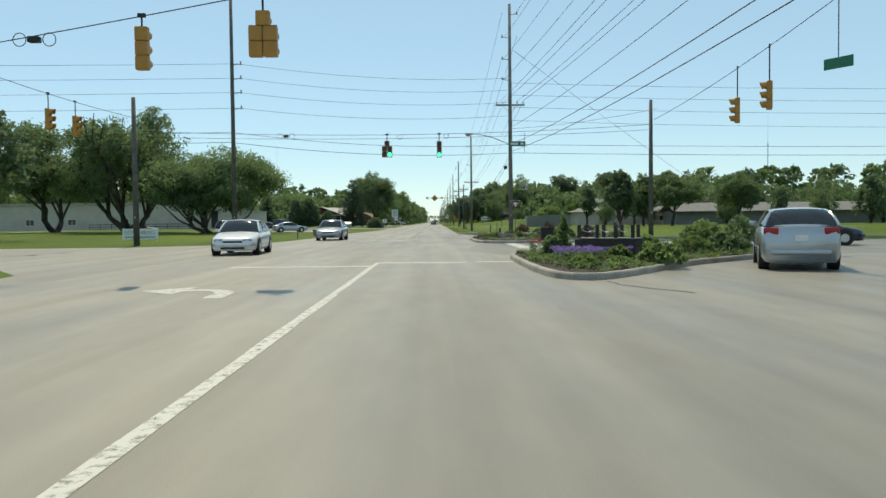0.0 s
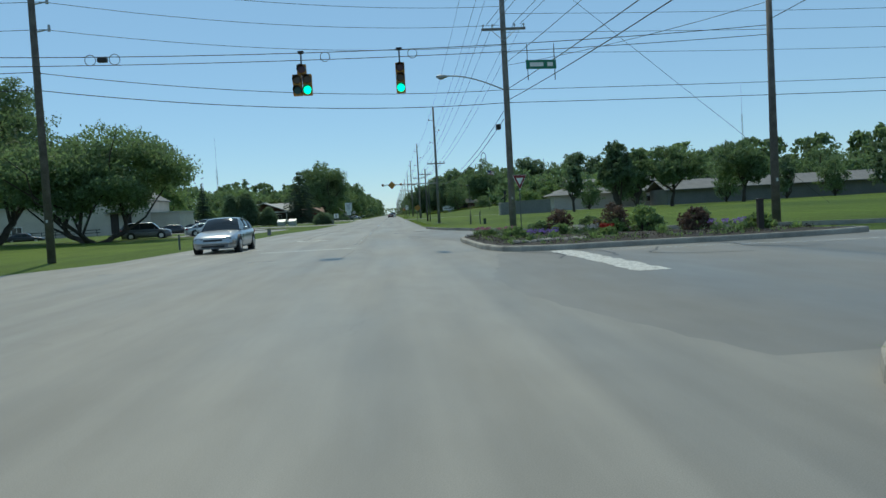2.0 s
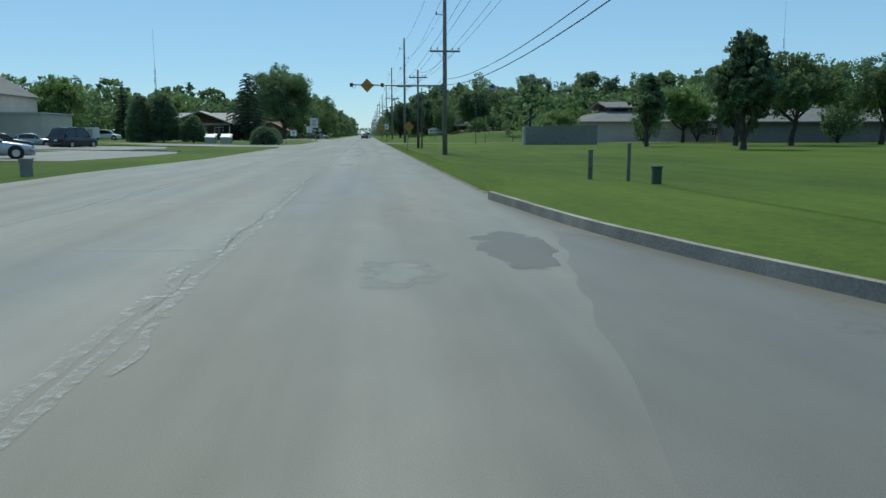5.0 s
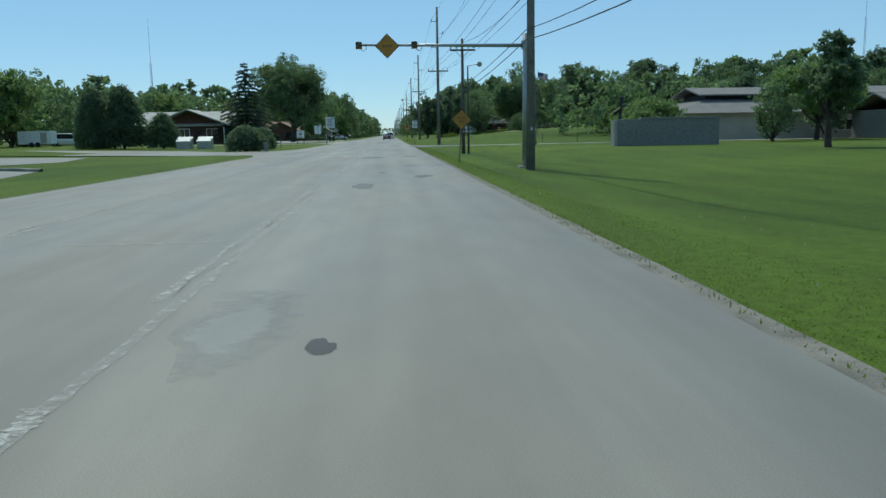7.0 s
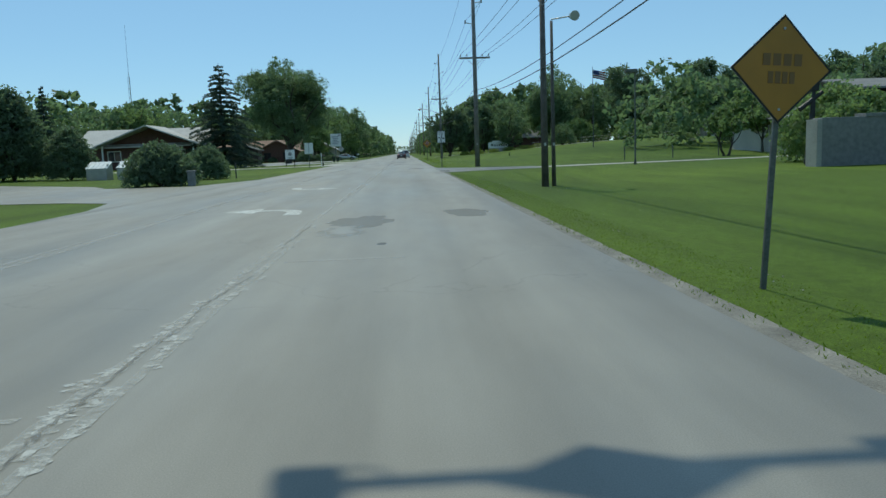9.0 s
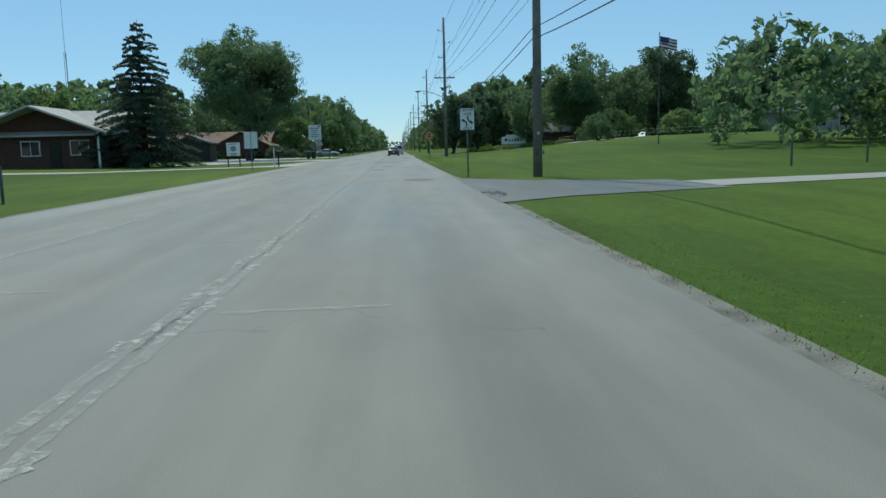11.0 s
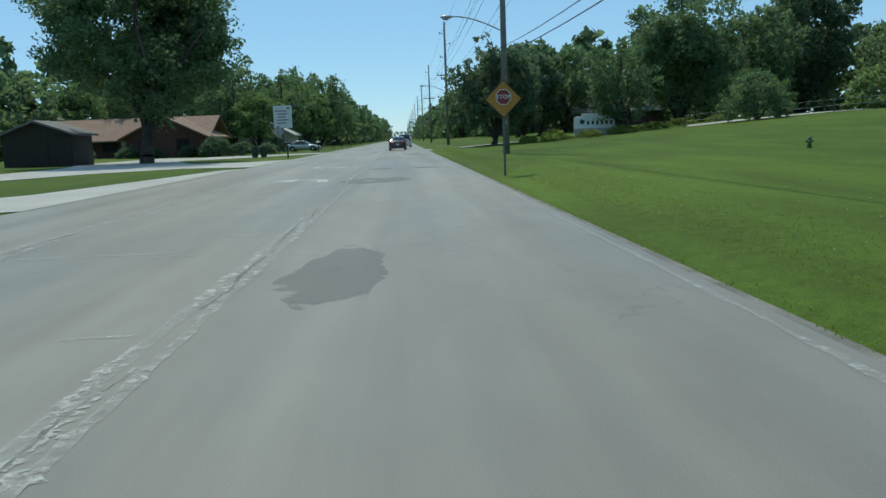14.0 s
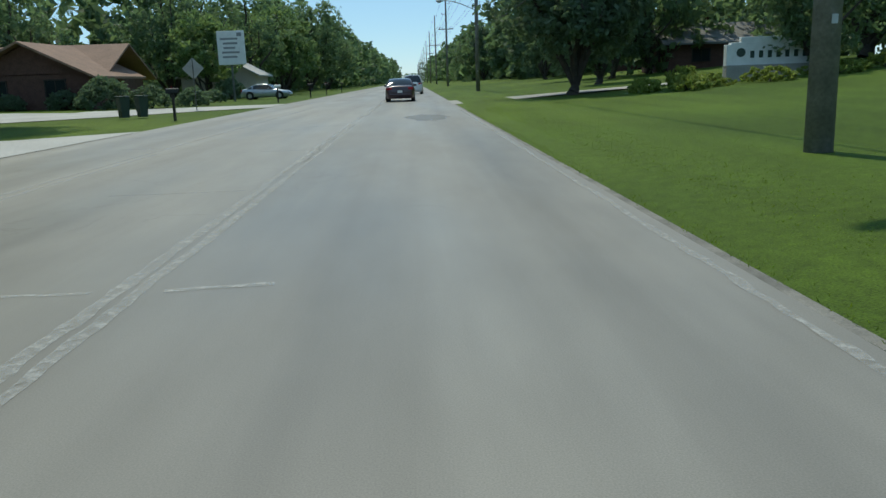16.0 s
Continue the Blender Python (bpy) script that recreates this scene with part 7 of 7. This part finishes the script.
    for s in (-1, 1):
        skin("side_window", f0, f3, 0, 2, M_GLASS, (s,), "dark tinted side windows")
        edge = [(-s * sec[2][0] * 1.004, Y(f), sec[2][1] + 0.008) for f, sec in zip(fs, secs)]
        bm = B()
        for a, b in zip(edge, edge[1:]):
            rod(bm, a, b, 0.034, n=6, cap=False)
        part("roof_rail", bm, paint, t)
        mid = len(fs) // 2
        sec = secs[mid]
        part("pillar", rod(B(), (-s * sec[0][0], Y(fs[mid]), sec[0][1]), (-s * sec[2][0], Y(fs[mid]), sec[2][1]), 0.04, n=6), M_BLACK, t)
        q = min(range(len(fs)), key=lambda i: abs(fs[i] - (f2 + (f3 - f2) * 0.35)))
        sec = secs[q]
        part("pillar", rod(B(), (-s * sec[0][0], Y(fs[q]), sec[0][1]), (-s * sec[2][0], Y(fs[q]), sec[2][1]), 0.09, 0.06, n=6), paint, t)
        belt = spline(tops, f0 + 0.1)
        part("mirror", box(B(), (s * (W / 2 + 0.05), Y(f0 + 0.09), belt + 0.06), (0.2, 0.1, 0.13), 0.045), paint, t, smooth=True)
        part("headlight", box(B(), (s * W * 0.295, Y(0.03), spline(tops, 0.02) - 0.045), (0.36, 0.22, 0.12), 0.05, Matrix.Rotation(radians(s * 17), 4, "Z")), M_HEAD, t, "clear headlight", True)
        part("taillight", box(B(), (s * W * 0.36, Y(0.975), spline(tops, 0.99) - 0.06), (0.34, 0.2, 0.17), 0.04, Matrix.Rotation(radians(-s * 14), 4, "Z")), M_TAIL, t, "red taillight", True)
        for f in (0.335, 0.535, 0.72):
            part("door_seam", box(B(), (s * W / 2 * 0.997, Y(f), 0.56), (0.012, 0.008, 0.3)), M_BLACK, t)
        for f in (0.5, 0.68):
            part("door_handle", box(B(), (s * W / 2 * 0.985, Y(f), belt * 0.84), (0.05, 0.18, 0.03), 0.008), paint, t)
        part("side_trim", box(B(), (s * W / 2 * 1.0, Y(0.5), 0.5), (0.02, L * 0.42, 0.05), 0.008), paint, t)
    part("grille", box(B(), (0, Y(0.008), spline(tops, 0) - 0.05), (W * 0.42, 0.09, 0.17), 0.03), M_BLACK, t)
    part("intake", box(B(), (0, Y(0.004), 0.3), (W * 0.5, 0.06, 0.09), 0.02), M_BLACK, t)
    for f in (0.01, 0.99):
        part("bumper", box(B(), (0, Y(f), 0.44), (W * 0.74, 0.16, 0.15), 0.06), paint, t, smooth=True)
    part("plate_bar", box(B(), (0, L / 2 + 0.02, 0.62 if kind == "sedan" else 0.78), (0.3, 0.03, 0.15)), M_SWHITE, t)
    r = 0.33 if kind == "sedan" else 0.37
    for sx in (-1, 1):
        for f in (0.19, 0.8):
            part("wheel_arch", rod(B(), (sx * W / 2 * 0.75, Y(f), r + 0.03), (sx * W / 2 * 1.004, Y(f), r + 0.03), r + 0.06, n=24), M_BLACK, t)
            w = part("wheel", rod(B(), (sx * W / 2 * 0.78, Y(f), r), (sx * (W / 2 + 0.008), Y(f), r), r * 0.9, n=20), M_TYRE, t)
            part("tyre", rod(B(), (sx * W / 2 * 0.80, Y(f), r), (sx * (W / 2 + 0.012), Y(f), r), r, n=24), M_TYRE, w)
            part("rim", rod(B(), (sx * (W / 2 - 0.02), Y(f), r), (sx * (W / 2 + 0.024), Y(f), r), r * 0.64, r * 0.56, 16), M_RIM, w)
    return t


def paint(name, c, metal=0.2):
    return material(name, c, 0.28, metal, 2, 0.95, coat=0.6)


P_WHITE, P_SILVER, P_MAROON, P_BLACK, P_GREY, P_BLUE = paint("car_white", (0.72, 0.73, 0.73), 0), paint("car_silver", (0.42, 0.45, 0.48), 0.6), paint("car_maroon", (0.065, 0.034, 0.04)), \
    paint("car_black", (0.02, 0.021, 0.025)), paint("car_grey", (0.12, 0.13, 0.145), 0.5), paint("car_dark_blue", (0.02, 0.03, 0.06))
car("sedan_car", "sedan", P_WHITE, "white sedan car in the oncoming lane", (-8.0, 33.2, 0), 4, 4.9, 1.85, 1.42)
car("sedan_car", "sedan", P_SILVER, "silver-white sedan car in the oncoming lane", (-7.4, 57.4, 0), 0, 5.0, 1.86, 1.45)
car("sedan_car", "sedan", P_MAROON, "dark maroon sedan car driving ahead in the lane", (-0.55, 281, 0), 180, 4.7, 1.82, 1.42)
car("suv_car", "suv", P_WHITE, "white sport utility car driving ahead in the lane", (0.25, 306, 0), 180, 4.8, 1.9, 1.75)
car("suv_car", "suv", P_SILVER, "silver sport utility car in the turning lane", (9.6, 20.6, 0), 160, 4.6, 1.8, 1.5)
car("sedan_car", "sedan", P_BLUE, "dark blue sedan car at the side street", (17.0, 35.6, 0), 80, 4.7, 1.82, 1.42)
# parked by the low building
car("sedan_car", "sedan", P_SILVER, "silver sedan car on the parking lot", (-19.8, 107.5, 0), 112, 4.6, 1.8, 1.4, "parked cars")
car("suv_car", "suv", P_BLACK, "dark sport utility car on the parking lot", (-27.2, 141, 0), 160, 4.7, 1.9, 1.95, "parked cars")
car("pickup_car", "suv", P_GREY, "dark grey sport utility car on the parking lot", (-29.5, 118, 0), 112, 5.0, 1.95, 1.75, "parked cars")
car("suv_car", "suv", P_BLUE, "dark blue sport utility car on the parking lot", (-33.0, 127, 0), 112, 4.8, 1.9, 1.8, "parked cars")
car("sedan_car", "sedan", P_GREY, "grey sedan car on the parking lot", (-35.5, 143, 0), 100, 4.6, 1.8, 1.42, "parked cars")
car("sedan_car", "sedan", P_BLACK, "black sedan car on the parking lot", (-32, 152, 0), 95, 4.6, 1.8, 1.42, "parked cars")
car("sedan_car", "sedan", P_SILVER, "silver sedan car far back on the parking lot", (-36.4, 158, 0), 90, 4.6, 1.8, 1.42, "parked cars")
car("sedan_car", "sedan", P_BLACK, "dark sedan car before the low building", (-47, 126, 0), 100, 4.6, 1.8, 1.42, "parked cars")
car("pickup_car", "suv", P_WHITE, "white pickup parked near the house", (-45.8, 208.5, rise(-45.8, 208.5)), 95, 5.2, 1.95, 1.8, "parked cars")
car("sedan_car", "sedan", P_SILVER, "pale sedan car on a far driveway", (-13.5, 305, 0), 85, 4.6, 1.8, 1.42, "parked cars")
t = thing("box_trailer", "white enclosed box trailer parked near the house", "trailer", at=(-46.2, 199.5, rise(-46, 199.5)))
part("body", box(B(), (0, 0, 1.25), (4.2, 2.0, 1.7), 0.04), M_SWHITE, t)
part("frame_rail", box(B(), (0, 0, 0.38), (5.2, 0.9, 0.1)), M_BLACK, t)
for s in (-0.4, 0.4):
    part("wheel", rod(B(), (s, -1.02, 0.33), (s, -0.8, 0.33), 0.33, n=18), M_TYRE, t)
part("truck_door", box(B(), (1.2, -1.01, 1.2), (0.8, 0.02, 1.4)), M_SBACK, t)
t = thing("box_truck", "long white box truck behind the parked cars", "truck", at=(-42.5, 158, 0), turn=90, size=0.75)
part("cargo_body", box(B(), (0, 0, 2.0), (2.4, 6.0, 2.5), 0.04), M_SWHITE, t)
part("cab", box(B(), (0, -4.0, 1.3), (2.2, 1.9, 1.9), 0.12), P_WHITE, t)
part("windscreen", box(B(), (0, -4.93, 1.65), (1.9, 0.1, 0.7), 0.02), M_GLASS, t)
for sx in (-1, 1):
    for y in (-3.8, 1.8):
        part("wheel", rod(B(), (sx * 0.85, y, 0.45), (sx * 1.15, y, 0.45), 0.45, n=18), M_TYRE, t)

# ---------------------------------------------------------------- small things
for x, y in ((-21.9, 178.6), (-19.8, 178.8)):
    t = thing("waste_container", "grey waste container with a bright slanted white lid", "container", "waste containers", (x, y, 0), -6)
    part("body", box(B(), (0, 0, 0.45), (1.5, 1.0, 0.9), 0.03), M_SBACK, t)
    lid = box(B(), (0, -0.05, 1.1), (1.62, 1.0, 0.05), 0.01, Matrix.Rotation(radians(28), 4, "X"))
    part("lid", lid, M_SWHITE, t, "bright white slanted lid")
    for k in range(5):
        part("lid_rib", box(B(), (-0.64 + 0.32 * k, -0.07, 1.13), (0.05, 0.98, 0.05), 0, Matrix.Rotation(radians(28), 4, "X")), M_SWHITE, t)
    for s in (-1, 1):
        part("side_wall", box(B(), (s * 0.72, 0.1, 1.0), (0.05, 0.75, 0.35)), M_SBACK, t)


def mailbox(x, y, turn, label, mat):
    t = thing("mailbox", label, "mailbox", "mailboxes", (x, y, rise(x, y)), turn)
    part("post", box(B(), (0, 0, 0.5), (0.1, 0.1, 1.1), 0.01), M_DARKWOOD, t)
    bm = box(B(), (0, 0, 1.15), (0.18, 0.5, 0.12))
    rod(bm, (0, -0.25, 1.2), (0, 0.25, 1.2), 0.09, n=14)
    part("box", bm, mat, t)
    part("flag", box(B(), (0.1, 0.05, 1.3), (0.01, 0.05, 0.18)), M_SRED, t)


for x, y, m in ((-9.6, 214.5, M_BLACK), (-9.5, 262, M_BLACK), (-9.8, 289, M_SWHITE), (-9.4, 305, M_BLACK), (-9.3, 318, M_BLACK), (-9.2, 336, M_BLACK)):
    mailbox(x, y, 90, "roadside mailbox on a wooden post", m)
for x, y in ((-12.9, 265.8), (-12.2, 266.2)):
    t = thing("waste_bin", "grey-green wheeled waste bin at the drive", "bin", "waste bins", (x, y, 0))
    part("body", rod(B(), (0, 0, 0.05), (0, 0, 0.95), 0.24, 0.32, 4), M_DKGREEN, t)
    part("lid", box(B(), (0, 0, 0.98), (0.5, 0.56, 0.08), 0.03), M_DKGREEN, t)


def stub_post(x, y, h, w, mat, label, name="marker_post"):
    t = thing(name, label, "post", "marker posts", (x, y, rise(x, y)))
    part("post", box(B(), (0, 0, h / 2 - 0.1), (w, w, h + 0.2), w * 0.15), mat, t)
    part("cap", box(B(), (0, 0, h), (w * 1.15, w * 1.15, w * 0.3), w * 0.1), mat, t)


for x, y, h, w, m, lab in ((-11.0, 63.4, 0.75, 0.09, M_POST, "short dark marker post at the road's edge"), (-11.5, 76, 0.55, 0.4, M_WALLGREY, "squat grey pedestal on the verge"), (-10.6, 90, 0.5, 0.3, M_WALLGREY, "squat grey pedestal on the verge"),
                           (6.8, 84.5, 1.0, 0.08, M_POST, "thin dark marker post on the lawn"), (6.2, 86, 0.8, 0.12, M_POST, "thin dark marker post on the lawn"), (7.0, 83, 0.45, 0.2, M_DKGREEN, "short green pedestal on the lawn"),
                           (-9.4, 211, 1.5, 0.07, M_SWHITE, "white marker post beside the drive"), (-10.8, 172, 1.0, 0.07, M_POST, "thin post beside the drive"), (-10.5, 160.3, 0.7, 0.34, M_WALLGREY, "squat grey pedestal beside the driveway shrub")):
    stub_post(x, y, h, w, m, lab)
stub_post(10.4, 44.6, 1.05, 0.16, M_DARKWOOD, "short dark wooden post at the flower bed")

# hydrant
t = thing("fire_hydrant", "small dark green fire hydrant on the lawn", "hydrant", at=(13.6, 222.3, rise(13.6, 222.3)), size=0.58)
part("barrel", rod(B(), (0, 0, -0.05), (0, 0, 0.5), 0.12, 0.11, 14), M_HYD, t, smooth=True)
part("bonnet", ball(B(), (0, 0, 0.52), 0.13, (1, 1, 0.8), 2), M_HYD, t, smooth=True)
part("nut", rod(B(), (0, 0, 0.6), (0, 0, 0.69), 0.035, n=6), M_HYD, t)
for a, b in (((-0.22, 0, 0.38), (0.22, 0, 0.38)), ((0, -0.2, 0.34), (0, 0, 0.34))):
    part("nozzle", rod(B(), a, b, 0.06, n=10), M_HYD, t)
part("flange", rod(B(), (0, 0, 0.0), (0, 0, 0.05), 0.17, n=14), M_HYD, t)

# drive with a low fence beyond the east lawn
fr = [(24, 262), (34, 258), (46, 252), (60, 245), (80, 236)]
bm = ribbon(B(), [(p.x, p.y) for p in smooth_line([(x, y, 0) for x, y in fr], 4)], 5.0, 0)
for v in bm.verts:
    v.co.z = rise(v.co.x, v.co.y) + 0.02
single("side_drive", bm, M_DRIVE, "pale concrete drive beyond the lawn", "driveway", kind="structure")
ln = smooth_line([(x - 1.5, y - 3.4, 0) for x, y in fr], 4)
t = thing("fence", "low wire fence with dark posts along the drive", "fence")
for p in ln:
    z = rise(p.x, p.y)
    part("post", rod(B(), (p.x, p.y, z - 0.1), (p.x, p.y, z + 1.0), 0.04, n=6), M_POST, t)
bm = B()
for a, b in zip(ln, ln[1:]):
    for h in (0.95, 0.5):
        rod(bm, (a.x, a.y, rise(a.x, a.y) + h), (b.x, b.y, rise(b.x, b.y) + h), 0.012, n=4)
part("rail", bm, M_STEEL, t)
t = thing("fence", "row of short dark posts along the lawn drive", "fence")
for i in range(2, 6):
    x, y = 9 + i * 4.6, 182 + i * 1.6
    part("post", rod(B(), (x, y, rise(x, y) - 0.1), (x, y, rise(x, y) + 1.1), 0.05, n=6), M_POST, t)
t = thing("house", "small house with a pale gabled roof behind the board sign", "house", "houses", (-20.5, 316, 0))
part("wall", wall_box(B(), -4, 4, 0, 7, -0.3, 2.5), M_WALLBEIGE, t)
part("gable", gable_wall(B(), -4, 4, -0.01, 2.5, 4.6, 0.1), M_WALLBEIGE, t)
part("roof", gable_roof(B(), -4, 4, 0, 7, 2.5, 4.65, "y", 0.5), M_ROOFW, t)
car("suv_car", "suv", P_GREY, "dark grey sport utility car parked at the lot's edge", (-25.5, 105.5, 0), 100, 4.8, 1.9, 1.75, "parked cars")
car("sedan_car", "sedan", P_BLACK, "black sedan car in the row of parked cars", (-30.5, 134, 0), 110, 4.6, 1.8, 1.42, "parked cars")
car("sedan_car", "sedan", P_SILVER, "silver sedan car in the row of parked cars", (-33.5, 147.5, 0), 100, 4.6, 1.8, 1.42, "parked cars")
